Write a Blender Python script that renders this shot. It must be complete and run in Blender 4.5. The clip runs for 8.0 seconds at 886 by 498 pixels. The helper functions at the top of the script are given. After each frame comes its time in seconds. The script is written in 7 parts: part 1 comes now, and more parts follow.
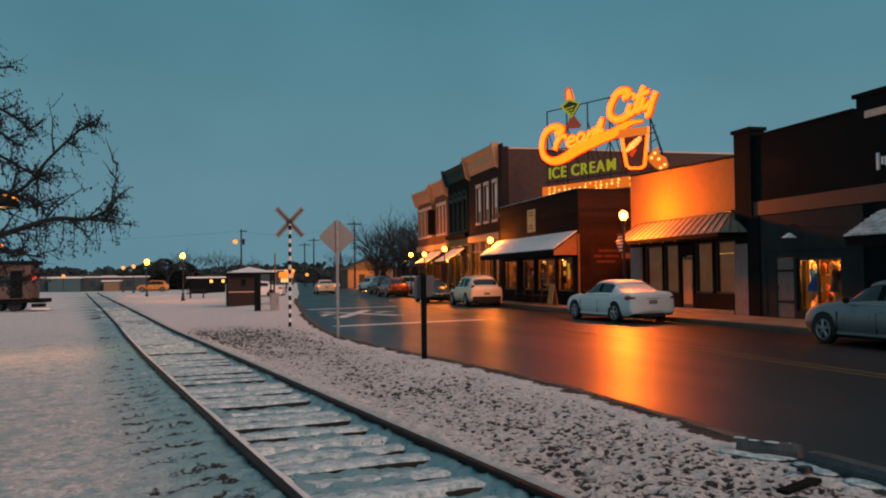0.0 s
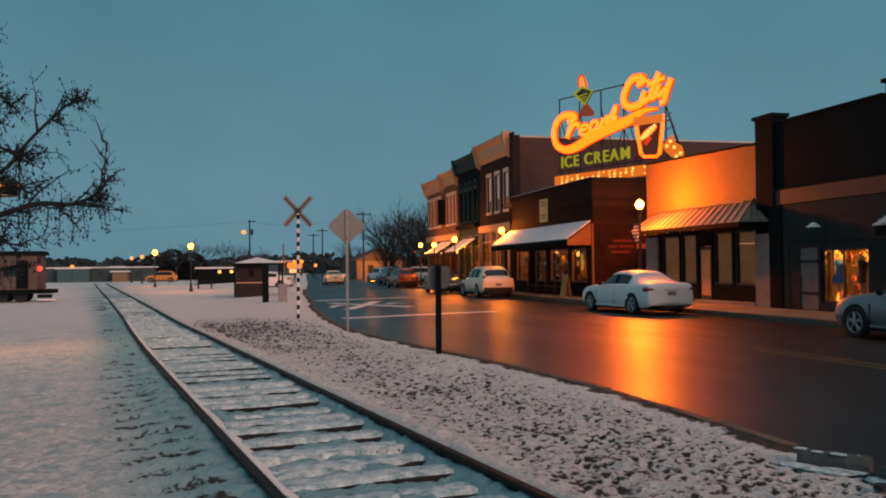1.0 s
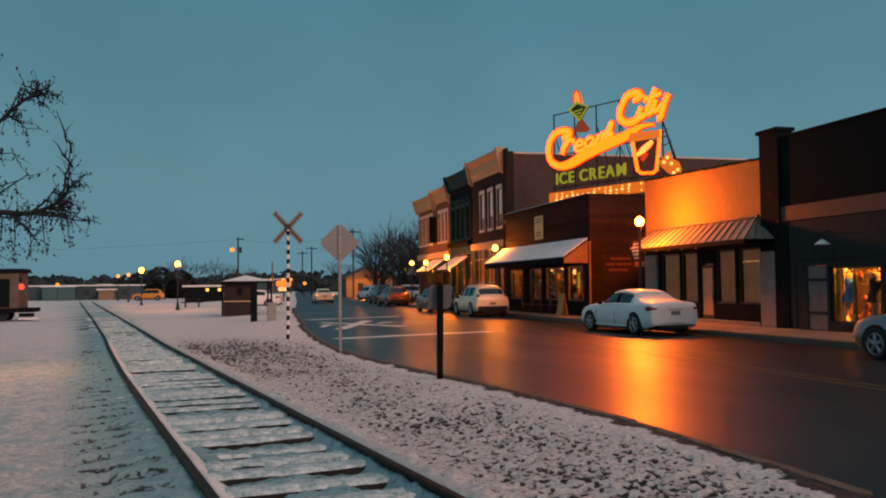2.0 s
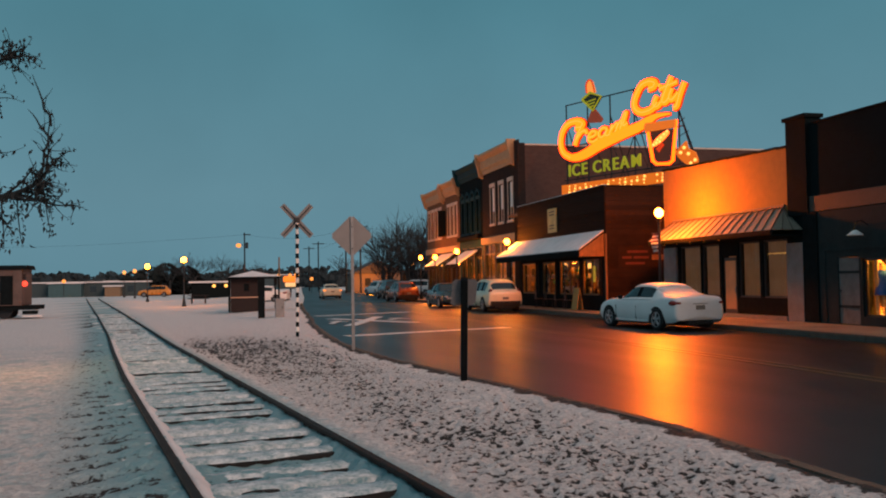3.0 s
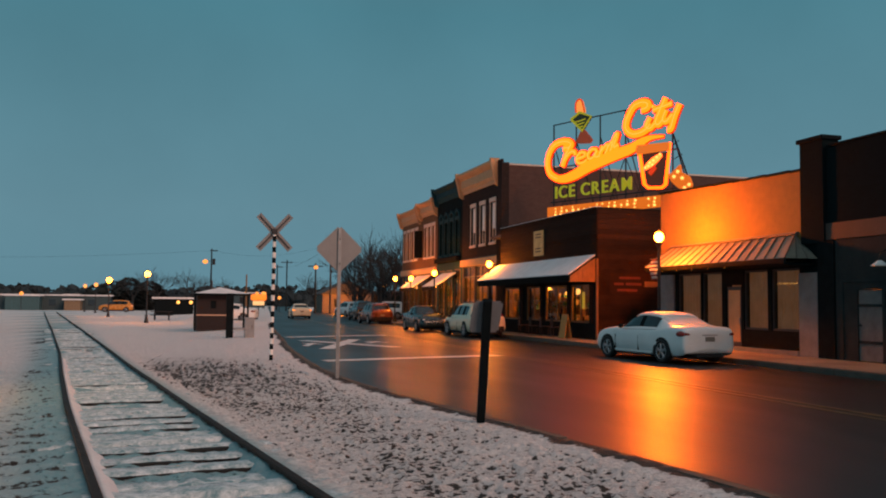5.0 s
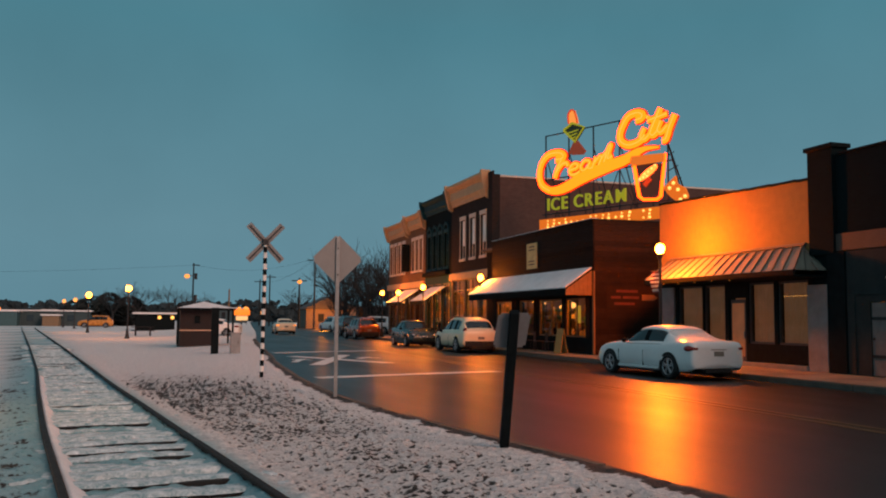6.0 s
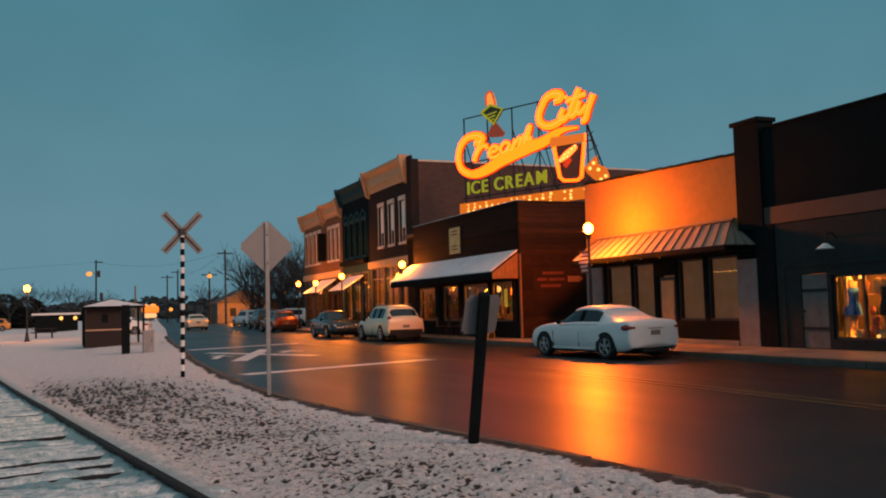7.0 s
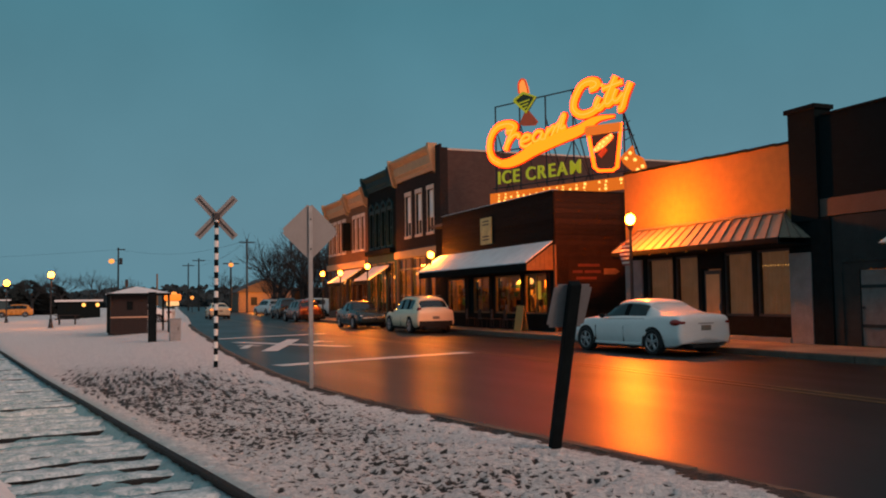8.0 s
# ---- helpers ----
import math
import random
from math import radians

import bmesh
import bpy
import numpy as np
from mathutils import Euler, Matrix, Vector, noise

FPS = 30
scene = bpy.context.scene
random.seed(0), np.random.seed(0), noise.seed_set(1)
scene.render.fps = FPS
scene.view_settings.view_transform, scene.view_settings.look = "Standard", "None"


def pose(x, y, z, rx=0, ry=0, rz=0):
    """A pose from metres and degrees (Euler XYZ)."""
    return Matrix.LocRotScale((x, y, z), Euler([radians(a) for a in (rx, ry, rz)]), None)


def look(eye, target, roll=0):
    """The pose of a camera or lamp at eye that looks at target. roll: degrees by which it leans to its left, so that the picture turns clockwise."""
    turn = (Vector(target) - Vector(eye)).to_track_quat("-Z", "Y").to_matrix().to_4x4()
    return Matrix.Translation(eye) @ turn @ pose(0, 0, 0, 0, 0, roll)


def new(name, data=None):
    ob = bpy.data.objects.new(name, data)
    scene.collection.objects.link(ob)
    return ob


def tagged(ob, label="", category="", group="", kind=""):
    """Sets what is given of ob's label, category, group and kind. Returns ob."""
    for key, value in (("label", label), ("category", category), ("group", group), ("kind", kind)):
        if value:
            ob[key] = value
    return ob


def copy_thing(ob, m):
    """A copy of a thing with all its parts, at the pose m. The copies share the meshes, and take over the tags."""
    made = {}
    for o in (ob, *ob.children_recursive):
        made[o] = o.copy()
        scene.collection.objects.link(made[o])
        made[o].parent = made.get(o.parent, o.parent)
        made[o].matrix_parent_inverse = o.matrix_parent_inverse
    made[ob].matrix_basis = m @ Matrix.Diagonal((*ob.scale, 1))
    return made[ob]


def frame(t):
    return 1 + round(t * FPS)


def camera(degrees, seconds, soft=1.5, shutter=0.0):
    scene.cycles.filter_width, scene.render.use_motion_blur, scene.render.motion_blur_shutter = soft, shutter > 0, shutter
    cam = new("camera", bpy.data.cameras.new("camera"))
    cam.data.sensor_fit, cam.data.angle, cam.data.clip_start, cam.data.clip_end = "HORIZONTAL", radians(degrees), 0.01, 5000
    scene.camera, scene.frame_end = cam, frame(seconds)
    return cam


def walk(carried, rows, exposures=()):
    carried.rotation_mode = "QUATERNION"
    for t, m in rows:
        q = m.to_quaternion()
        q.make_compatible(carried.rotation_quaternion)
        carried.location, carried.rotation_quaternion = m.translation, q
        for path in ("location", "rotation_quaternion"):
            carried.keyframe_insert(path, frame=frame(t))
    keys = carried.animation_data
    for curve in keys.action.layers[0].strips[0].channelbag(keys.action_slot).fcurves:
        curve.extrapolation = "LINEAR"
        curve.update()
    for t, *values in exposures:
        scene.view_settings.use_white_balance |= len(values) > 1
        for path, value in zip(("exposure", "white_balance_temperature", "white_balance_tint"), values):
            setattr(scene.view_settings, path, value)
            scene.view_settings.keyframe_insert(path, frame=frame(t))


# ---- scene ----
# ---- camera ----
cam = camera(54.02, 8.0, soft=2.0)
PATH = [
    (0.0, look((-0.000, -0.000, 1.518), (5.008, 19.352, 2.164), -0.70)),
    (0.5, look((0.036, 0.369, 1.520), (5.100, 19.709, 2.087), -0.43)),
    (1.0, look((0.079, 0.802, 1.523), (4.898, 20.208, 1.955), -0.68)),
    (1.5, look((0.120, 1.316, 1.532), (5.229, 20.632, 2.419), -0.55)),
    (3.0, look((0.125, 2.898, 1.537), (5.055, 22.268, 2.264), -0.95)),
    (3.5, look((0.145, 3.485, 1.533), (5.532, 22.718, 2.577), -0.80)),
    (4.0, look((0.142, 4.073, 1.527), (6.112, 23.127, 2.671), -0.38)),
    (4.5, look((0.107, 4.629, 1.523), (5.678, 23.805, 2.654), 0.54)),
    (6.0, look((-0.066, 6.274, 1.474), (5.943, 25.282, 3.080), 0.51)),
    (6.5, look((-0.151, 6.824, 1.465), (6.595, 25.600, 2.860), -0.74)),
    (7.0, look((-0.230, 7.364, 1.450), (7.704, 25.675, 2.766), -1.66)),
    (7.5, look((-0.318, 7.898, 1.435), (7.913, 26.092, 2.532), -1.94)),
    (8.0, look((-0.422, 8.425, 1.438), (7.130, 26.909, 2.580), -0.88)),
]
walk(cam, PATH)

# ---- world and large lights: overcast dusk over a lamp-lit street ----
world = bpy.data.worlds.new("dusk_sky")
scene.world = world
world.use_nodes = True
wn, wl = world.node_tree.nodes, world.node_tree.links
wn.clear()
w_out, w_bg = wn.new("ShaderNodeOutputWorld"), wn.new("ShaderNodeBackground")
w_tc, w_sep, w_ramp = wn.new("ShaderNodeTexCoord"), wn.new("ShaderNodeSeparateXYZ"), wn.new("ShaderNodeValToRGB")
w_noise, w_mix = wn.new("ShaderNodeTexNoise"), wn.new("ShaderNodeMixRGB")
SKY = [(0.0, (0.120, 0.250, 0.312)), (0.10, (0.122, 0.252, 0.312)), (0.32, (0.074, 0.212, 0.268)), (0.62, (0.082, 0.145, 0.172)), (1.0, (0.35, 0.385, 0.415))]
while len(w_ramp.color_ramp.elements) < len(SKY):
    w_ramp.color_ramp.elements.new(0.5)
for e, (at, col) in zip(w_ramp.color_ramp.elements, SKY):
    e.position, e.color = at, (*col, 1)
w_noise.inputs["Scale"].default_value = 3.2
w_noise.inputs["Detail"].default_value = 5
w_mix.blend_type = "OVERLAY"
w_mix.inputs[0].default_value = 0.21
wl.new(w_tc.outputs["Generated"], w_sep.inputs[0])
wl.new(w_tc.outputs["Generated"], w_noise.inputs["Vector"])
wl.new(w_sep.outputs["Z"], w_ramp.inputs[0])
wl.new(w_ramp.outputs[0], w_mix.inputs[1])
wl.new(w_noise.outputs["Fac"], w_mix.inputs[2])
# the overcast is brighter towards the afterglow in the south-west, behind the camera
w_dot, w_lift = wn.new("ShaderNodeVectorMath"), wn.new("ShaderNodeMapRange")
w_dot.operation = "DOT_PRODUCT"
w_dot.inputs[1].default_value = (-0.62, -0.78, 0.0)
w_lift.inputs["From Min"].default_value, w_lift.inputs["From Max"].default_value = -0.1, 1.0
w_lift.inputs["To Min"].default_value, w_lift.inputs["To Max"].default_value = 1.0, 1.55
wl.new(w_tc.outputs["Generated"], w_dot.inputs[0])
wl.new(w_dot.outputs["Value"], w_lift.inputs["Value"])
wl.new(w_lift.outputs[0], w_bg.inputs[1])
wl.new(w_mix.outputs[0], w_bg.inputs[0])
wl.new(w_bg.outputs[0], w_out.inputs[0])

sun_data = bpy.data.lights.new("dusk_glow", "SUN")
sun_data.energy, sun_data.angle, sun_data.color = 1.8, radians(24), (1.0, 0.53, 0.37)
sun = new("dusk_glow", sun_data)
sun.matrix_world = look((20, -48, 24), (0, 0, 0))


def bulb(x, y, z, watts, colour=(1.0, 0.24, 0.006), size=0.16):
    data = bpy.data.lights.new("bulb", "POINT")
    data.energy, data.color, data.shadow_soft_size = watts, colour, size
    data.use_soft_falloff = False
    new("bulb", data).location = (x, y, z)


# ---- materials ----
def mat(name, col, rough=0.7, metal=0.0, var=0.18, scale=3.0, fine=40.0, bump=0.15, col2=None, emit=None, strength=0.0, random_tint=0.0, spec=0.5):
    m = bpy.data.materials.new(name)
    m.use_nodes = True
    n, l = m.node_tree.nodes, m.node_tree.links
    b = n["Principled BSDF"]
    b.inputs["Roughness"].default_value, b.inputs["Metallic"].default_value = rough, metal
    b.inputs["Specular IOR Level"].default_value = spec
    if emit:
        b.inputs["Emission Color"].default_value = (*emit, 1)
        b.inputs["Emission Strength"].default_value = strength
    geo = n.new("ShaderNodeNewGeometry")
    big, small = n.new("ShaderNodeTexNoise"), n.new("ShaderNodeTexNoise")
    for t, s in ((big, scale), (small, fine)):
        t.inputs["Scale"].default_value = s
        t.inputs["Detail"].default_value = 6
        l.new(geo.outputs["Position"], t.inputs["Vector"])
    ramp = n.new("ShaderNodeValToRGB")
    dark = tuple(c * (1 - var) for c in col)
    light = col2 or tuple(min(1, c * (1 + var)) for c in col)
    ramp.color_ramp.elements[0].position, ramp.color_ramp.elements[1].position = 0.35, 0.68
    ramp.color_ramp.elements[0].color, ramp.color_ramp.elements[1].color = (*dark, 1), (*light, 1)
    mixf = n.new("ShaderNodeMath")
    mixf.operation = "MULTIPLY_ADD"
    mixf.inputs[1].default_value = 0.4
    l.new(small.outputs["Fac"], mixf.inputs[0])
    sc = n.new("ShaderNodeMath")
    sc.operation = "MULTIPLY"
    sc.inputs[1].default_value = 0.6
    l.new(big.outputs["Fac"], sc.inputs[0])
    l.new(sc.outputs[0], mixf.inputs[2])
    l.new(mixf.outputs[0], ramp.inputs[0])
    colour = ramp.outputs[0]
    if random_tint:
        info, hsv, rmap = n.new("ShaderNodeObjectInfo"), n.new("ShaderNodeHueSaturation"), n.new("ShaderNodeMapRange")
        rmap.inputs["To Min"].default_value, rmap.inputs["To Max"].default_value = 1 - random_tint, 1 + random_tint
        l.new(info.outputs["Random"], rmap.inputs["Value"])
        l.new(rmap.outputs[0], hsv.inputs["Value"])
        l.new(colour, hsv.inputs["Color"])
        colour = hsv.outputs[0]
    l.new(colour, b.inputs["Base Color"])
    rr = n.new("ShaderNodeMapRange")
    rr.inputs["To Min"].default_value, rr.inputs["To Max"].default_value = max(0.02, rough - 0.1), min(1, rough + 0.1)
    l.new(big.outputs["Fac"], rr.inputs["Value"])
    l.new(rr.outputs[0], b.inputs["Roughness"])
    if bump:
        bp = n.new("ShaderNodeBump")
        bp.inputs["Strength"].default_value, bp.inputs["Distance"].default_value = bump, 0.02
        l.new(small.outputs["Fac"], bp.inputs["Height"])
        l.new(bp.outputs[0], b.inputs["Normal"])
    return m


def brick_mat(name, c1, c2, mortar, scale=1.0):
    m = mat(name, c1, 0.9, spec=0.03)
    n, l = m.node_tree.nodes, m.node_tree.links
    b = n["Principled BSDF"]
    br, geo, cmb, sep = n.new("ShaderNodeTexBrick"), n.new("ShaderNodeNewGeometry"), n.new("ShaderNodeCombineXYZ"), n.new("ShaderNodeSeparateXYZ")
    add = n.new("ShaderNodeMath")
    l.new(geo.outputs["Position"], sep.inputs[0])
    l.new(sep.outputs["X"], add.inputs[0])
    l.new(sep.outputs["Y"], add.inputs[1])
    l.new(add.outputs[0], cmb.inputs["X"])
    l.new(sep.outputs["Z"], cmb.inputs["Y"])
    l.new(cmb.outputs[0], br.inputs["Vector"])
    for key, val in (("Scale", scale), ("Mortar Size", 0.012), ("Brick Width", 0.22), ("Row Height", 0.075), ("Bias", 0.0)):
        br.inputs[key].default_value = val
    br.inputs["Color1"].default_value, br.inputs["Color2"].default_value, br.inputs["Mortar"].default_value = (*c1, 1), (*c2, 1), (*mortar, 1)
    mx = n.new("ShaderNodeMixRGB")
    mx.blend_type = "MULTIPLY"
    mx.inputs[0].default_value = 0.55
    old = b.inputs["Base Color"].links[0].from_socket
    l.new(br.outputs["Color"], mx.inputs[1])
    sc = n.new("ShaderNodeMixRGB")
    sc.blend_type = "DIVIDE"
    sc.inputs[0].default_value = 1
    sc.inputs[2].default_value = (*c1, 1)
    l.new(old, sc.inputs[1])
    l.new(sc.outputs[0], mx.inputs[2])
    l.new(mx.outputs[0], b.inputs["Base Color"])
    return m


def glow_mat(name, col, strength):
    m = bpy.data.materials.new(name)
    m.use_nodes = True
    b = m.node_tree.nodes["Principled BSDF"]
    b.inputs["Base Color"].default_value = (*[c * 0.5 for c in col], 1)
    b.inputs["Emission Color"].default_value = (*col, 1)
    b.inputs["Emission Strength"].default_value = strength
    return m


def glass_mat(name, col=(0.02, 0.025, 0.03), rough=0.06):
    m = mat(name, col, rough, 0, 0.1, bump=0)
    m.node_tree.nodes["Principled BSDF"].inputs["Specular IOR Level"].default_value = 0.7
    return m


def clear_glass(name):
    m = bpy.data.materials.new(name)
    m.use_nodes = True
    b = m.node_tree.nodes["Principled BSDF"]
    b.inputs["Transmission Weight"].default_value, b.inputs["Roughness"].default_value, b.inputs["IOR"].default_value = 1.0, 0.02, 1.1
    return m


def snow_ground():
    """Trodden snow: blue-white, with soil and dead grass showing through in patches, most of it on the verge."""
    m = bpy.data.materials.new("trodden_snow")
    m.use_nodes = True
    n, l = m.node_tree.nodes, m.node_tree.links
    b = n["Principled BSDF"]
    b.inputs["Roughness"].default_value = 0.8
    geo, at = n.new("ShaderNodeNewGeometry"), n.new("ShaderNodeAttribute")
    at.attribute_name = "bare"
    n1, n2, n3 = (n.new("ShaderNodeTexNoise") for _ in range(3))
    for t, s, d in ((n1, 1.1, 5), (n2, 14.0, 6), (n3, 50.0, 4)):
        t.inputs["Scale"].default_value, t.inputs["Detail"].default_value, t.inputs["Roughness"].default_value = s, d, 0.62
        l.new(geo.outputs["Position"], t.inputs["Vector"])

    def math_node(op, a, bb):
        k = n.new("ShaderNodeMath")
        k.operation = op
        for i, v in enumerate((a, bb)):
            if isinstance(v, (int, float)):
                k.inputs[i].default_value = v
            else:
                l.new(v, k.inputs[i])
        return k.outputs[0]
    cover = math_node("ADD", math_node("MULTIPLY", n2.outputs["Fac"], 0.9), math_node("MULTIPLY", n1.outputs["Fac"], 0.25))
    cover = math_node("ADD", cover, math_node("MULTIPLY", at.outputs["Fac"], 1.0))
    ramp = n.new("ShaderNodeValToRGB")
    ramp.color_ramp.elements[0].position, ramp.color_ramp.elements[1].position = 0.80, 0.90
    ramp.color_ramp.elements[0].color, ramp.color_ramp.elements[1].color = (0, 0, 0, 1), (1, 1, 1, 1)
    l.new(cover, ramp.inputs[0])
    soil, snow = n.new("ShaderNodeValToRGB"), n.new("ShaderNodeValToRGB")
    soil.color_ramp.elements[0].color, soil.color_ramp.elements[1].color = (0.008, 0.010, 0.011, 1), (0.046, 0.043, 0.040, 1)
    snow.color_ramp.elements[0].color, snow.color_ramp.elements[1].color = (0.42, 0.44, 0.46, 1), (0.86, 0.84, 0.83, 1)
    snow.color_ramp.elements[0].position, snow.color_ramp.elements[1].position = 0.3, 0.62
    l.new(n3.outputs["Fac"], soil.inputs[0])
    l.new(n2.outputs["Fac"], snow.inputs[0])
    # the teal of shaded snow is painted in through a mask
    teal_shade, shade_mix = n.new("ShaderNodeAttribute"), n.new("ShaderNodeMixRGB")
    teal_shade.attribute_name = "teal_shade"
    shade_mix.inputs[2].default_value = (0.16, 0.40, 0.46, 1)
    l.new(math_node("MULTIPLY", teal_shade.outputs["Fac"], math_node("ADD", n2.outputs["Fac"], 0.35)), shade_mix.inputs[0])
    l.new(snow.outputs[0], shade_mix.inputs[1])
    mix = n.new("ShaderNodeMixRGB")
    l.new(ramp.outputs[0], mix.inputs[0])
    l.new(shade_mix.outputs[0], mix.inputs[1])
    l.new(soil.outputs[0], mix.inputs[2])
    l.new(mix.outputs[0], b.inputs["Base Color"])
    bp, bp2 = n.new("ShaderNodeBump"), n.new("ShaderNodeBump")
    bp.inputs["Strength"].default_value, bp.inputs["Distance"].default_value = 0.9, 0.09
    l.new(n2.outputs["Fac"], bp.inputs["Height"])
    bp2.inputs["Strength"].default_value, bp2.inputs["Distance"].default_value = 0.7, 0.02
    l.new(n3.outputs["Fac"], bp2.inputs["Height"])
    l.new(bp.outputs[0], bp2.inputs["Normal"])
    l.new(bp2.outputs[0], b.inputs["Normal"])
    return m


def wet_asphalt():
    m = mat("wet_asphalt", (0.0055, 0.0065, 0.0072), 0.32, 0, 0.35, 0.5, 60, 0.0)
    n, l = m.node_tree.nodes, m.node_tree.links
    b = n["Principled BSDF"]
    b.inputs["Specular IOR Level"].default_value = 0.37
    geo, t, r = n.new("ShaderNodeNewGeometry"), n.new("ShaderNodeTexNoise"), n.new("ShaderNodeMapRange")
    mp = n.new("ShaderNodeMapping")
    mp.inputs["Scale"].default_value = (0.55, 0.12, 1)
    l.new(geo.outputs["Position"], mp.inputs[0])
    l.new(mp.outputs[0], t.inputs["Vector"])
    t.inputs["Scale"].default_value, t.inputs["Detail"].default_value = 1.0, 2
    r.inputs["From Min"].default_value, r.inputs["From Max"].default_value = 0.3, 0.7
    r.inputs["To Min"].default_value, r.inputs["To Max"].default_value = 0.38, 0.46
    l.new(t.outputs["Fac"], r.inputs["Value"])
    l.new(r.outputs[0], b.inputs["Roughness"])
    return m


def striped_cloth():
    """Pale and dull red stripes, woven across the cloth."""
    m = mat("striped_cloth", (0.5, 0.4, 0.3), 0.85)
    n, l = m.node_tree.nodes, m.node_tree.links
    geo, wave, ramp = n.new("ShaderNodeNewGeometry"), n.new("ShaderNodeTexWave"), n.new("ShaderNodeValToRGB")
    wave.bands_direction = "Z"
    wave.inputs["Scale"].default_value, wave.inputs["Distortion"].default_value = 2.3, 1.2
    ramp.color_ramp.elements[0].position, ramp.color_ramp.elements[1].position = 0.42, 0.58
    ramp.color_ramp.elements[0].color, ramp.color_ramp.elements[1].color = (0.16, 0.03, 0.025, 1), (0.62, 0.56, 0.50, 1)
    l.new(geo.outputs["Position"], wave.inputs["Vector"])
    l.new(wave.outputs["Fac"], ramp.inputs[0])
    l.new(ramp.outputs[0], n["Principled BSDF"].inputs["Base Color"])
    return m


SNOW_GROUND = snow_ground()
ASPHALT = wet_asphalt()
SNOW = mat("settled_snow", (0.74, 0.74, 0.75), 0.8, 0, 0.12, 2, 30, 0.3)
# second snow with the teal of skylit shade worked into its colour
SHADE_SNOW = mat("teal_shade_snow", (0.20, 0.42, 0.48), 0.7, 0, 0.35, 9, 34, 1.0, col2=(0.78, 0.85, 0.88))
FROST = mat("frosted_glass", (0.62, 0.61, 0.60), 0.6, 0, 0.08, 4, 40, 0.2)
KERB = mat("worn_kerb_concrete", (0.10, 0.078, 0.060), 0.85, 0, 0.4, 3, 30, 0.4)
WETKERB = mat("wet_dark_kerb", (0.075, 0.062, 0.048), 0.6, 0, 0.4, 2, 30, 0.3)
PAVE = mat("damp_concrete", (0.30, 0.24, 0.17), 0.42, 0, 0.6, 0.9, 30, 0.2, random_tint=0.12)
JOINT = mat("dark_joint", (0.06, 0.055, 0.05), 0.9)
ROADLINE = mat("worn_white_line", (0.62, 0.62, 0.60), 0.5, 0, 0.25, 4, 50, 0.1)
YELLOWLINE = mat("worn_yellow_line", (0.11, 0.07, 0.022), 0.38, 0, 0.6, 4, 50, 0.1)
RAIL = mat("rusted_rail_steel", (0.0060, 0.0072, 0.0078), 0.65, 0.2, 0.4, 4, 60, 0.3, spec=0.25)
TIE = mat("creosoted_timber", (0.0080, 0.0100, 0.0105), 0.85, 0, 0.4, 6, 60, 0.5)
BLACK = mat("black_paint", (0.0085, 0.0122, 0.0136), 0.8, 0, 0.25, 5, 60, 0.1, spec=0.02)
BLACKM = mat("black_steel", (0.03, 0.03, 0.032), 0.45, 0.6, 0.2)
GALV = mat("galvanised_steel", (0.24, 0.25, 0.255), 0.5, 0.5, 0.2, 6, 50, 0.1)
SIGNBACK = mat("bare_aluminium", (0.20, 0.20, 0.20), 0.5, 0.35, 0.1, 5, 40, 0.05)
BLADEBACK = mat("weathered_blade_back", (0.21, 0.215, 0.22), 0.6, 0.2, 0.25, 5, 40, 0.1)
WHITEPAINT = mat("white_paint", (0.76, 0.75, 0.73), 0.6, 0, 0.12, 5, 40, 0.1)
DARKBRICK = brick_mat("dark_brick", (0.0052, 0.0108, 0.0126), (0.0064, 0.0128, 0.0148), (0.0058, 0.0116, 0.0134))
GREYWALL = mat("grey_render", (0.022, 0.031, 0.033), 0.85, 0, 0.25, 2, 30, 0.2, spec=0.1)
BANDWOOD = mat("brown_fascia_board", (0.048, 0.040, 0.033), 0.75, 0, 0.25, 2, 30, 0.2)
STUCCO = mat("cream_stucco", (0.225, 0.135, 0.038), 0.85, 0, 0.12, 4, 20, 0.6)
PIERWALL = mat("grey_painted_pier", (0.17, 0.19, 0.19), 0.85, 0, 0.2, 3, 30, 0.2)
SEAM = mat("white_seam_metal", (0.30, 0.27, 0.215), 0.45, 0.25, 0.15, 3, 30, 0.1)
RIBM = mat("dark_seam_rib", (0.14, 0.12, 0.10), 0.5, 0.3, 0.2)
PLANK = mat("weathered_dark_plank", (0.009, 0.0085, 0.0082), 0.85, 0, 0.4, 3, 50, 0.4, random_tint=0.35, spec=0.06)
PLANKSIDE = mat("stained_brown_plank", (0.019, 0.0100, 0.0066), 0.8, 0, 0.35, 3, 50, 0.4, random_tint=0.3, spec=0.15)
AWNWOOD = mat("varnished_board", (0.20, 0.10, 0.035), 0.6, 0, 0.25, 5, 50, 0.2)
REDBRICK = brick_mat("red_brick", (0.024, 0.018, 0.018), (0.034, 0.024, 0.023), (0.030, 0.028, 0.027))
SIDEBRICK = brick_mat("painted_side_brick", (0.085, 0.052, 0.046), (0.105, 0.064, 0.056), (0.085, 0.060, 0.053))
BUFFBRICK = brick_mat("buff_brick", (0.13, 0.070, 0.040), (0.17, 0.090, 0.052), (0.13, 0.095, 0.065))
SLATEWALL = brick_mat("slate_painted_brick", (0.0035, 0.011, 0.014), (0.0045, 0.014, 0.018), (0.0035, 0.010, 0.013))
CORNICE = mat("cream_cornice", (0.42, 0.28, 0.15), 0.7, 0, 0.15, 3, 30, 0.2)
SLATETRIM = mat("slate_trim", (0.010, 0.050, 0.068), 0.8, 0, 0.2, spec=0.08)
STONE = mat("pale_stone_trim", (0.58, 0.49, 0.41), 0.8, 0, 0.15, 4, 30, 0.2)
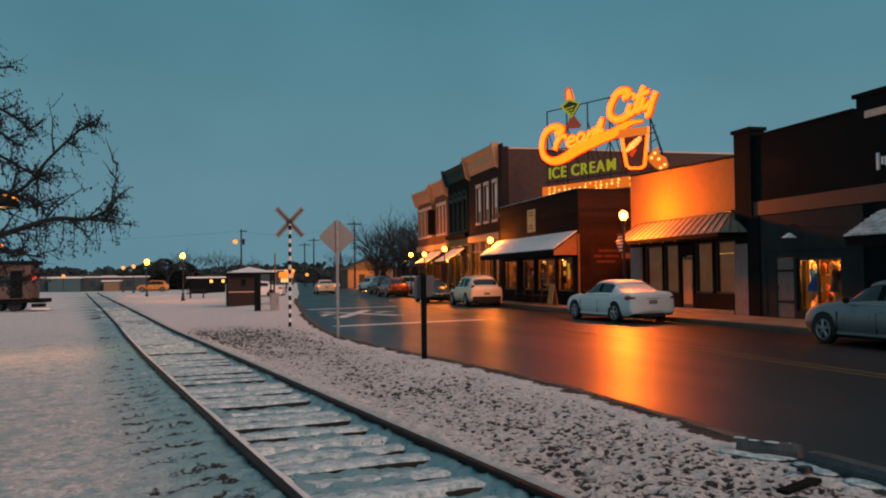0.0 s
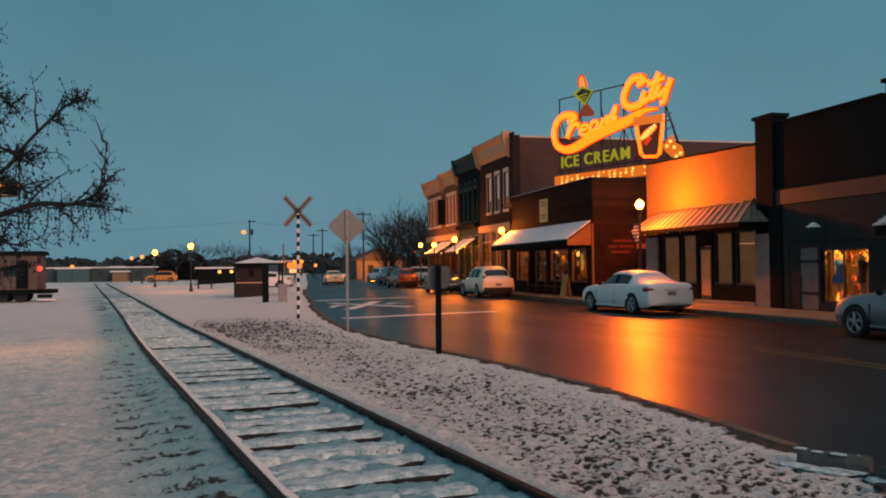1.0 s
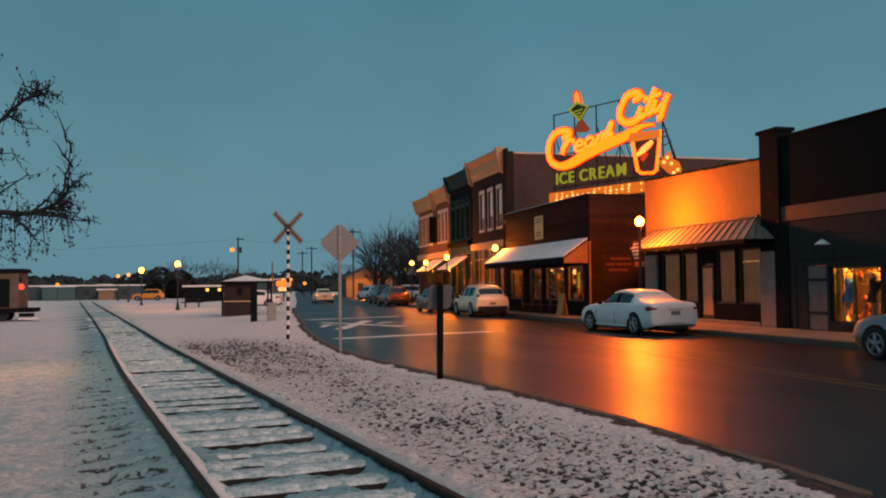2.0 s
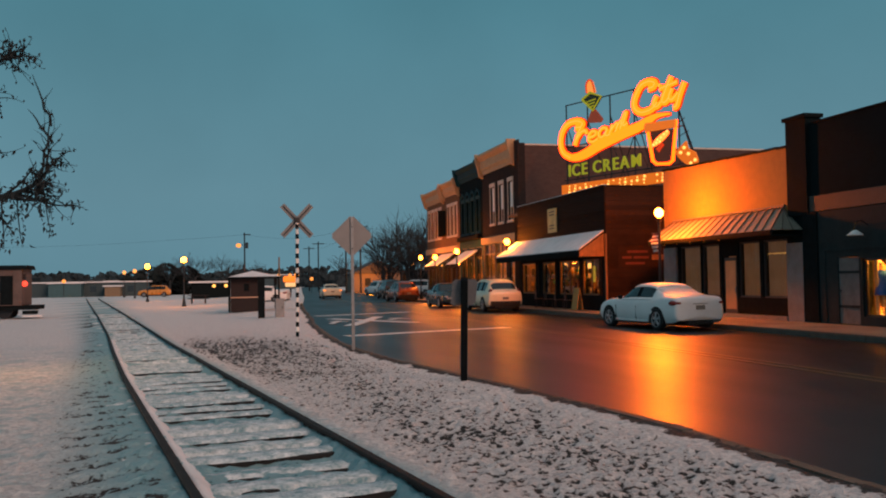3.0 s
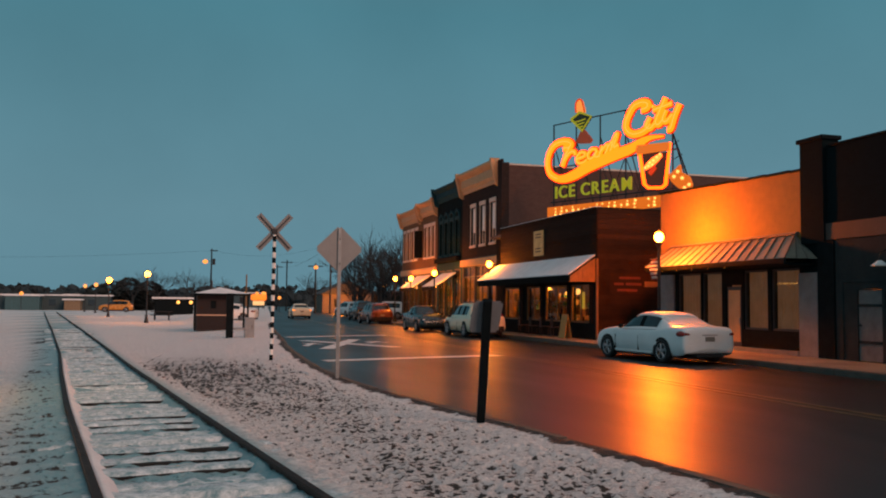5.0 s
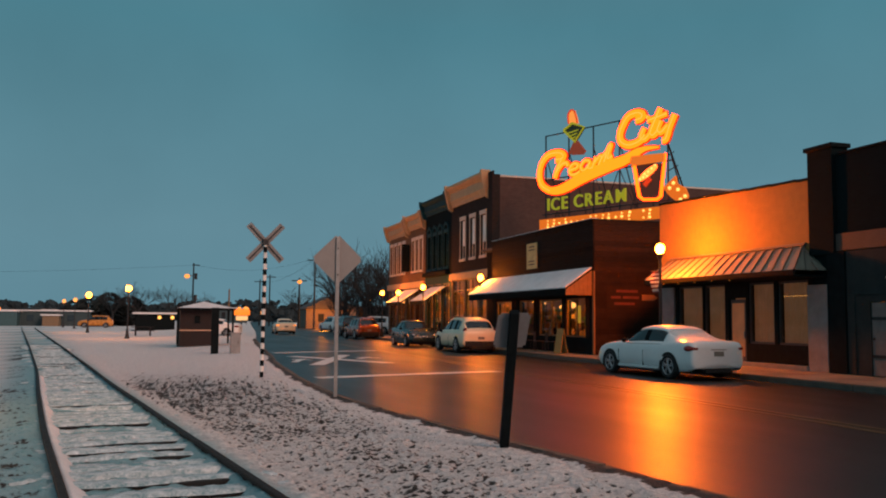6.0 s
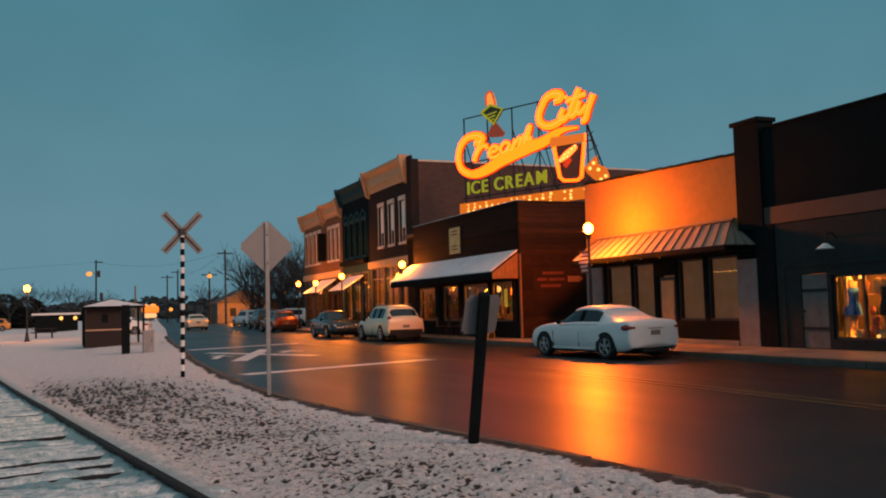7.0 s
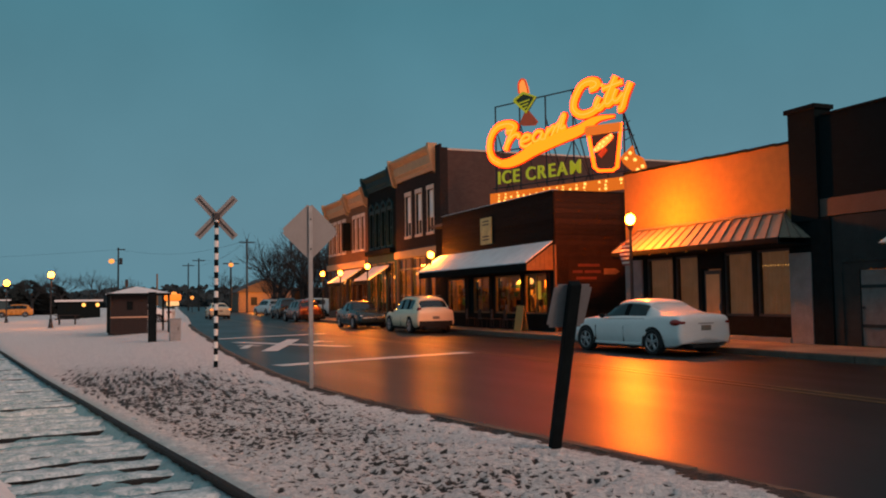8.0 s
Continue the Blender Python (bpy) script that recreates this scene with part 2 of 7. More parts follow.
ROOF = mat("flat_roof_felt", (0.05, 0.05, 0.052), 0.9)
DARKGLASS = glass_mat("dark_window_glass")
PANE = clear_glass("shop_glass")
# the cloth emits a little, in place of lamplight from the room behind
GLOW_CURTAIN = mat("glowing_linen_curtain", (0.27, 0.155, 0.085), 0.9, 0, 0.25, 2, 25, 0.3, emit=(1.0, 0.42, 0.16), strength=0.065)
FRAMEBLK = mat("black_window_frame", (0.02, 0.02, 0.021), 0.5, 0, 0.2)
BLIND = mat("pale_roller_blind", (0.80, 0.78, 0.72), 0.8, 0, 0.08)
WARM_BULB = glow_mat("warm_bulb", (1.0, 0.47, 0.10), 1.9)
GLOBE = glow_mat("sodium_globe", (1.0, 0.37, 0.085), 1.5)
FAR_LAMP = glow_mat("far_sodium_lamp", (1.0, 0.34, 0.06), 1.25)
NEON = glow_mat("amber_neon", (1.0, 0.052, 0.0005), 8.2)
NEON_HOT = glow_mat("bright_amber_neon", (1.0, 0.095, 0.012), 6.0)
NEON_RIM = glow_mat("red_neon_rim", (1.0, 0.060, 0.003), 0.5)
NEON_GREEN = glow_mat("yellow_green_neon", (0.37, 0.36, 0.012), 0.62)
TAIL = glow_mat("lit_tail_lamp", (1.0, 0.22, 0.02), 2.5)
# lens of an unlit lamp, with a trace of red glow added
TAIL_DIM = mat("red_lens", (0.14, 0.010, 0.008), 0.2, 0, 0.1, bump=0, emit=(1, 0.1, 0.02), strength=0.012)
HEAD = mat("clear_lens", (0.55, 0.56, 0.58), 0.12, 0.3, 0.1, bump=0)
TYRE = mat("tyre_rubber", (0.014, 0.014, 0.015), 0.85)
RIM = mat("alloy_rim", (0.38, 0.38, 0.39), 0.35, 0.85, 0.1, bump=0)
UNDER = mat("underbody", (0.012, 0.012, 0.012), 0.9)
CARGLASS = glass_mat("tinted_car_glass", (0.010, 0.013, 0.016), 0.1)
BARK = mat("dark_bark", (0.009, 0.015, 0.017), 0.9, 0, 0.3, 20, 90, 0.5)
LEAF = mat("shrivelled_leaf", (0.009, 0.015, 0.017), 0.8, 0, 0.4)
TWIG = mat("winter_twigs", (0.020, 0.021, 0.022), 0.9)
EVERGREEN = mat("dark_conifer", (0.014, 0.022, 0.022), 0.9, 0, 0.4)
# distance haze is put into the wood's colour as a blue lift
HAZED_WOOD = mat("hazed_wood_line", (0.022, 0.038, 0.046), 1.0, 0, 0.3, 0.2, 2, 0)
RUST = mat("oxblood_boarding", (0.017, 0.010, 0.0095), 0.8, 0, 0.3, 3, 40, 0.3)
CONC = mat("rough_concrete", (0.050, 0.062, 0.066), 0.9, 0, 0.35, 6, 40, 0.6)


# ---- builders ----
def part(name, bm, material, parent=None, label="", smooth=False):
    me = bpy.data.meshes.new(name)
    bmesh.ops.recalc_face_normals(bm, faces=bm.faces)
    bm.to_mesh(me)
    bm.free()
    me.materials.append(material)
    if smooth:
        for p in me.polygons:
            p.use_smooth = True
    ob = new(name, me)
    if parent is not None:
        ob.parent = parent
    if label:
        ob["label"] = label
    return ob


def thing(name, x, y, z, label, category, group="", kind="", rz=0):
    ob = new(name)
    ob.matrix_basis = pose(x, y, z, 0, 0, rz)
    return tagged(ob, label, category, group, kind)


def box(bm, x0, x1, y0, y1, z0, z1, bevel=0.0):
    r = bmesh.ops.create_cube(bm, size=1.0, matrix=Matrix.Translation(((x0 + x1) / 2, (y0 + y1) / 2, (z0 + z1) / 2)) @ Matrix.Diagonal((abs(x1 - x0), abs(y1 - y0), abs(z1 - z0), 1)))
    if bevel:
        es = {e for v in r["verts"] for e in v.link_edges}
        bmesh.ops.bevel(bm, geom=list(es), offset=bevel, segments=2, affect="EDGES", profile=0.6)
    return bm


def B(*a, bevel=0.0):
    return box(bmesh.new(), *a, bevel=bevel)


def tube(bm, a, b, r0, r1=None, seg=10):
    a, b = Vector(a), Vector(b)
    d = b - a
    m = Matrix.Translation((a + b) / 2) @ d.to_track_quat("Z", "Y").to_matrix().to_4x4()
    bmesh.ops.create_cone(bm, cap_ends=True, segments=seg, radius1=r0, radius2=r0 if r1 is None else r1, depth=d.length, matrix=m)
    return bm


def ball(bm, c, r, seg=14, sx=1, sy=1, sz=1):
    bmesh.ops.create_uvsphere(bm, u_segments=seg, v_segments=seg // 2 + 2, radius=r, matrix=Matrix.Translation(c) @ Matrix.Diagonal((sx, sy, sz, 1)))
    return bm


def prism(bm, outline, axis, lo, hi):
    """Extrude a closed outline of 2D points along an axis: 'x' takes (y, z), 'y' takes (x, z), 'z' takes (x, y)."""
    def at(p, k):
        return {"x": (k, p[0], p[1]), "y": (p[0], k, p[1]), "z": (p[0], p[1], k)}[axis]
    va, vb = [bm.verts.new(at(p, lo)) for p in outline], [bm.verts.new(at(p, hi)) for p in outline]
    bm.faces.new(va)
    bm.faces.new(vb[::-1])
    k = len(outline)
    for i in range(k):
        bm.faces.new((va[i], vb[i], vb[(i + 1) % k], va[(i + 1) % k]))
    return bm


def stroke(bm, pts, widths, depth, place):
    """A flat-fronted ribbon letter stroke along 2D points, thickened by depth; place() maps (u, v, d) to the world."""
    pts = [Vector(p) for p in pts]
    k = len(pts)
    rows = []
    for i, p in enumerate(pts):
        t = (pts[min(i + 1, k - 1)] - pts[max(i - 1, 0)]).normalized()
        nrm = Vector((-t.y, t.x))
        w = widths[i] if isinstance(widths, (list, tuple)) else widths
        rows.append([bm.verts.new(place(q.x, q.y, d)) for q, d in ((p + nrm * w / 2, 0), (p - nrm * w / 2, 0), (p - nrm * w / 2, depth), (p + nrm * w / 2, depth))])
    for a, b in zip(rows, rows[1:]):
        for j in range(4):
            bm.faces.new((a[j], b[j], b[(j + 1) % 4], a[(j + 1) % 4]))
    bm.faces.new(rows[0])
    bm.faces.new(rows[-1][::-1])
    return bm


def smooth_line(pts, n=8):
    out = []
    for i in range(len(pts) - 1):
        p = [Vector(pts[max(0, min(len(pts) - 1, i + j))]) for j in (-1, 0, 1, 2)]
        for s in range(n):
            t = s / n
            out.append(0.5 * (2 * p[1] + (p[2] - p[0]) * t + (2 * p[0] - 5 * p[1] + 4 * p[2] - p[3]) * t * t + (3 * p[1] - p[0] - 3 * p[2] + p[3]) * t ** 3))
    return out + [Vector(pts[-1])]


def ramp01(a, b, x):
    s = max(0.0, min(1.0, (x - a) / (b - a)))
    return s * s * (3 - 2 * s)


def lerp_table(table, y):
    if y <= table[0][0]:
        return table[0][1]
    for (a, u), (b, v) in zip(table, table[1:]):
        if y <= b:
            return u + (v - u) * (y - a) / (b - a)
    return table[-1][1]


VERGE_EDGE = [(-12, 4.45), (5, 4.6), (8, 4.66), (11, 4.62), (13, 4.4), (15, 4.12), (17.3, 3.75), (19.3, 3.42), (22, 3.12), (25, 3.04), (28.5, 3.1), (32, 3.25), (36, 3.42), (40, 3.8), (51, 4.5), (58, 5.0), (67, 5.8), (90, 8.0), (101, 9.0), (130, 11.4), (300, 26), (2500, 300)]
TRACK = [(-14, 4.47), (-2, 2.51), (5.5, 1.29), (9.5, 0.64), (13.5, 0.0), (18, -0.70), (25, -1.66), (34, -2.84), (56.6, -6.15), (100, -12.65), (132, -17.4), (160, -21.6)]


def edge_x(y):
    return lerp_table(VERGE_EDGE, y)


def track_x(y):
    return sum(lerp_table(TRACK, y + d) for d in (-1.5, -0.75, 0, 0.75, 1.5)) / 5


def ground_z(x, y):
    """The verge dips gently towards the far side of the tracks."""
    return -(1 - ramp01(-1.5, 3.2, x)) * 0.20 * ramp01(14, 36, y)


# ---- ground: one sheet to the horizon, stepped down along the road's edge ----
def spread(lo, hi, near0, near1, step, grow=1.22):
    v, out = near0, []
    while v <= near1 + 1e-6:
        out.append(v)
        v += step
    s, v = step, near1
    while v < hi:
        s *= grow
        v += s
        out.append(v)
    s, v = step, near0
    while v > lo:
        s *= grow
        v -= s
        out.insert(0, v)
    return out


tie_rnd, TIES = random.Random(5), [-2.0]
while TIES[-1] < 60:
    TIES.append(TIES[-1] + 0.53 + tie_rnd.uniform(-0.03, 0.03))


def tie_ridge(x, y, d):
    """1 over a buried tie, 0 midway between two; ties lie square to the track."""
    if y > 44 or y < -2:
        return 0.0
    slope = (track_x(y + 0.5) - track_x(y - 0.5))
    q = y + d * slope
    i = max(0, min(len(TIES) - 1, int((q + 2.0) / 0.53)))
    near_tie = min(abs(q - t) for t in TIES[max(0, i - 2):i + 3])
    return ramp01(0.20, 0.06, near_tie)


offs = [s for s in spread(-2500, 0, -6.2, -0.06, 0.038)] + [0.0, 0.012, 0.6, 4, 14, 40, 120, 500, 2500]
ys = spread(-60, 2500, 2.0, 19.0, 0.048, 1.05)
gv, bare, teal_shade, pits, trough_shade = [], [], [], {}, {}
for y in ys:
    ex, tx = edge_x(y), track_x(y)
    for s in offs:
        x = ex + s
        if s > 0.005:
            z = -0.32
        else:
            base = ground_z(x, y)
            near = ramp01(46, 20, y)
            d = x - tx
            verge = ramp01(1.0, 1.7, d) * ramp01(-0.02, -0.5, s)
            lump = noise.fractal(Vector((x * 2.1, y * 2.1, 0)), 0.7, 2.0, 4) * 0.020 + noise.noise(Vector((x * 7, y * 7, 3))) * 0.016 + noise.noise(Vector((x * 15, y * 15, 8))) * 0.012
            soft = noise.fractal(Vector((x * 1.3, y * 1.3, 5)), 0.8, 2.0, 3) * 0.026 + noise.noise(Vector((x * 6, y * 6, 1))) * 0.030 + noise.noise(Vector((x * 13, y * 13, 4))) * 0.018
            between = ramp01(0.72, 0.6, abs(d))
            shoulder = ramp01(1.6, 0.9, abs(d)) * (1 - between)
            z = base + near * (1.5 * lump * verge + soft * (1 - verge)) + 0.048 * shoulder - (0.016 + 0.03 * ramp01(0.1, 0.55, d)) * between + near * between * 0.03 * noise.noise(Vector((x * 3.5, y * 5, 11)))
            # pockets trodden through the snow: dense on the verge, sparse beyond the track, ragged at the rail
            pock = noise.noise(Vector((x * 12.5, y * 15, 21))) * 0.55 + noise.noise(Vector((x * 24, y * 27, 22))) * 0.58 + 0.16 * noise.noise(Vector((x * 1.1, y * 1.1, 23)))
            ends = ramp01(-0.85, -0.95, d) * ramp01(-1.9, -1.3, d)
            ridge = tie_ridge(x, y, d) if ends > 0 or abs(d) < 0.75 else 0.0
            # soil tone darkens the troughs between ties, painting in their missing slope shade
            trough_shade[len(gv)] = (1 - ridge) * (0.17 * ends + 0.16 * between)
            z += ends * (0.040 * ridge - 0.018)
            thick = ramp01(0.80, 1.15, d) * ramp01(-0.08, -0.45, s) * (1.0 - 0.30 * ramp01(2.8, 5.0, d))
            level = 0.62 - 0.58 * thick * ramp01(36, 27, y) - 0.14 * ramp01(-0.8, -1.3, d) - ends * 0.42 * (1 - ridge) - 0.40 * ramp01(0.30, 0.62, d) * ramp01(0.80, 0.70, d)
            pit = ramp01(level, level + 0.26, pock) * ramp01(60, 34, y)
            z -= 0.034 * pit * near
            pits[(len(gv))] = pit
            if s > -0.07:
                z = min(z, base + 0.01)
        gv.append((x, y, z))
        d = x - tx
        patch = ramp01(0.9, 1.5, d) * ramp01(-0.1, -0.55, s) * ramp01(5.5, 2.6, d)
        far_fade = ramp01(42, 26, y)
        b = 0.28 * pits.get(len(gv) - 1, 0.0) + (0.13 + 0.07 * ramp01(14, 24, y)) * patch * far_fade + 0.10 * ramp01(-2.6, -0.8, d) * ramp01(-0.75, -1.0, d)
        b += 0.03 * ramp01(10, 5, y) * ramp01(0.9, 1.5, d) + 0.05 * ramp01(0.95, 1.2, d) * far_fade
        b += 0.06 * ramp01(-0.8, -1.6, d) * ramp01(-9, -4, d)
        b += trough_shade.get(len(gv) - 1, 0.0)
        if -0.6 < s <= 0.005 and y < 70:
            b += 0.42 * ramp01(-0.30, -0.10, s + 0.16 * noise.noise(Vector((y * 2.3, 7, 0))) + 0.07 * noise.noise(Vector((y * 9, 9, 0))))
        bare.append(max(0.0, b))
        # painted teal shade: blotches over the field, a band along the track
        teal_blotch = 0.60 * ramp01(-0.1, 0.45, noise.fractal(Vector((x * 4.2, y * 3.4, 31)), 0.7, 2.0, 4)) * ramp01(-0.9, -1.5, d) * ramp01(-8.0, -5.0, d) * ramp01(36, 20, y) if abs(x) < 60 else 0.0
        teal_shade.append(max(teal_blotch, ramp01(-2.1, -1.0, d) * ramp01(1.15, 0.75, d)))
nx = len(offs)
gf = [(j * nx + i, j * nx + i + 1, (j + 1) * nx + i + 1, (j + 1) * nx + i) for j in range(len(ys) - 1) for i in range(nx - 1)]
gme = bpy.data.meshes.new("ground")
gme.from_pydata(gv, [], gf)
gme.attributes.new("bare", "FLOAT", "POINT").data.foreach_set("value", bare)
gme.attributes.new("teal_shade", "FLOAT", "POINT").data.foreach_set("value", teal_shade)
gme.materials.append(SNOW_GROUND)
gme.polygons.foreach_set("use_smooth", [True] * len(gf))
tagged(new("ground", gme), "trodden snow with bare soil and dead grass showing through", "snowy ground", kind="structure")

# road: a strip from the verge to the far kerb
KERB_X, FACE = 15.0, 17.8


def right_x(y):
    return KERB_X if y < 80 else max(KERB_X, edge_x(y) + 8.5) + ramp01(80, 84, y) * 16 * ramp01(140, 125, y)


rys = [-60, -20, -5] + [2 + i for i in range(90)] + [95, 100, 110, 120, 130, 145, 160, 200, 300, 500, 900, 2400]
rb = bmesh.new()
grid = [[rb.verts.new((edge_x(y) - 0.01 + (right_x(y) + 0.02 - edge_x(y)) * k / 8, y, -0.10 + 0.03 * math.sin(math.pi * k / 8))) for k in range(9)] for y in rys]
for a, b in zip(grid, grid[1:]):
    for k in range(8):
        rb.faces.new((a[k], a[k + 1], b[k + 1], b[k]))
tagged(part("road", rb, ASPHALT, smooth=True), "wet black asphalt street shining with amber light", "road", kind="structure")


def road_z(x, y):
    k = max(0.0, min(1.0, (x - edge_x(y)) / (right_x(y) - edge_x(y))))
    return -0.10 + 0.03 * math.sin(math.pi * k)


def paint(name, quads, material, label, cat):
    """Painted marking: thin slabs following the crown of the road."""
    bm = bmesh.new()
    for q in quads:
        lo = [bm.verts.new((x, y, road_z(x, y) + 0.002)) for x, y in q]
        hi = [bm.verts.new((x, y, road_z(x, y) + 0.007)) for x, y in q]
        bm.faces.new(hi)
        for i in range(len(q)):
            j = (i + 1) % len(q)
            bm.faces.new((lo[i], lo[j], hi[j], hi[i]))
    return tagged(part(name, bm, material), label, cat, kind="structure")


def band(a, b, w, n=8):
    a, b = Vector(a), Vector(b)
    t = (b - a).normalized()
    s = Vector((-t.y, t.x)) * w / 2
    return [[tuple(a + (b - a) * i / n + s), tuple(a + (b - a) * i / n - s), tuple(a + (b - a) * (i + 1) / n - s), tuple(a + (b - a) * (i + 1) / n + s)] for i in range(n)]


paint("crossing_line", band((3.75, 29.2), (9.4, 30.7), 0.55), ROADLINE, "worn white line painted across the lane", "road marking")
paint("crossing_line", band((4.5, 45.6), (9.6, 47.3), 0.55), ROADLINE, "worn white line painted across the lane", "road marking")
paint("crossing_mark", band((4.75, 35.3), (7.1, 42.6), 0.5) + band((4.8, 42.0), (7.4, 36.0), 0.5), ROADLINE, "worn white crossed bars painted on the lane", "road marking")
paint("crossing_letter", band((4.3, 37.4), (4.9, 39.6), 0.25) + band((4.5, 39.6), (5.1, 38.6), 0.2), ROADLINE, "worn white letter strokes painted on asphalt", "road marking")
paint("crossing_letter", band((7.0, 39.2), (7.7, 40.6), 0.25) + band((7.2, 40.6), (7.9, 39.6), 0.2), ROADLINE, "worn white letter strokes painted on asphalt", "road marking")
for dx in (-0.15, 0.15):
    line = [(9.75 + dx + 3.2 * ramp01(52, 110, y) * (y - 52) / 58 * 1.0, y) for y in [-30] + list(range(4, 56, 4)) + list(range(56, 132, 4))]
    quads = []
    for p, q in zip(line, line[1:]):
        quads += band(p, q, 0.11, 2)
    paint("centre_line", quads, YELLOWLINE, "worn yellow centre line on wet asphalt", "road marking")
paint("parking_line", [q for y in range(50, 76, 6) for q in band((12.5, y), (14.6, y + 0.0), 0.1, 3)], ROADLINE, "worn white parking bay lines", "road marking")

# kerbs: lengths of stone along both sides
near_kerb = thing("kerb", 0, 0, 0, "low worn kerb edged with snow and grit", "kerb", kind="structure")
y = -6.0
while y < 62:
    L = 1.2 if y < 30 else 2.4
    if not 4.9 < y < 7.0:
        a, b = Vector((edge_x(y), y)), Vector((edge_x(y + L - 0.02), y + L - 0.02))
        t = (b - a).normalized()
        s = Vector((t.y, -t.x))
        bm = bmesh.new()
        prism(bm, [tuple(a - s * 0.05), tuple(b - s * 0.05), tuple(b + s * 0.075), tuple(a + s * 0.075)], "z", -0.2, 0.004 + random.uniform(-0.012, 0.008))
        part("kerb_stone", bm, KERB, near_kerb)
    y += L
pave = thing("pavement", 0, 0, 0, "damp concrete pavement along the shop fronts", "pavement", kind="structure")
part("bed", B(KERB_X + 0.16, FACE + 0.6, -20, 80, -0.3, 0.035), JOINT, pave)
slab_me = {}
y = -4.0
while y < 78:
    for x0, x1 in ((KERB_X + 0.17, KERB_X + 1.5), (KERB_X + 1.51, FACE + 0.2)):
        key = round(x1 - x0, 3)
        if key not in slab_me:
            bm = B(0, x1 - x0, 0, 1.48, 0.0, 0.05)
            ob = part("slab", bm, PAVE, pave)
            slab_me[key] = ob.data
        else:
            ob = new("slab", slab_me[key])
            ob.parent = pave
        ob.location = (x0, y, 0.003 + random.uniform(0, 0.004))
    y += 1.5
far_kerb = thing("kerb", 0, 0, 0, "concrete kerb of the shop-side pavement", "kerb", kind="structure")
for i in range(40):
    part("kerb_stone", B(KERB_X, KERB_X + 0.155, -4 + i * 2.05, -4 + i * 2.05 + 2.03, -0.2, 0.055, bevel=0.015), WETKERB, far_kerb)

# ---- railway track ----
track = thing("railway_track", 0, 0, 0, "rusted rails on snow-covered timber ties, curving away", "railway track", kind="structure")
RAIL_PROFILE = [(-0.065, 0), (0.065, 0), (0.065, 0.012), (0.012, 0.03), (0.012, 0.10), (0.036, 0.112), (0.036, 0.138), (0.028, 0.146), (-0.028, 0.146), (-0.036, 0.138), (-0.036, 0.112), (-0.012, 0.10), (-0.012, 0.03), (-0.065, 0.012)]
for side in (-1, 1):
    bm = bmesh.new()
    prev = None
    yy = -12.0
    while yy < 132:
        tx = track_x(yy)
        t = Vector((track_x(yy + 0.5) - track_x(yy - 0.5), 1.0)).normalized()
        nrm = Vector((t.y, -t.x))
        c = Vector((tx, yy)) + nrm * side * 0.7525
        ring = [bm.verts.new((c.x + nrm.x * px, c.y + nrm.y * px, ground_z(c.x, c.y) - 0.035 + pz)) for px, pz in RAIL_PROFILE]
        if prev:
            for i in range(len(ring)):
                j = (i + 1) % len(ring)
                bm.faces.new((prev[i], prev[j], ring[j], ring[i]))
        prev = ring
        yy += 0.5 if yy < 40 else 2.0
    part("rail", bm, RAIL, track, "dark rusted steel rail")
rnd = random.Random(5)
for yy in TIES:
    tx = track_x(yy)
    ang = math.atan2(track_x(yy - 0.5) - track_x(yy + 0.5), 1.0)
    L, W = 2.3 + rnd.uniform(-0.06, 0.06), 0.22
    bm = B(-L / 2, L / 2, -W / 2, W / 2, -0.16, 0.0, bevel=0.012)
    up = rnd.choice((-0.035, -0.022, -0.012, 0.0, 0.008, 0.018))
    buried = rnd.random() < 0.48
    tie = part("tie", bm, TIE, track)
    tie.matrix_basis = pose(tx, yy, ground_z(tx, yy) + up, rnd.uniform(-1, 1), 0, math.degrees(ang) + rnd.uniform(-1.5, 1.5))
    # snow lies on the tie in a ragged slab
    bm = bmesh.new()
    k = 44
    front, back, top0, top1 = [], [], [], []
    for i in range(k + 1):
        x = -1.12 + 2.24 * i / k
        cut = 0.5 + 0.9 * noise.noise(Vector((x * 1.2, yy * 3, 2))) + 0.2 * ramp01(-0.5, 0.5, x)
        f = -W / 2 - 0.075 + 0.13 * cut + 0.03 * noise.noise(Vector((x * 14, yy * 3, 6)))
        hh = (0.022 + 0.018 * ramp01(1.12, 0.8, abs(x))) * 0.7 + 0.016 * noise.noise(Vector((x * 3, yy * 5, 9))) + 0.010 * noise.noise(Vector((x * 15, yy * 5, 13)))
        if buried:
            bared = ramp01(0.15, 0.45, noise.noise(Vector((x * 2.3, yy * 7, 17))))
            f -= 0.085 * (1 - bared)
            hh += 0.012 * noise.noise(Vector((x * 8, yy * 5, 19)))
        front.append(bm.verts.new((x, f, 0.001 if not buried else 0.001 - 0.075 * (1 - bared))))
        top0.append(bm.verts.new((x, f + 0.03, hh)))
        top1.append(bm.verts.new((x, W / 2 + 0.05, hh * 0.9)))
        back.append(bm.verts.new((x, W / 2 + 0.16, -0.05)))
    for i in range(k):
        for p, q in ((front, top0), (top0, top1), (top1, back)):
            bm.faces.new((p[i], p[i + 1], q[i + 1], q[i]))
    cap = part("snow_cap", bm, SHADE_SNOW, track, smooth=True)
    cap.matrix_basis = tie.matrix_basis.copy()
# a drift lies against the inner side of the left rail
bm = bmesh.new()
prev = None
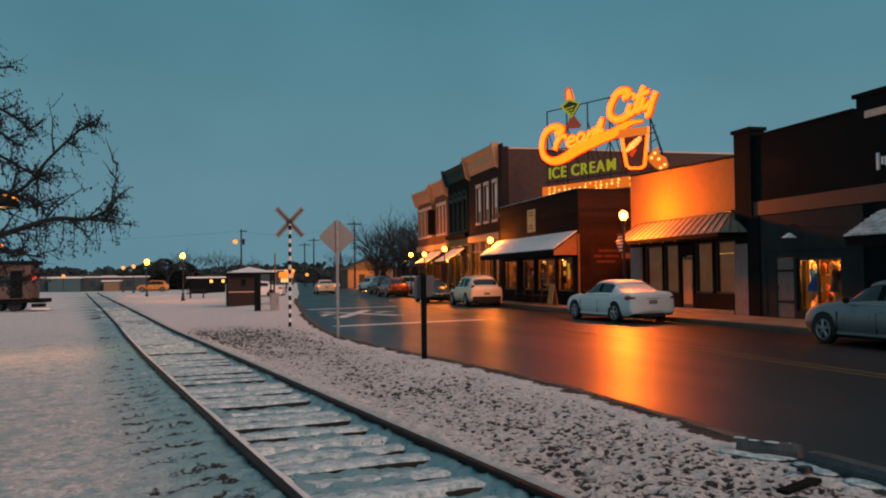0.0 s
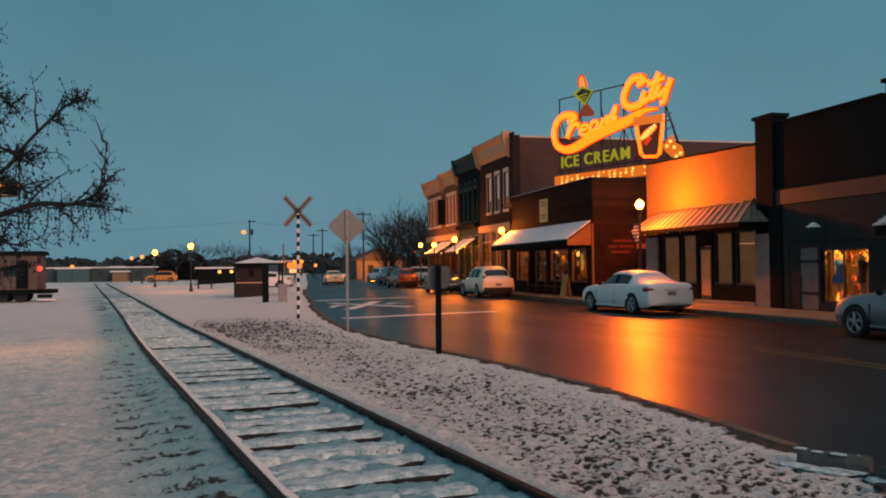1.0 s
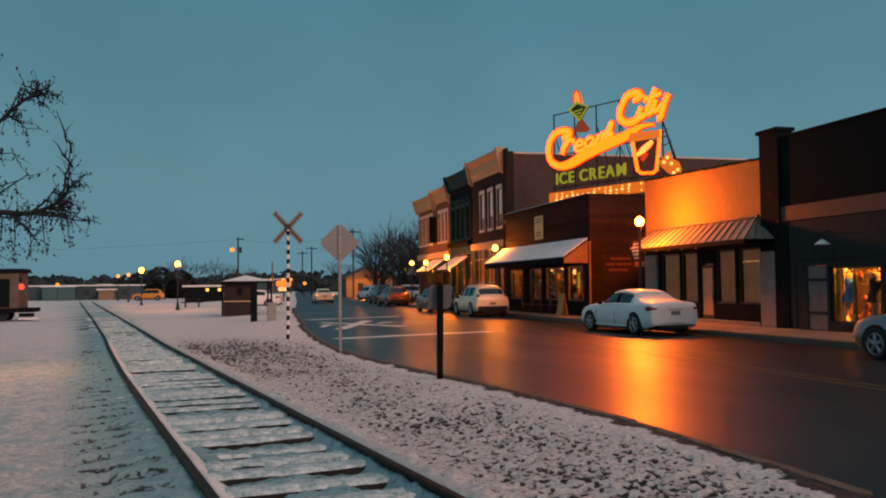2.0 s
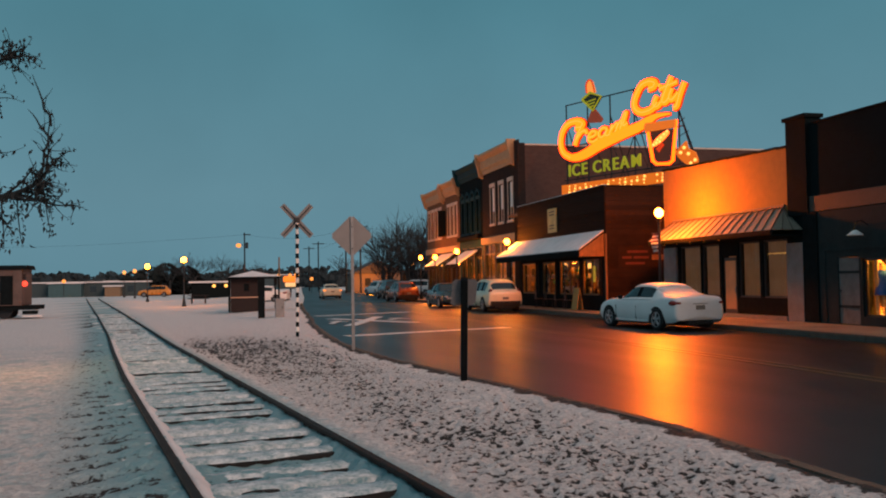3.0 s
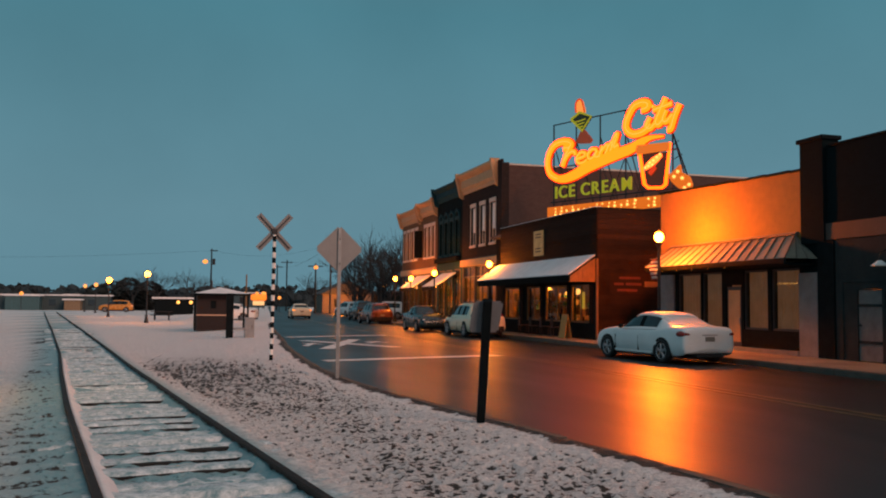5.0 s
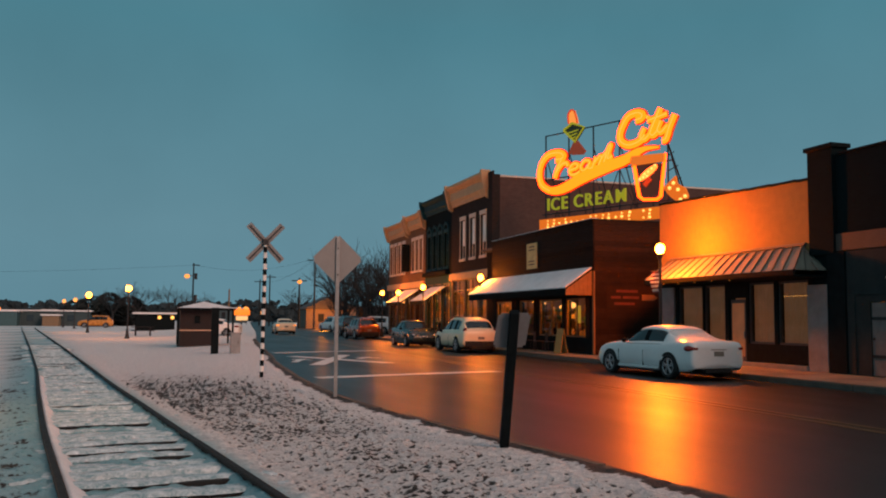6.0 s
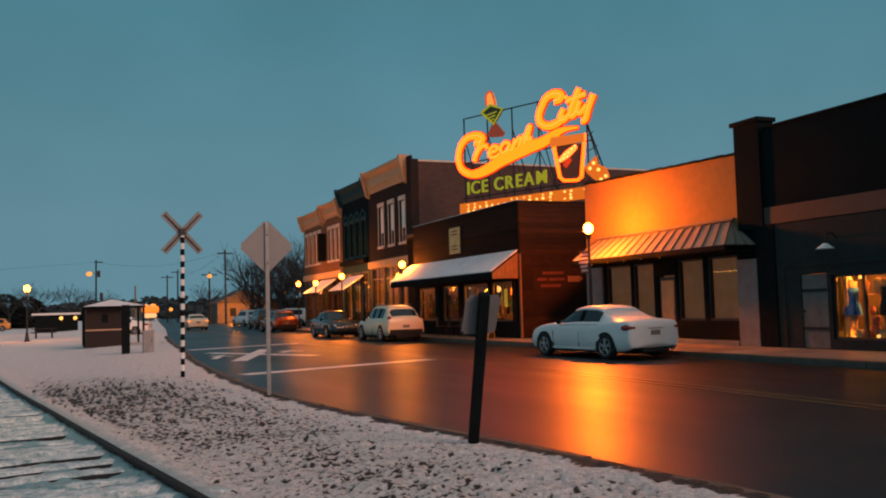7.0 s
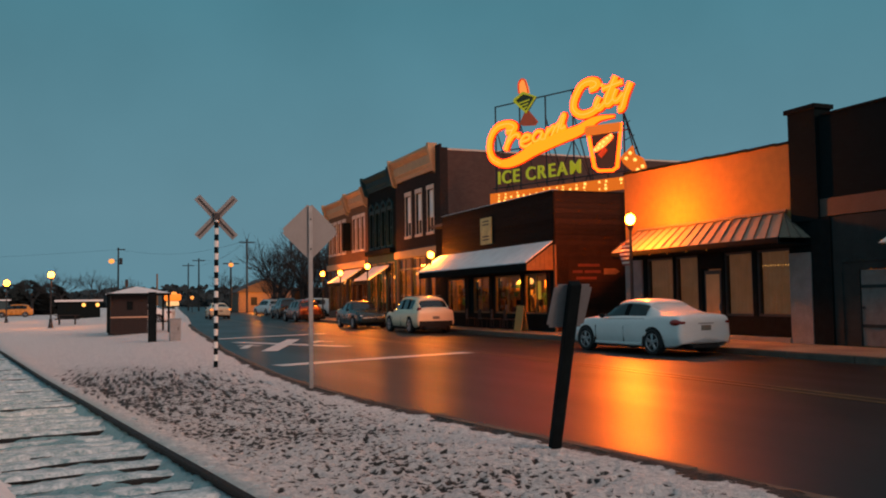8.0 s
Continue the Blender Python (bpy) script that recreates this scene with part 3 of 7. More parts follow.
for i in range(150):
    yy = -1 + i * 0.22
    c = Vector((track_x(yy) - 0.7525 + 0.04, yy))
    w = 0.17 + 0.05 * noise.noise(Vector((yy * 1.3, 4, 0)))
    hgt = 0.085 + 0.018 * noise.noise(Vector((yy * 2.1, 1, 0)))
    g = ground_z(c.x, c.y)
    ring = [bm.verts.new((c.x + a * w, c.y, g - 0.06 + b * hgt)) for a, b in ((0, 0), (0.0, 1.5), (0.25, 1.55), (0.7, 0.9), (1.3, 0.1))]
    if prev:
        for j in range(4):
            bm.faces.new((prev[j], prev[j + 1], ring[j + 1], ring[j]))
    prev = ring
part("snow_drift", bm, SNOW, track, "smooth drift of snow lying along the rail", smooth=True)


# ---- buildings of the shopping street ----
def pierced(bm, x0, x1, y0, y1, z0, z1, holes=()):
    """A wall slab in the plane of the street with real openings (y0, y1, z0, z1) cut through it."""
    yc = sorted({y0, y1, *[h[i] for h in holes for i in (0, 1)]})
    zc = sorted({z0, z1, *[h[i] for h in holes for i in (2, 3)]})
    for ya, yb in zip(yc, yc[1:]):
        for za, zb in zip(zc, zc[1:]):
            ym, zm = (ya + yb) / 2, (za + zb) / 2
            if not any(h[0] < ym < h[1] and h[2] < zm < h[3] for h in holes):
                box(bm, x0, x1, ya, yb, za, zb)
    bmesh.ops.remove_doubles(bm, verts=bm.verts, dist=0.0005)
    return bm


def pane_window(parent, x, y0, y1, z0, z1, glass, frame_m, fw=0.06, bars_y=(), bars_z=(), depth=0.10, label=""):
    w = new("window")
    w.parent = parent
    if label:
        w["label"] = label
    for a in ((y0, y1, z0, z0 + fw), (y0, y1, z1 - fw, z1), (y0, y0 + fw, z0 + fw, z1 - fw), (y1 - fw, y1, z0 + fw, z1 - fw)):
        part("frame", B(x, x + depth, *a), frame_m, w)
    for b in bars_y:
        part("mullion", B(x + 0.01, x + depth - 0.01, b - fw / 2, b + fw / 2, z0 + fw, z1 - fw), frame_m, w)
    for b in bars_z:
        part("transom", B(x + 0.015, x + depth - 0.015, y0 + fw, y1 - fw, b - fw / 2, b + fw / 2), frame_m, w)
    part("pane", B(x + depth * 0.45, x + depth * 0.55, y0 + fw * 0.8, y1 - fw * 0.8, z0 + fw * 0.8, z1 - fw * 0.8), glass, w)
    return w


def room(parent, x0, x1, y0, y1, z0, z1, m):
    """A plain lit room behind a shop window."""
    bm = bmesh.new()
    box(bm, x1, x1 + 0.1, y0, y1, z0, z1)
    box(bm, x0, x1, y0 - 0.1, y0, z0, z1)
    box(bm, x0, x1, y1, y1 + 0.1, z0, z1)
    box(bm, x0, x1, y0, y1, z0 - 0.1, z0)
    box(bm, x0, x1, y0, y1, z1, z1 + 0.1)
    return part("room", bm, m, parent)


ROOMWALL = mat("warm_plaster", (0.34, 0.22, 0.12), 0.85)
DARKROOM = mat("dark_shop_lining", (0.042, 0.027, 0.017), 0.85)
SHELFW = mat("shelf_wood", (0.30, 0.17, 0.08), 0.6)

# the near black shop with a stepped parapet
shop = thing("dark_shop_building", 0, 0, 0, "black-painted brick shop with stepped parapet and grey front", "shop building")
WIN = (21.85, 23.9, 0.32, 1.97)
part("wall", pierced(bmesh.new(), FACE, FACE + 0.3, 9.0, 27.06, 0.0, 6.18, [WIN, (24.02, 24.9, 0.06, 2.03)]), DARKBRICK, shop)
part("wall", B(FACE + 0.3, 32, 26.76, 27.06, 0.0, 6.1), DARKBRICK, shop)
part("roof", B(FACE + 0.3, 32, 9, 26.76, 5.6, 5.75), ROOF, shop)
part("pier", B(FACE - 0.12, FACE + 0.45, 26.1, 27.08, 3.4, 6.42), DARKBRICK, shop)
part("cap", B(FACE - 0.2, FACE + 0.5, 26.02, 27.16, 6.42, 6.55, bevel=0.02), BLACK, shop)
part("coping", B(FACE - 0.06, FACE + 0.36, 21.2, 26.02, 6.18, 6.25, bevel=0.015), BLACK, shop)
part("parapet", B(FACE, FACE + 0.3, 9, 21.1, 6.18, 6.5), DARKBRICK, shop)
part("coping", B(FACE - 0.08, FACE + 0.4, 9, 21.2, 6.5, 6.62, bevel=0.015), BLACK, shop)
part("plaque", B(FACE - 0.03, FACE, 19.9, 20.75, 5.88, 6.08), STONE, shop, "pale stone plaque")
part("fascia", B(FACE - 0.05, FACE - 0.002, 9, 26.5, 3.47, 3.95, bevel=0.01), BANDWOOD, shop, "brown fascia board")
part("pilaster", B(FACE - 0.10, FACE - 0.004, 25.75, 26.42, 0.05, 3.44), BLACK, shop)
bm = pierced(bmesh.new(), FACE - 0.06, FACE - 0.003, 20.9, 25.72, 0.05, 3.44, [WIN, (24.02, 24.9, 0.06, 2.03)])
part("front_panel", bm, GREYWALL, shop, "flat grey rendered shop front")
part("moulding", B(FACE - 0.085, FACE - 0.062, 20.95, 25.5, 2.22, 2.30, bevel=0.008), GREYWALL, shop)
part("moulding", B(FACE - 0.085, FACE - 0.062, 25.42, 25.5, 0.06, 2.22, bevel=0.008), GREYWALL, shop)
DOORWOOD = mat("grey_plank_door", (0.115, 0.125, 0.125), 0.8, 0, 0.3, 4, 40, 0.3)
door = part("door", B(FACE - 0.03, FACE + 0.03, 24.04, 24.88, 0.08, 2.01), DOORWOOD, shop, "weathered grey plank door")
for a, b in ((1.55, 1.63), (0.55, 0.63)):
    part("rail", B(FACE - 0.055, FACE - 0.032, 24.06, 24.86, a, b), GREYWALL, door)
part("knob", ball(bmesh.new(), (FACE - 0.07, 24.80, 1.05), 0.035), BLACKM, door)
pane_window(shop, FACE + 0.02, *WIN, PANE, FRAMEBLK, 0.06, bars_y=(22.98,), label="lit display window with a black frame")
room(shop, FACE + 0.3, FACE + 2.2, 21.3, 26.0, 0.25, 2.5, DARKROOM)
part("shelf", B(FACE + 0.8, FACE + 1.2, 22.2, 23.6, 1.42, 1.47), SHELFW, shop)
part("drape", B(FACE + 0.34, FACE + 0.42, 23.76, 23.88, 0.3, 1.95, bevel=0.03), mat("amber_drape", (0.75, 0.55, 0.30), 0.8), shop)
bulb(FACE + 0.75, 23.75, 2.15, 650, (1, 0.30, 0.03), 0.05)
bulb(FACE + 0.40, 23.86, 0.42, 150, (1, 0.28, 0.02), 0.05)
bulb(FACE + 0.75, 22.6, 2.15, 650, (1, 0.30, 0.03), 0.05)
for yb, zb in ((23.66, 1.87), (23.35, 1.88), (22.3, 1.87), (23.62, 0.36), (22.9, 0.40), (22.62, 0.36)):
    part("spot_lamp", ball(bmesh.new(), (FACE + 0.35, yb, zb), 0.045, 10), WARM_BULB, shop)


def dress_form(name, y, cloth, skin, label):
    bm = bmesh.new()
    x = FACE + 0.52
    tube(bm, (x, y, 0.26), (x, y, 0.30), 0.16, 0.14, 14)
    tube(bm, (x, y + 0.06, 0.3), (x, y + 0.06, 0.95), 0.045, 0.065, 10)
    tube(bm, (x, y - 0.06, 0.3), (x, y - 0.06, 0.95), 0.045, 0.065, 10)
    tube(bm, (x, y, 1.55), (x, y, 1.78), 0.13, 0.15, 12)
    tube(bm, (x, y, 1.78), (x, y, 1.86), 0.05, 0.04, 8)
    form = tagged(part(name, bm, skin, smooth=True), label, "mannequin")
    bm = bmesh.new()
    rings = []
    for z, r in ((0.92, 0.225), (1.0, 0.205), (1.15, 0.18), (1.28, 0.145), (1.38, 0.145), (1.5, 0.165), (1.62, 0.16), (1.63, 0.12)):
        rings.append([bm.verts.new((x + r * (1 + 0.06 * (i % 2) * (z < 1.2)) * math.cos(math.tau * i / 20), y + r * (1 + 0.06 * (i % 2) * (z < 1.2)) * math.sin(math.tau * i / 20), z)) for i in range(20)])
    for ra, rb2 in zip(rings, rings[1:]):
        for i in range(20):
            bm.faces.new((ra[i], ra[(i + 1) % 20], rb2[(i + 1) % 20], rb2[i]))
    tagged(part("dress", bm, cloth, smooth=True), "short blue strapless dress on a stand" if cloth.name.startswith("blue") else "dark flared skirt on a display stand", "dress")


SKIN = mat("display_form_linen", (0.55, 0.36, 0.2), 0.7)
dress_form("mannequin", 23.78, mat("blue_cloth", (0.004, 0.12, 0.60), 0.8), SKIN, "plain headless display form wearing a dress")
dress_form("mannequin", 22.72, mat("dark_cloth", (0.03, 0.03, 0.035), 0.8), SKIN, "plain headless display form behind shop glass")
bm = bmesh.new()
for i, (yy, zz, r) in enumerate(((23.15, 0.55, 0.13), (23.1, 0.8, 0.11), (22.5, 0.42, 0.15), (22.95, 0.4, 0.12), (23.2, 1.05, 0.09))):
    ball(bm, (FACE + 0.55, yy, zz), r, 10, 0.8, 1, 1.2)
tagged(part("display_goods", bm, mat("red_white_goods", (0.55, 0.16, 0.10), 0.7), smooth=True), "heap of red and pale goods in the window", "shop goods")



def garment(y, z0, z1, w, cloth, label):
    """A garment on a hanger: shoulders, sleeves and a folded hem."""
    g = thing("hanging_garment", FACE + 0.62, y, 0.0, label, "garment", "garments in the display window")
    bm = bmesh.new()
    prev = None
    for i in range(13):
        s = i / 12
        yy = (s - 0.5) * w
        top = z1 - 0.10 * abs(2 * s - 1) ** 1.5
        bot = z0 + (0.22 if i in (0, 1, 11, 12) else 0.0) + 0.015 * (i % 3)
        xx = 0.02 * math.sin(i * 2.1)
        v = (bm.verts.new((xx * 1.6, yy, bot)), bm.verts.new((xx, yy * 0.92, (top + bot) / 2)), bm.verts.new((xx * 0.4, yy * 0.85, top)))
        if prev:
            bm.faces.new((prev[0], v[0], v[1], prev[1]))
            bm.faces.new((prev[1], v[1], v[2], prev[2]))
        prev = v
    part("cloth", bm, cloth, g, smooth=True).modifiers.new("thick", "SOLIDIFY").thickness = 0.02
    part("hanger", tube(bmesh.new(), (0, 0, z1 - 0.01), (0, 0, z1 + 0.12), 0.006, seg=6), BLACKM, g)


PALE_CLOTH, RUST_CLOTH = mat("pale_wool", (0.62, 0.46, 0.28), 0.9), mat("rust_cloth", (0.42, 0.13, 0.05), 0.9)
garment(23.05, 1.45, 1.86, 0.34, PALE_CLOTH, "pale knitted jumper hanging in the window")
garment(22.25, 1.30, 1.84, 0.36, PALE_CLOTH, "pale knitted jumper hanging in the window")
garment(23.42, 1.52, 1.84, 0.26, RUST_CLOTH, "rust-coloured short top hanging in the window")


def boots(y, z, m, label):
    bt = thing("boots", FACE + 0.46, y, z, label, "boots", "boots in the display window")
    for k in (-0.06, 0.06):
        bm = tube(bmesh.new(), (0, k, 0.05), (0, k, 0.30), 0.045, 0.055, 10)
        ball(bm, (-0.06, k, 0.045), 0.06, 10, 1.6, 0.75, 0.75)
        part("boot", bm, m, bt, smooth=True)


for y, m, label in ((23.52, PALE_CLOTH, "pale ankle boots on the display floor"), (23.28, RUST_CLOTH, "rust ankle boots on the display floor"), (22.86, PALE_CLOTH, "pale ankle boots on the display floor"), (22.4, SKIN, "tan ankle boots on the display floor")):
    boots(y, 0.26, m, label)

# its gooseneck lamp and snowy awning, and the partial fascia lettering as bars
lampg = thing("wall_lamp", FACE - 0.06, 23.62, 2.62, "white enamel shade on a gooseneck arm", "wall lamp")
bm = bmesh.new()
for a, b in zip([(0, 0, 0.28), (-0.2, 0, 0.42), (-0.38, 0, 0.36), (-0.42, 0, 0.2)], [(-0.2, 0, 0.42), (-0.38, 0, 0.36), (-0.42, 0, 0.2), (-0.42, 0, 0.13)]):
    tube(bm, a, b, 0.018, seg=8)
part("arm", bm, BLACKM, lampg)
bm = tube(bmesh.new(), (-0.42, 0, 0.0), (-0.42, 0, 0.14), 0.23, 0.05, 18)
part("shade", bm, WHITEPAINT, lampg, "white enamel shade")
SHINGLE = mat("snowy_shingle", (0.55, 0.56, 0.57), 0.8, 0, 0.4, 6, 30, 0.6, random_tint=0.25)
aw = thing("shingle_awning", 0, 0, 0, "short shingled awning crusted with snow", "awning")
prism_bm = bmesh.new()
prism(prism_bm, [(FACE - 0.06, 3.2), (FACE - 1.3, 2.48), (FACE - 1.3, 2.40), (FACE - 0.06, 3.05)], "y", 14.0, 20.15)
part("deck", prism_bm, BLACK, aw)
rnd = random.Random(3)
for r in range(7):
    yq = 20.12
    while yq > 15.5:
        w = rnd.uniform(0.22, 0.34)
        t0, t1 = r / 7, (r + 1.25) / 7
        bm = bmesh.new()
        xa, za, xb, zb = FACE - 0.08 - 1.24 * t0, 3.215 - 0.72 * t0, FACE - 0.08 - 1.24 * min(t1, 1.03), 3.235 - 0.72 * min(t1, 1.03)
        prism(bm, [(xa, za), (xb, zb), (xb, zb + 0.03 + rnd.uniform(0, 0.03)), (xa, za + 0.02)], "y", yq - w + 0.015, yq)
        part("shingle", bm, SHINGLE, aw)
        yq -= w
    if r == 0:
        part("valance", B(FACE - 1.28, FACE - 1.22, 14, 20.12, 2.22, 2.40), BLACK, aw)
sg = thing("fascia_sign", 0, 0, 0, "pale raised lettering strokes on a black fascia", "shop sign")
for yy, w, h0, h1 in ((20.3, 0.10, 4.35, 4.82), (20.12, 0.09, 4.48, 4.70), (19.98, 0.07, 4.42, 4.70), (19.78, 0.09, 4.42, 4.70), (19.55, 0.09, 4.42, 4.72)):
    part("bar", B(FACE - 0.07, FACE - 0.02, yy - w, yy, h0, h1, bevel=0.01), WHITEPAINT, sg)

# the cream stucco shop with a hipped seam-metal canopy
shop = thing("cream_shop_building", 0, 0, 0, "cream stucco shop front lit amber by a street lamp", "shop building")
TW = [(27.3, 28.64, 0.78, 2.72), (28.82, 30.06, 0.78, 2.72), (31.3, 32.48, 0.78, 2.72), (32.6, 34.08, 0.78, 2.72)]
TD = (30.2, 31.1, 0.06, 2.25)
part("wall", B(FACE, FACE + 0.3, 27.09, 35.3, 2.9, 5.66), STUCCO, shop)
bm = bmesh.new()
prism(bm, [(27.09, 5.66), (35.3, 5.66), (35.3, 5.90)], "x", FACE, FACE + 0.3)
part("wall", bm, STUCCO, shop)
part("wall", B(FACE + 0.3, 32, 35.0, 35.3, 0, 5.85), STUCCO, shop)
part("roof", B(FACE + 0.3, 32, 27.09, 35, 5.1, 5.25), ROOF, shop)
part("lower_wall", pierced(bmesh.new(), FACE, FACE + 0.28, 27.09, 35.3, 0.0, 2.9, TW + [TD]), BLACK, shop, "black-painted shop front")
rnd = random.Random(8)
for i in range(14):
    ya, yb = 27.1 + i * 0.586, 27.1 + (i + 1) * 0.586 - 0.01
    z0 = 5.66 + 0.24 * (i + 0.5) / 14
    bm = B(FACE - 0.05, FACE + 0.36, ya, yb, -0.03, 0.045, bevel=0.012)
    t = part("coping_tile", bm, BLACK, shop)
    t.location = (0, 0, z0 + rnd.uniform(0, 0.015))
part("pier", B(FACE - 0.08, FACE - 0.003, 26.46, 27.26, 0.05, 2.55, bevel=0.01), PIERWALL, shop, "grey painted pier")
part("pier", B(FACE - 0.08, FACE - 0.003, 34.28, 35.28, 0.05, 2.7, bevel=0.01), PIERWALL, shop)
part("sill", B(FACE - 0.12, FACE - 0.004, 27.28, 34.2, 0.05, 0.20, bevel=0.015), PIERWALL, shop)
for k, w in enumerate(TW):
    pane_window(shop, FACE + 0.04, *w, PANE, FRAMEBLK, 0.07)
    bm = bmesh.new()
    n = 24
    prev = None
    for i in range(n + 1):
        yy = w[0] + 0.03 + (w[1] - w[0] - 0.06) * i / n
        xx = FACE + 0.21 + 0.012 * math.sin(i * 1.9) + (0.02 if i == n // 2 else 0)
        v = (bm.verts.new((xx, yy, w[2])), bm.verts.new((xx, yy, w[3])))
        if prev:
            bm.faces.new((prev[0], v[0], v[1], prev[1]))
        prev = v
    ob = part("curtain", bm, GLOW_CURTAIN, shop, "drawn beige curtain, given the room's glow")
    ob.modifiers.new("thick", "SOLIDIFY").thickness = 0.01
    if k == 0:
        for i in range(12):
            part("fairy_light", ball(bmesh.new(), (FACE + 0.13, w[0] + 0.1 + i * 0.1, 2.26 - 0.01 * (i % 2)), 0.012, 8), WARM_BULB, shop)
d = part("door", B(FACE + 0.05, FACE + 0.10, TD[0] + 0.05, TD[1] - 0.05, 0.08, 2.2), FRAMEBLK, shop)
part("pane", B(FACE + 0.042, FACE + 0.048, TD[0] + 0.13, TD[1] - 0.13, 0.35, 2.08), GLOW_CURTAIN, d, "door glass with a drawn blind")
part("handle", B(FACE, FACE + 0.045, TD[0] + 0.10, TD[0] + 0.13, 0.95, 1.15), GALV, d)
# flat slab of the same glowing curtain cloth instead of a lit room
part("room", B(FACE + 0.3, FACE + 0.5, 27.2, 34.2, 0.1, 2.8), GLOW_CURTAIN, shop)
can = thing("metal_canopy", 0, 0, 0, "white standing-seam canopy dusted with snow, hipped end", "canopy")
BX0 = FACE - 1.15
bm = bmesh.new()
vs = [bm.verts.new(v) for v in ((FACE - 0.01, 27.45, 3.72), (FACE - 0.01, 34.5, 3.70), (BX0, 34.5, 2.95), (BX0, 26.5, 2.95), (FACE - 0.01, 26.5, 2.95), (FACE - 0.01, 34.5, 2.95))]
bm.faces.new((vs[0], vs[1], vs[2], vs[3]))
bm.faces.new((vs[0], vs[3], vs[4]))
bm.faces.new((vs[1], vs[5], vs[2]))
bm.faces.new((vs[2], vs[5], vs[4], vs[3]))
bm.faces.new((vs[0], vs[4], vs[5], vs[1]))
part("deck", bm, SEAM, can, "snow-dusted white metal sheet")
for i in range(18):
    s = i / 17
    ytop, ybot = 27.45 + 7.05 * s, 26.5 + 8.0 * s
    bm = tube(bmesh.new(), (FACE - 0.03, ytop, 3.74), (BX0, ybot, 2.965), 0.022, seg=6)
    part("seam", bm, RIBM, can)
for s in (0.33, 0.66):
    part("seam", tube(bmesh.new(), (FACE - 0.03, 27.45 - 0.02, 3.73), (BX0 + (1.15) * s, 26.5 - 0.03, 2.96), 0.018, seg=6), RIBM, can)
part("ridge", tube(bmesh.new(), (FACE - 0.05, 27.3, 3.76), (FACE - 0.05, 34.5, 3.75), 0.05, seg=8), RIBM, can)
part("fascia", B(BX0 - 0.02, BX0 + 0.04, 26.5, 34.5, 2.80, 2.95), BLACK, can)
part("soffit", B(BX0 + 0.04, FACE - 0.01, 26.52, 34.48, 2.76, 2.80), BLACK, can)
for i in range(5):
    part("hanging_bulb", ball(bmesh.new(), (BX0 - 0.03, 29.4 + i * 0.95, 2.76), 0.015, 8), glow_mat("dim_bulb", (1, 0.35, 0.05), 0.6) if i == 0 else bpy.data.materials["dim_bulb"], can)

# the low timber-clad shop beneath the roof sign
shop = thing("timber_shop_building", 0, 0, 0, "low timber-clad shop with dark planks and wide windows", "shop building")
WX = 16.7
SW = [(39.3, 41.3, 0.75, 2.42), (41.6, 44.2, 0.75, 2.42), (44.8, 46.6, 0.75, 2.42), (47.6, 49.8, 0.75, 2.42)]
part("wall", pierced(bmesh.new(), WX, WX + 0.3, 38.6, 50.3, 0.0, 5.62, SW), BLACK, shop)
part("wall", B(WX + 0.3, 31, 38.6, 38.9, 0.0, 5.62), BLACK, shop)
part("wall", B(FACE - 0.2, FACE + 0.1, 50.3, 53.6, 0.0, 5.5), PLANK, shop)
part("roof", B(WX + 0.3, 31, 38.9, 53.0, 5.3, 5.45), ROOF, shop)
for i in range(26):
    z0 = 0.05 + i * 0.215
    part("plank", B(WX + 0.0, 31, 38.545, 38.598, z0, z0 + 0.205), PLANKSIDE, shop)
    if z0 > 2.4:
        part("plank", B(WX - 0.05, WX - 0.002, 38.56, 50.3, z0, z0 + 0.205), PLANK, shop)
bm = B(WX - 0.10, WX + 0.34, 38.52, 50.32, 5.63, 5.69, bevel=0.01)
part("coping", bm, BLACK, shop)
part("coping", B(WX + 0.34, 31, 38.52, 38.95, 5.63, 5.69), BLACK, shop)
part("snow_ledge", B(WX - 0.09, WX + 0.2, 38.6, 50.3, 5.69, 5.715, bevel=0.008), SNOW, shop)
part("post", B(WX - 0.06, WX - 0.0, 38.50, 38.62, 0.05, 3.5), AWNWOOD, shop, "pale corner board")
for w in SW:
    pane_window(shop, WX + 0.04, *w, PANE, AWNWOOD, 0.07, bars_y=((w[0] + w[1]) / 2,))
part("bulkhead", B(WX - 0.03, WX - 0.003, 38.7, 50.2, 0.05, 0.72), BLACK, shop)
for yy in (39.15, 41.45, 44.5, 47.1):
    part("column", B(WX - 0.05, WX - 0.003, yy - 0.13, yy + 0.13, 0.72, 2.45), PLANK, shop)
room(shop, WX + 0.3, WX + 4.5, 39.1, 50.1, 0.2, 2.7, mat("brown_cafe_wall", (0.24, 0.15, 0.08), 0.85))
rnd = random.Random(12)
for i in range(16):
    yy = 39.4 + i * 0.65
    h = rnd.uniform(0.9, 1.5)
    part("shelf", B(WX + rnd.uniform(1.5, 2.6), WX + 3.0, yy, yy + rnd.uniform(0.25, 0.5), 0.2, h), SHELFW if i % 3 else BLACK, shop)
for yy, zz in ((40.2, 2.2), (42.4, 2.15), (43.5, 2.05), (45.6, 2.2), (48.7, 2.0)):
    part("pendant_lamp", ball(bmesh.new(), (WX + 0.9, yy, zz), 0.14, 10), WARM_BULB, shop)
for yy in (40.3, 43.0, 48.3):
    bulb(WX + 0.75, yy, 2.15, 110, (1, 0.30, 0.02), 0.1)
gd, cols = random.Random(44), {}
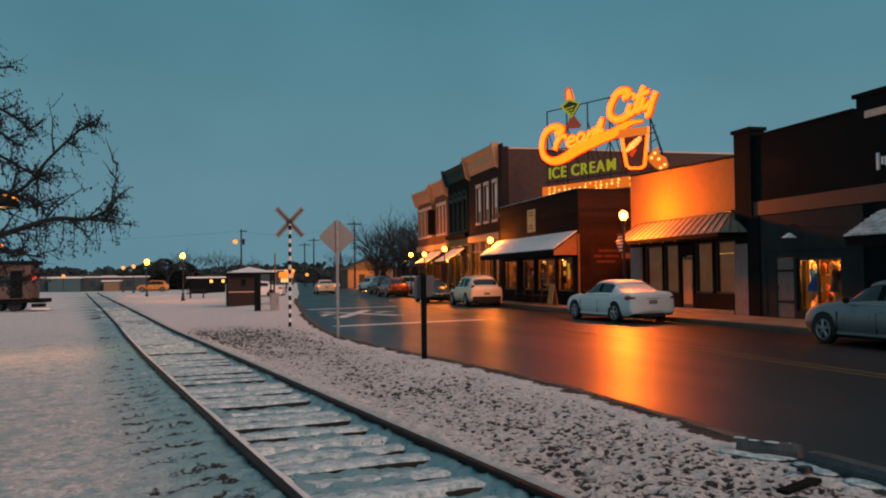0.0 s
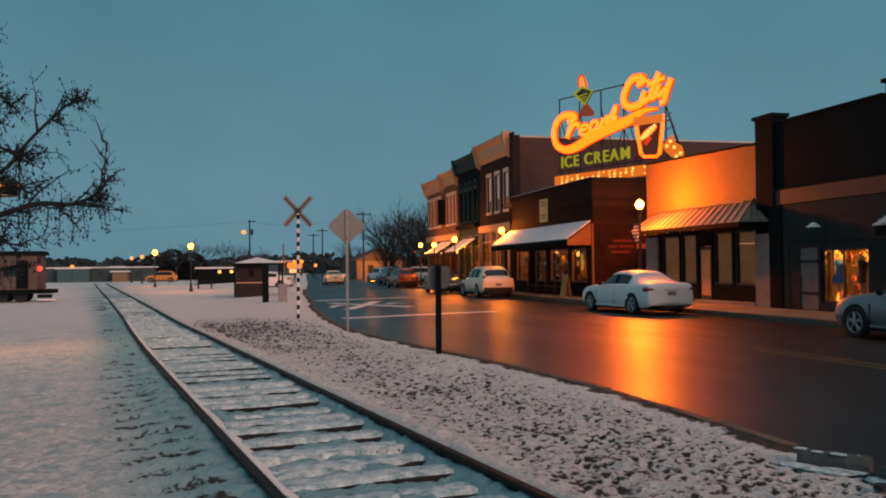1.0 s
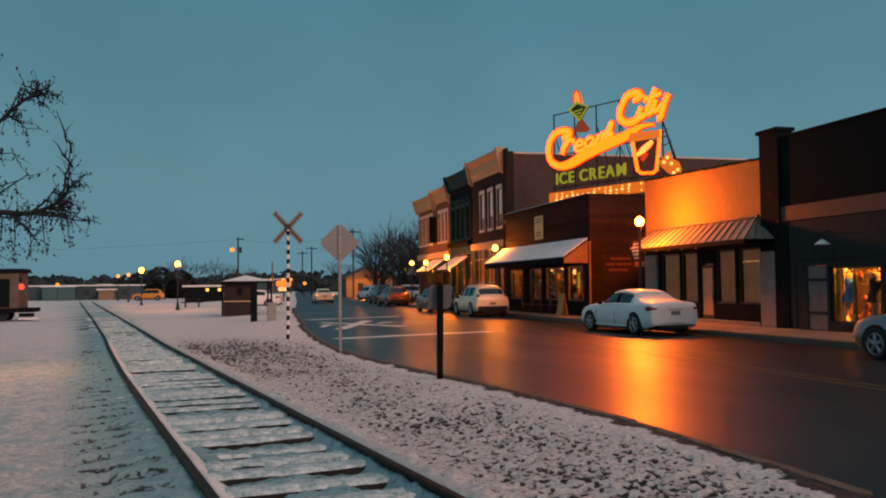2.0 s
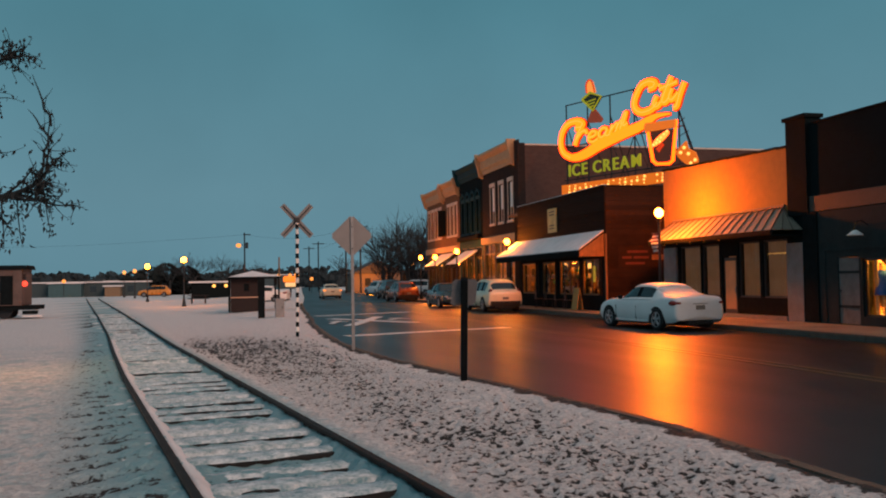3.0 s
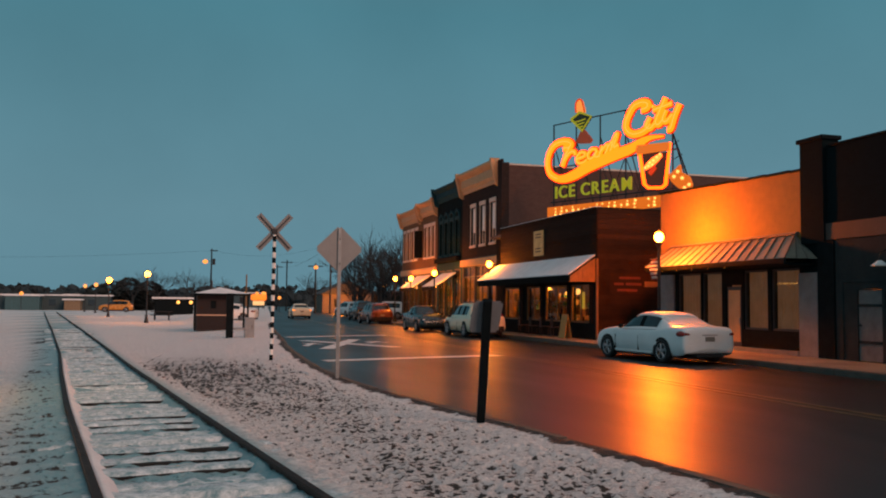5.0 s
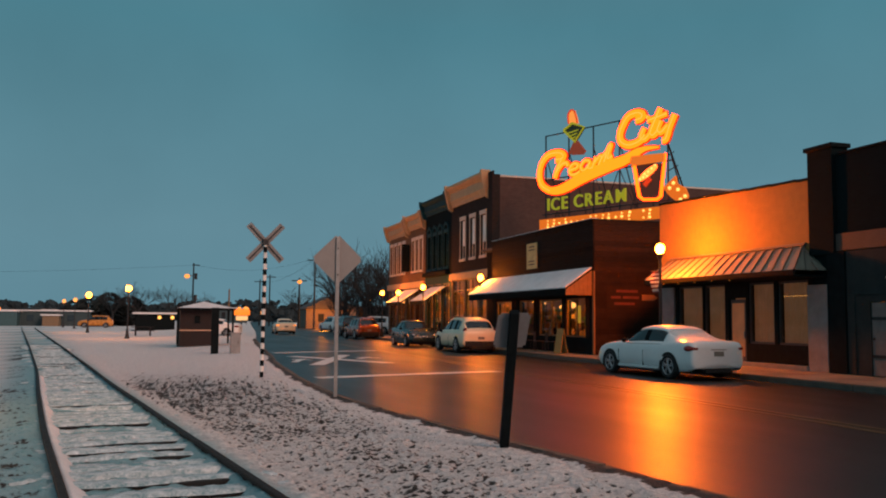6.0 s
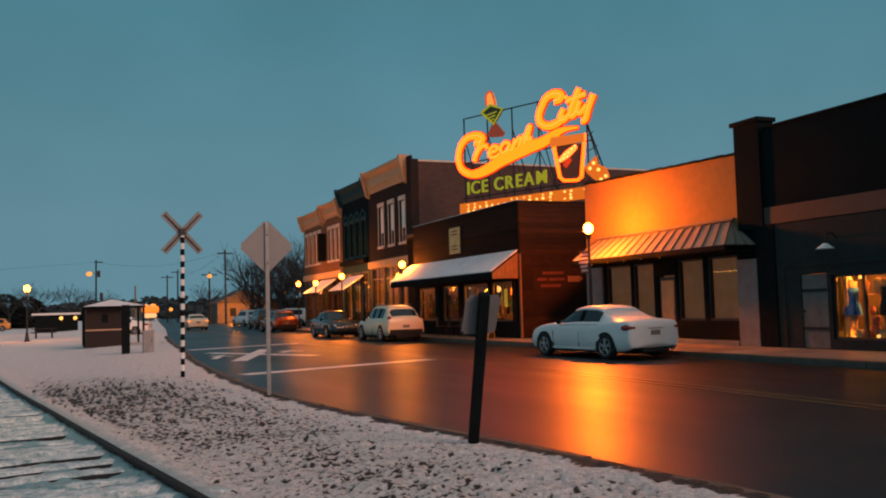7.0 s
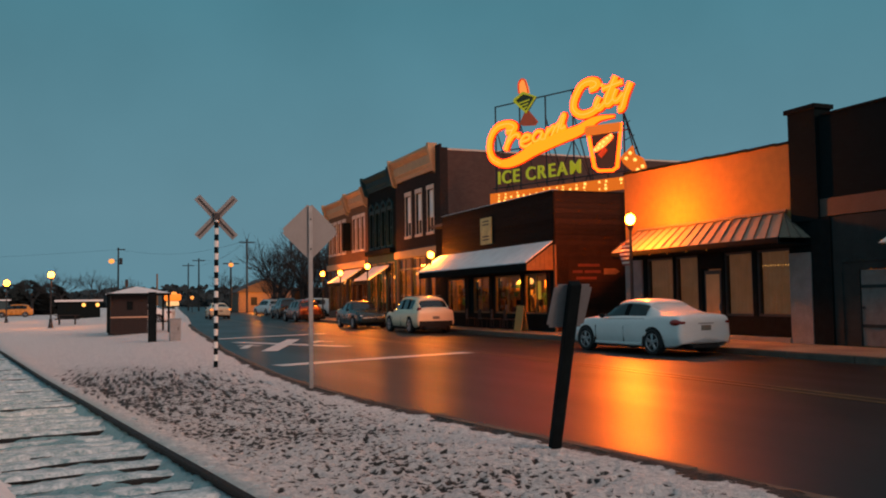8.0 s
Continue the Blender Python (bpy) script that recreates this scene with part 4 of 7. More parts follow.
for nm, col in (("amber", (0.55, 0.25, 0.04)), ("pale", (0.6, 0.5, 0.38)), ("green", (0.08, 0.2, 0.05)), ("dark", (0.04, 0.03, 0.025))):
    bm = bmesh.new()
    for _ in range(26):
        yy, zz, ww = gd.uniform(39.3, 49.9), gd.uniform(0.75, 1.9), gd.uniform(0.06, 0.28)
        xx = WX + gd.uniform(0.45, 1.6)
        box(bm, xx, xx + 0.15, yy, yy + ww, zz, zz + gd.uniform(0.1, 0.5), bevel=0.01)
    tagged(part("shop_goods", bm, mat(nm + "_goods", col, 0.7)), "cluttered " + nm + " goods and signs inside the windows", "shop goods", kind="stuff")
# the notice is no lamp; a glow of its own is added to it
part("notice", B(WX + 0.10, WX + 0.11, 40.0, 40.45, 1.35, 2.1), mat("glowing_yellow_notice", (0.7, 0.5, 0.06), 0.8, emit=(1, 0.6, 0.05), strength=0.35), shop, "yellow notice on the glass, given its own glow")
post = thing("wall_poster", 0, 0, 0, "pale yellow framed poster on the plank wall", "poster")
part("board", B(WX - 0.09, WX - 0.052, 44.25, 45.45, 3.92, 5.15), mat("faded_yellow_paper", (0.52, 0.42, 0.18), 0.8, 0, 0.3, 3, 20, 0.1), post)
for z0 in (4.1, 4.25, 4.8, 4.95):
    part("bar", B(WX - 0.096, WX - 0.092, 44.5, 45.2, z0, z0 + 0.06), BANDWOOD, post)
can = thing("sloped_awning", 0, 0, 0, "sloping awning under snow with boarded end", "awning")
AX = WX - 1.25
bm = bmesh.new()
prism(bm, [(WX - 0.06, 3.62), (AX, 2.78), (AX, 2.72), (WX - 0.06, 3.54)], "y", 38.7, 50.6)
part("deck", bm, PLANK, can)
bm = bmesh.new()
prism(bm, [(WX - 0.06, 3.68), (AX - 0.03, 2.83), (AX - 0.03, 2.785), (WX - 0.06, 3.625)], "y", 38.68, 50.65)
part("snow_layer", bm, SNOW, can, "even layer of snow")
part("valance", B(AX - 0.02, AX + 0.03, 38.7, 50.6, 2.48, 2.77), PLANK, can)
for i in range(6):
    a0, a1 = i / 6, (i + 1) / 6
    xa, xb = WX - 0.06 - 1.19 * a0, WX - 0.06 - 1.19 * a1 + 0.01
    bm = bmesh.new()
    prism(bm, [(xa, 2.5), (xa, 3.53 - 0.81 * a0), (xb, 3.53 - 0.81 * a1), (xb, 2.5)], "y", 38.66, 38.70)
    part("board", bm, AWNWOOD, can)
wsign = thing("painted_wall_sign", 0, 0, 0, "faded red painted lettering panel with arrow on planks", "wall sign")
REDP = mat("faded_red_paint", (0.105, 0.034, 0.024), 0.8, spec=0.15)
part("panel", B(WX + 0.55, WX + 3.1, 38.532, 38.543, 2.0, 2.9), mat("dull_red_panel", (0.022, 0.0115, 0.0075), 0.8, 0, 0.25, spec=0.15), wsign)
for i, (x0, w, z0) in enumerate(((1.0, 1.0, 2.62), (0.75, 0.45, 2.36), (1.3, 0.75, 2.36), (0.9, 0.95, 2.10))):
    part("bar", B(WX + x0, WX + x0 + w, 38.524, 38.531, z0 + 0.02, z0 + 0.13), REDP, wsign)
bm = bmesh.new()
prism(bm, [(WX + 2.2, 2.32), (WX + 2.75, 2.32), (WX + 2.95, 2.44), (WX + 2.75, 2.56), (WX + 2.2, 2.56)], "y", 38.52, 38.531)
part("arrow", bm, AWNWOOD, wsign, "amber arrow board")
board = thing("sandwich_board", WX - 0.75, 40.2, 0.058, "yellow folding chalkboard standing on the pavement", "sandwich board")
for s in (-1, 1):
    bm = B(-0.012, 0.012, -0.32, 0.32, 0.0, 1.05)
    bmesh.ops.rotate(bm, verts=bm.verts, cent=(0, 0, 1.05), matrix=Euler((0, radians(9 * s), 0)).to_matrix())
    part("panel", bm, mat("ochre_board", (0.35, 0.22, 0.06), 0.7) if s < 0 else bpy.data.materials["ochre_board"], board)
rnd = random.Random(4)
for i, yy in enumerate((41.6, 42.9, 44.2, 45.6)):
    ch = thing("patio_chair", WX - 0.55, yy, 0.058, "dark metal patio chair against the shop front", "chair", "chairs outside the timber shop", rz=90 + rnd.uniform(-15, 15))
    for a, b in ((-0.2, -0.2), (0.2, -0.2), (-0.2, 0.2), (0.2, 0.2)):
        part("leg", tube(bmesh.new(), (a, b, 0), (a, b, 0.44), 0.016, seg=6), BLACKM, ch)
    part("seat", B(-0.22, 0.22, -0.22, 0.22, 0.44, 0.47, bevel=0.01), BLACKM, ch)
    for k in range(5):
        part("slat", B(-0.2 + k * 0.09, -0.16 + k * 0.09, 0.20, 0.22, 0.47, 0.88), BLACKM, ch)


# two-storey row
def shop_floor(b, y0, y1, bays, m, ztop):
    """Ground-floor shop front: piers, glass, stall riser and a lit room."""
    holes = []
    step = (y1 - y0 - 0.4) / bays
    for i in range(bays):
        holes.append((y0 + 0.2 + i * step + 0.12, y0 + 0.2 + (i + 1) * step - 0.12, 0.55, ztop - 0.5))
    part("shop_front", pierced(bmesh.new(), FACE, FACE + 0.3, y0, y1, 0.0, ztop, holes), m, b)
    for h in holes:
        pane_window(b, FACE + 0.05, *h, PANE, FRAMEBLK, 0.08, bars_y=((h[0] + h[1]) / 2,), bars_z=(h[3] - 0.7,))
        for q in (0.22, 0.5, 0.8):
            yy = h[0] + (h[1] - h[0]) * q
            part("pendant_lamp", ball(bmesh.new(), (FACE + 1.1, yy, h[3] - 0.55 - 0.5 * q), 0.09, 10), WARM_BULB, b)
            part("display_stand", B(FACE + 0.6, FACE + 1.0, yy - 0.28, yy + 0.2, 0.12, 0.9 + 0.5 * ((q * 7) % 1), bevel=0.03), DARKROOM, b)
    room(b, FACE + 0.3, FACE + 4, y0 + 0.2, y1 - 0.2, 0.1, ztop - 0.3, ROOMWALL)


def cornice(b, y0, y1, z0, z1, out, m):
    bm = bmesh.new()
    h = z1 - z0
    prism(bm, [(FACE, z0), (FACE - 0.08, z0), (FACE - 0.10, z0 + h * 0.15), (FACE - out * 0.45, z0 + h * 0.3), (FACE - out * 0.45, z0 + h * 0.68), (FACE - out * 0.8, z0 + h * 0.8), (FACE - out, z0 + h * 0.9), (FACE - out, z1), (FACE, z1)], "y", y0, y1)
    part("cornice", bm, m, b)
    for yy in (y0 + 0.12, y1 - 0.12):
        bm = bmesh.new()
        prism(bm, [(FACE, z0 - 0.25), (FACE - out * 0.5, z0 - 0.1), (FACE - out * 1.1, z0 + h * 0.8), (FACE - out * 1.15, z1 + 0.1), (FACE, z1 + 0.1)], "y", yy - 0.13, yy + 0.13)
        part("bracket", bm, m, b)


def upper_windows(b, wins, m_glass, m_trim, blind=0.0):
    for y0, y1, z0, z1 in wins:
        w = pane_window(b, FACE + 0.12, y0, y1, z0, z1, m_glass, m_trim, 0.07, bars_z=((z0 + z1) / 2,))
        part("lintel", B(FACE - 0.06, FACE - 0.003, y0 - 0.12, y1 + 0.12, z1, z1 + 0.26, bevel=0.015), m_trim, w)
        part("sill", B(FACE - 0.10, FACE - 0.003, y0 - 0.1, y1 + 0.1, z0 - 0.16, z0, bevel=0.015), m_trim, w)
        for e in (y0 - 0.09, y1 + 0.02):
            part("jamb", B(FACE - 0.04, FACE - 0.003, e, e + 0.07, z0, z1), m_trim, w)
        if blind:
            part("blind", B(FACE + 0.10, FACE + 0.115, y0 + 0.07, y1 - 0.07, z1 - (z1 - z0) * blind, z1 - 0.05), BLIND, w)


rb_ = thing("red_brick_building", 0, 0, 0, "two-storey red brick building with cream cornice and tall windows", "brick building")
RW = [(54.35, 55.25, 5.3, 7.75), (56.25, 57.15, 5.3, 7.75), (58.1, 59.0, 5.3, 7.75)]
part("wall", pierced(bmesh.new(), FACE, FACE + 0.35, 53.0, 60.9, 4.5, 9.9, RW), REDBRICK, rb_)
part("side_wall", B(FACE + 0.35, 45, 53.0, 53.35, 0.0, 9.75), SIDEBRICK, rb_, "plain painted brick side wall")
part("roof", B(FACE + 0.35, 45, 53.35, 60.9, 9.2, 9.35), ROOF, rb_)
part("coping", B(FACE + 0.35, 45, 52.94, 53.4, 9.75, 9.85), STONE, rb_)
part("pier", B(FACE - 0.12, FACE - 0.003, 53.0, 53.7, 4.5, 10.1), REDBRICK, rb_)
upper_windows(rb_, RW, DARKGLASS, STONE, 0.66)
cornice(rb_, 53.7, 60.9, 8.8, 10.15, 0.5, CORNICE)
shop_floor(rb_, 53.0, 60.9, 3, BANDWOOD, 4.5)
part("fascia", B(FACE - 0.18, FACE - 0.003, 53.1, 60.85, 3.98, 4.42, bevel=0.03), CORNICE, rb_)

bk = thing("slate_blue_building", 0, 0, 0, "two-storey slate-painted building with dark arched windows", "brick building")
KW = [(61.6 + i * 1.3, 62.4 + i * 1.3, 5.0, 7.3) for i in range(4)]
part("wall", pierced(bmesh.new(), FACE, FACE + 0.35, 60.9, 67.0, 4.4, 9.75, KW), SLATEWALL, bk)
part("roof", B(FACE + 0.35, 40, 60.9, 67, 9.2, 9.35), ROOF, bk)
upper_windows(bk, KW, DARKGLASS, SLATETRIM)
for y0, y1, z0, z1 in KW:
    # arched hood over each window
    yc, ro = (y0 + y1) / 2, (y1 - y0) / 2 + 0.16
    arc = [math.pi * q / 10 for q in range(11)]
    ring = [(yc + ro * math.cos(a), z1 + 0.24 + 0.85 * ro * math.sin(a)) for a in arc] + [(yc + (ro - 0.15) * math.cos(a), z1 + 0.24 + 0.85 * (ro - 0.15) * math.sin(a)) for a in arc[::-1]]
    bm = bmesh.new()
    prism(bm, ring, "x", FACE - 0.10, FACE - 0.004)
    part("arched_hood", bm, SLATETRIM, bk)
    part("keystone", B(FACE - 0.13, FACE - 0.103, yc - 0.08, yc + 0.08, z1 + 0.24 + 0.85 * ro - 0.2, z1 + 0.24 + 0.85 * ro + 0.06, bevel=0.01), SLATETRIM, bk)
cornice(bk, 60.95, 66.95, 8.85, 9.85, 0.5, SLATETRIM)
part("bay_hood", B(FACE - 0.35, FACE - 0.003, 61.2, 66.7, 4.45, 4.75, bevel=0.04), BLACK, bk)
shop_floor(bk, 60.9, 67.0, 3, SLATETRIM, 4.4)

ob_ = thing("buff_brick_building", 0, 0, 0, "two-storey buff brick pair with stepped cream cornices", "brick building")
OW = [(67.7 + i * 1.1, 68.4 + i * 1.1, 5.1, 7.4) for i in range(3)] + [(72.7 + i * 1.3, 73.4 + i * 1.3, 5.1, 7.4) for i in range(4)]
part("wall", pierced(bmesh.new(), FACE, FACE + 0.35, 67.0, 77.9, 4.3, 8.9, OW), BUFFBRICK, ob_)
part("side_wall", B(FACE + 0.35, 40, 77.5, 77.9, 0, 8.6), BUFFBRICK, ob_)
part("roof", B(FACE + 0.35, 40, 67, 77.5, 8.5, 8.65), ROOF, ob_)
upper_windows(ob_, OW, DARKGLASS, STONE, 0.3)
cornice(ob_, 67.0, 71.6, 8.25, 9.3, 0.5, CORNICE)
cornice(ob_, 71.8, 77.9, 8.05, 9.1, 0.5, CORNICE)
part("sign_box", B(FACE - 0.7, FACE - 0.1, 70.9, 71.2, 5.1, 7.2, bevel=0.03), BLACK, ob_, "black hanging sign box")
shop_floor(ob_, 67.0, 77.9, 4, BANDWOOD, 4.3)
part("fascia", B(FACE - 0.18, FACE - 0.003, 67.1, 77.8, 3.8, 4.25, bevel=0.03), CORNICE, ob_)
for y0, y1, m in ((68.6, 72.6, SNOW), (62.2, 65.6, SNOW)):
    a = thing("fabric_awning", 0, 0, 0, "white fabric awning over a shop door", "awning", "awnings of the brick row")
    bm = bmesh.new()
    prism(bm, [(FACE - 0.05, 3.7), (FACE - 1.5, 2.75), (FACE - 1.5, 2.68), (FACE - 0.05, 3.6)], "y", y0, y1)
    part("canvas", bm, m, a)
    part("valance", B(FACE - 1.52, FACE - 1.49, y0, y1, 2.45, 2.72), BLACK, a)
for yy, w in ((57, 420), (64, 260), (72, 420)):
    bulb(FACE + 1.2, yy, 3.0, w, (1, 0.30, 0.02), 0.2)
# plain back wall closing the alley and the far side of the street
tagged(part("wall_back", B(32, 32.3, 27, 40, 0, 5.0), DARKBRICK), "dark brick wall closing the alley", "wall", kind="structure")
tagged(part("alley_floor", B(FACE + 0.2, 32, 35.3, 38.6, -0.3, 0.04), PAVE), "damp concrete alley floor", "alley floor", kind="structure")

# ---- the lit roof sign ----
SA, SD, SN = Vector((19.4, 49.5, 0)), Vector((0.3755, -0.9268, 0)), Vector((-0.9268, -0.3755, 0))


def on_sign(u, v, d=0.0):
    return SA + SD * u + SN * d + Vector((0, 0, v))


C_CREAM = [(0.94, 10.09), (1.37, 10.07), (1.52, 10.24), (1.16, 10.43), (0.5, 10.43), (0.04, 10.18), (-0.22, 9.73), (-0.25, 9.19), (-0.01, 8.73), (0.54, 8.43)]
SWOOSH = [(0.54, 8.43), (1.12, 8.41), (1.85, 8.56), (2.63, 8.83), (3.59, 9.07), (4.65, 9.28), (5.55, 9.43), (6.18, 9.66), (6.8, 9.82), (7.63, 9.79)]
R1 = [(1.4, 10.06), (1.12, 9.61), (0.86, 9.08)]
R2 = [(1.04, 9.4), (1.4, 9.75), (1.74, 9.8), (1.82, 9.6)]
E1 = [(1.96, 9.36), (2.44, 9.44), (2.53, 9.61), (2.22, 9.68), (1.95, 9.44), (2.02, 9.16), (2.35, 9.1), (2.66, 9.22)]
A1 = [(3.36, 9.68), (3.03, 9.75), (2.75, 9.52), (2.83, 9.26), (3.13, 9.32), (3.38, 9.64), (3.24, 9.33), (3.57, 9.31)]
M1 = [(3.77, 9.83), (3.54, 9.35)]
M2 = [(3.68, 9.56), (4.03, 9.85), (4.14, 9.71), (3.94, 9.4)]
M3 = [(4.03, 9.55), (4.35, 9.93), (4.45, 9.81), (4.29, 9.49)]
M4 = [(4.37, 9.72), (4.57, 10.18), (4.75, 10.31), (4.53, 9.68), (4.82, 9.74)]
C_CITY = [(6.28, 11.32), (6.61, 11.36), (6.69, 11.54), (6.35, 11.68), (5.83, 11.58), (5.49, 11.19), (5.3, 10.76), (5.37, 10.41), (5.72, 10.17), (6.17, 10.15), (6.59, 10.28), (6.84, 10.51)]
I1 = [(6.82, 10.84), (6.59, 10.43), (6.81, 10.28), (7.1, 10.48)]
I2 = [(6.97, 11.28), (7.05, 11.42)]
T1 = [(7.77, 11.66), (7.45, 11.1), (7.17, 10.55), (7.34, 10.41), (7.6, 10.61)]
T2 = [(7.0, 11.16), (8.13, 11.32)]
Y1 = [(7.8, 11.05), (7.6, 10.63), (7.79, 10.47), (8.17, 10.76)]
Y2 = [(8.57, 11.22), (8.28, 10.67), (8.06, 10.12), (7.85, 10.09)]
CONE = [(1.52, 11.59), (2.15, 11.87), (2.96, 11.53), (2.32, 10.85)]
SCOOP = [(1.86, 11.90), (1.84, 12.38), (2.05, 12.60), (2.27, 12.50), (2.42, 12.10), (2.48, 11.82)]
BASE = [(1.84, 10.32), (2.22, 10.90), (2.44, 10.90), (2.99, 10.28), (2.82, 10.11), (2.04, 10.2)]
CUP = [(6.05, 9.4), (7.95, 9.4), (7.67, 7.4), (7.43, 7.28), (6.64, 7.35), (6.4, 7.54)]
CUPIN = [(6.24, 9.11), (7.84, 8.99), (7.6, 7.55), (7.34, 7.45), (6.74, 7.5), (6.54, 7.69)]
CUP_BAND = [(5.93, 9.35), (6.03, 9.55), (7.97, 9.45), (7.96, 9.04), (6.02, 9.07)]
SPLASH = [(6.46, 8.31), (6.77, 8.51), (7.19, 8.74), (7.49, 8.91)]
ARROW = [(7.87, 7.8), (8.54, 8.28), (8.62, 7.9), (9.06, 7.66), (9.22, 7.27), (9.16, 7.05), (8.66, 7.06), (8.43, 7.17), (8.06, 7.5)]
sign = thing("roof_sign", 0, 0, 0, "amber neon script sign on a black steel roof frame", "neon sign")
LETTERS = [(C_CREAM, 0.30), (R1, 0.24), (R2, 0.17), (E1, 0.13), (A1, 0.13), (M1, 0.18), (M2, 0.14), (M3, 0.14), (M4, 0.16), (C_CITY, 0.31), (I1, 0.22), (I2, 0.20), (T1, 0.25), (T2, 0.18), (Y1, 0.21), (Y2, 0.26)]
for k, (pts, w) in enumerate(LETTERS):
    line = smooth_line(pts, 7)
    let = part("letter", stroke(bmesh.new(), line, w + 0.17, 0.10, lambda u, v, d: on_sign(u, v, d)), NEON_RIM, sign, "red-rimmed amber neon stroke")
    part("tube", stroke(bmesh.new(), line, w + 0.07, 0.05, lambda u, v, d, o=0.104 + 0.006 * (k % 3): on_sign(u, v, d + o)), NEON, let)
    part("tube", stroke(bmesh.new(), line, 0.05, 0.02, lambda u, v, d, o=0.175: on_sign(u, v, d + o)), NEON_HOT, let)
line = smooth_line(SWOOSH, 7)
ws = [0.30 + 0.30 * math.sin(math.pi * min(1, 0.1 + i / (len(line) - 1) * 0.95)) ** 1.3 for i in range(len(line))]
ws = [w * (1.0 if i < len(ws) * 0.8 else 1 - 0.8 * (i / len(ws) - 0.8) / 0.2) for i, w in enumerate(ws)]
sw = part("swoosh", stroke(bmesh.new(), line, [w + 0.12 for w in ws], 0.09, on_sign), NEON_RIM, sign)
part("tube", stroke(bmesh.new(), line, ws, 0.05, lambda u, v, d: on_sign(u, v, d + 0.094)), NEON, sw)


def plate(bm, pts, d0, d1):
    a, b = [bm.verts.new(on_sign(u, v, d0)) for u, v in pts], [bm.verts.new(on_sign(u, v, d1)) for u, v in pts]
    bm.faces.new(a)
    bm.faces.new(b[::-1])
    for i in range(len(pts)):
        j = (i + 1) % len(pts)
        bm.faces.new((a[i], a[j], b[j], b[i]))
    return bm


# ice cream cone emblem; scoop and base panels carry a glow of their own
part("cone_panel", plate(bmesh.new(), CONE, 0, 0.12), mat("dark_green_panel", (0.03, 0.05, 0.02), 0.5), sign)
part("cone_tube", stroke(bmesh.new(), CONE + [CONE[0]], 0.12, 0.05, lambda u, v, d: on_sign(u, v, d + 0.125)), NEON_GREEN, sign, "green neon diamond outline")
part("scoop_panel", plate(bmesh.new(), SCOOP, 0, 0.10), mat("glowing_orange_panel", (0.10, 0.04, 0.02), 0.6, emit=(1, 0.32, 0.05), strength=0.95), sign)
part("scoop_tube", stroke(bmesh.new(), smooth_line(SCOOP, 5), 0.07, 0.05, lambda u, v, d: on_sign(u, v, d + 0.105)), NEON_RIM, sign)
for i in range(3):
    part("bar", plate(bmesh.new(), [(1.85 + 0.08 * i, 11.35 - i * 0.17), (2.55 - 0.08 * i, 11.42 - i * 0.17), (2.55 - 0.08 * i, 11.49 - i * 0.17), (1.85 + 0.08 * i, 11.42 - i * 0.17)], 0.125, 0.14), NEON_GREEN, sign)
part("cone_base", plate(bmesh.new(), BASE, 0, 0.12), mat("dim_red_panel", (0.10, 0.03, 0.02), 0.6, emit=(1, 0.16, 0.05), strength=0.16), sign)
# tumbler emblem; panel and rim band carry a glow of their own
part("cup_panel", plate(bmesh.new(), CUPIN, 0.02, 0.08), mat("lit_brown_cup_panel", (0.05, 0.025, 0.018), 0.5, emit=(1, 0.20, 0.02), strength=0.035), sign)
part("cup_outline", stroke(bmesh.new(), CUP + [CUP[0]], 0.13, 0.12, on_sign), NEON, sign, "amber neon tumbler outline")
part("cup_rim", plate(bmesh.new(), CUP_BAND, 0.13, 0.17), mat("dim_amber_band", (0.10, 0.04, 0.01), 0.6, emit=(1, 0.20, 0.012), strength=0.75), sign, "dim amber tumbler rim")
part("splash", stroke(bmesh.new(), smooth_line(SPLASH, 5), [0.14 + 0.20 * math.sin(math.pi * i / 15) for i in range(16)], 0.05, lambda u, v, d: on_sign(u, v, d + 0.09)), NEON_HOT, sign, "bright neon highlight")
for u, v in ((6.52, 8.36), (6.72, 8.42), (6.80, 8.58), (7.02, 8.66), (7.22, 8.80), (7.42, 8.93), (6.95, 8.45)):
    part("bulb", ball(bmesh.new(), on_sign(u, v, 0.16), 0.06, 8), WARM_BULB, sign)
part("splash", stroke(bmesh.new(), [(6.75, 8.02), (7.1, 8.35)], 0.26, 0.05, lambda u, v, d: on_sign(u, v, d + 0.09)), NEON_RIM, sign)
# arrow of bulbs on a panel with a glow of its own
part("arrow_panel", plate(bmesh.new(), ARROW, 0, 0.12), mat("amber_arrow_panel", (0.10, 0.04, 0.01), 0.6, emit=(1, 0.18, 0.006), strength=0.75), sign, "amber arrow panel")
for u, v in ((8.23, 7.73), (8.70, 7.61), (9.09, 7.26), (8.83, 7.13), (8.45, 7.95)):
    part("bulb", ball(bmesh.new(), on_sign(u, v, 0.15), 0.085, 8), WARM_BULB, sign)
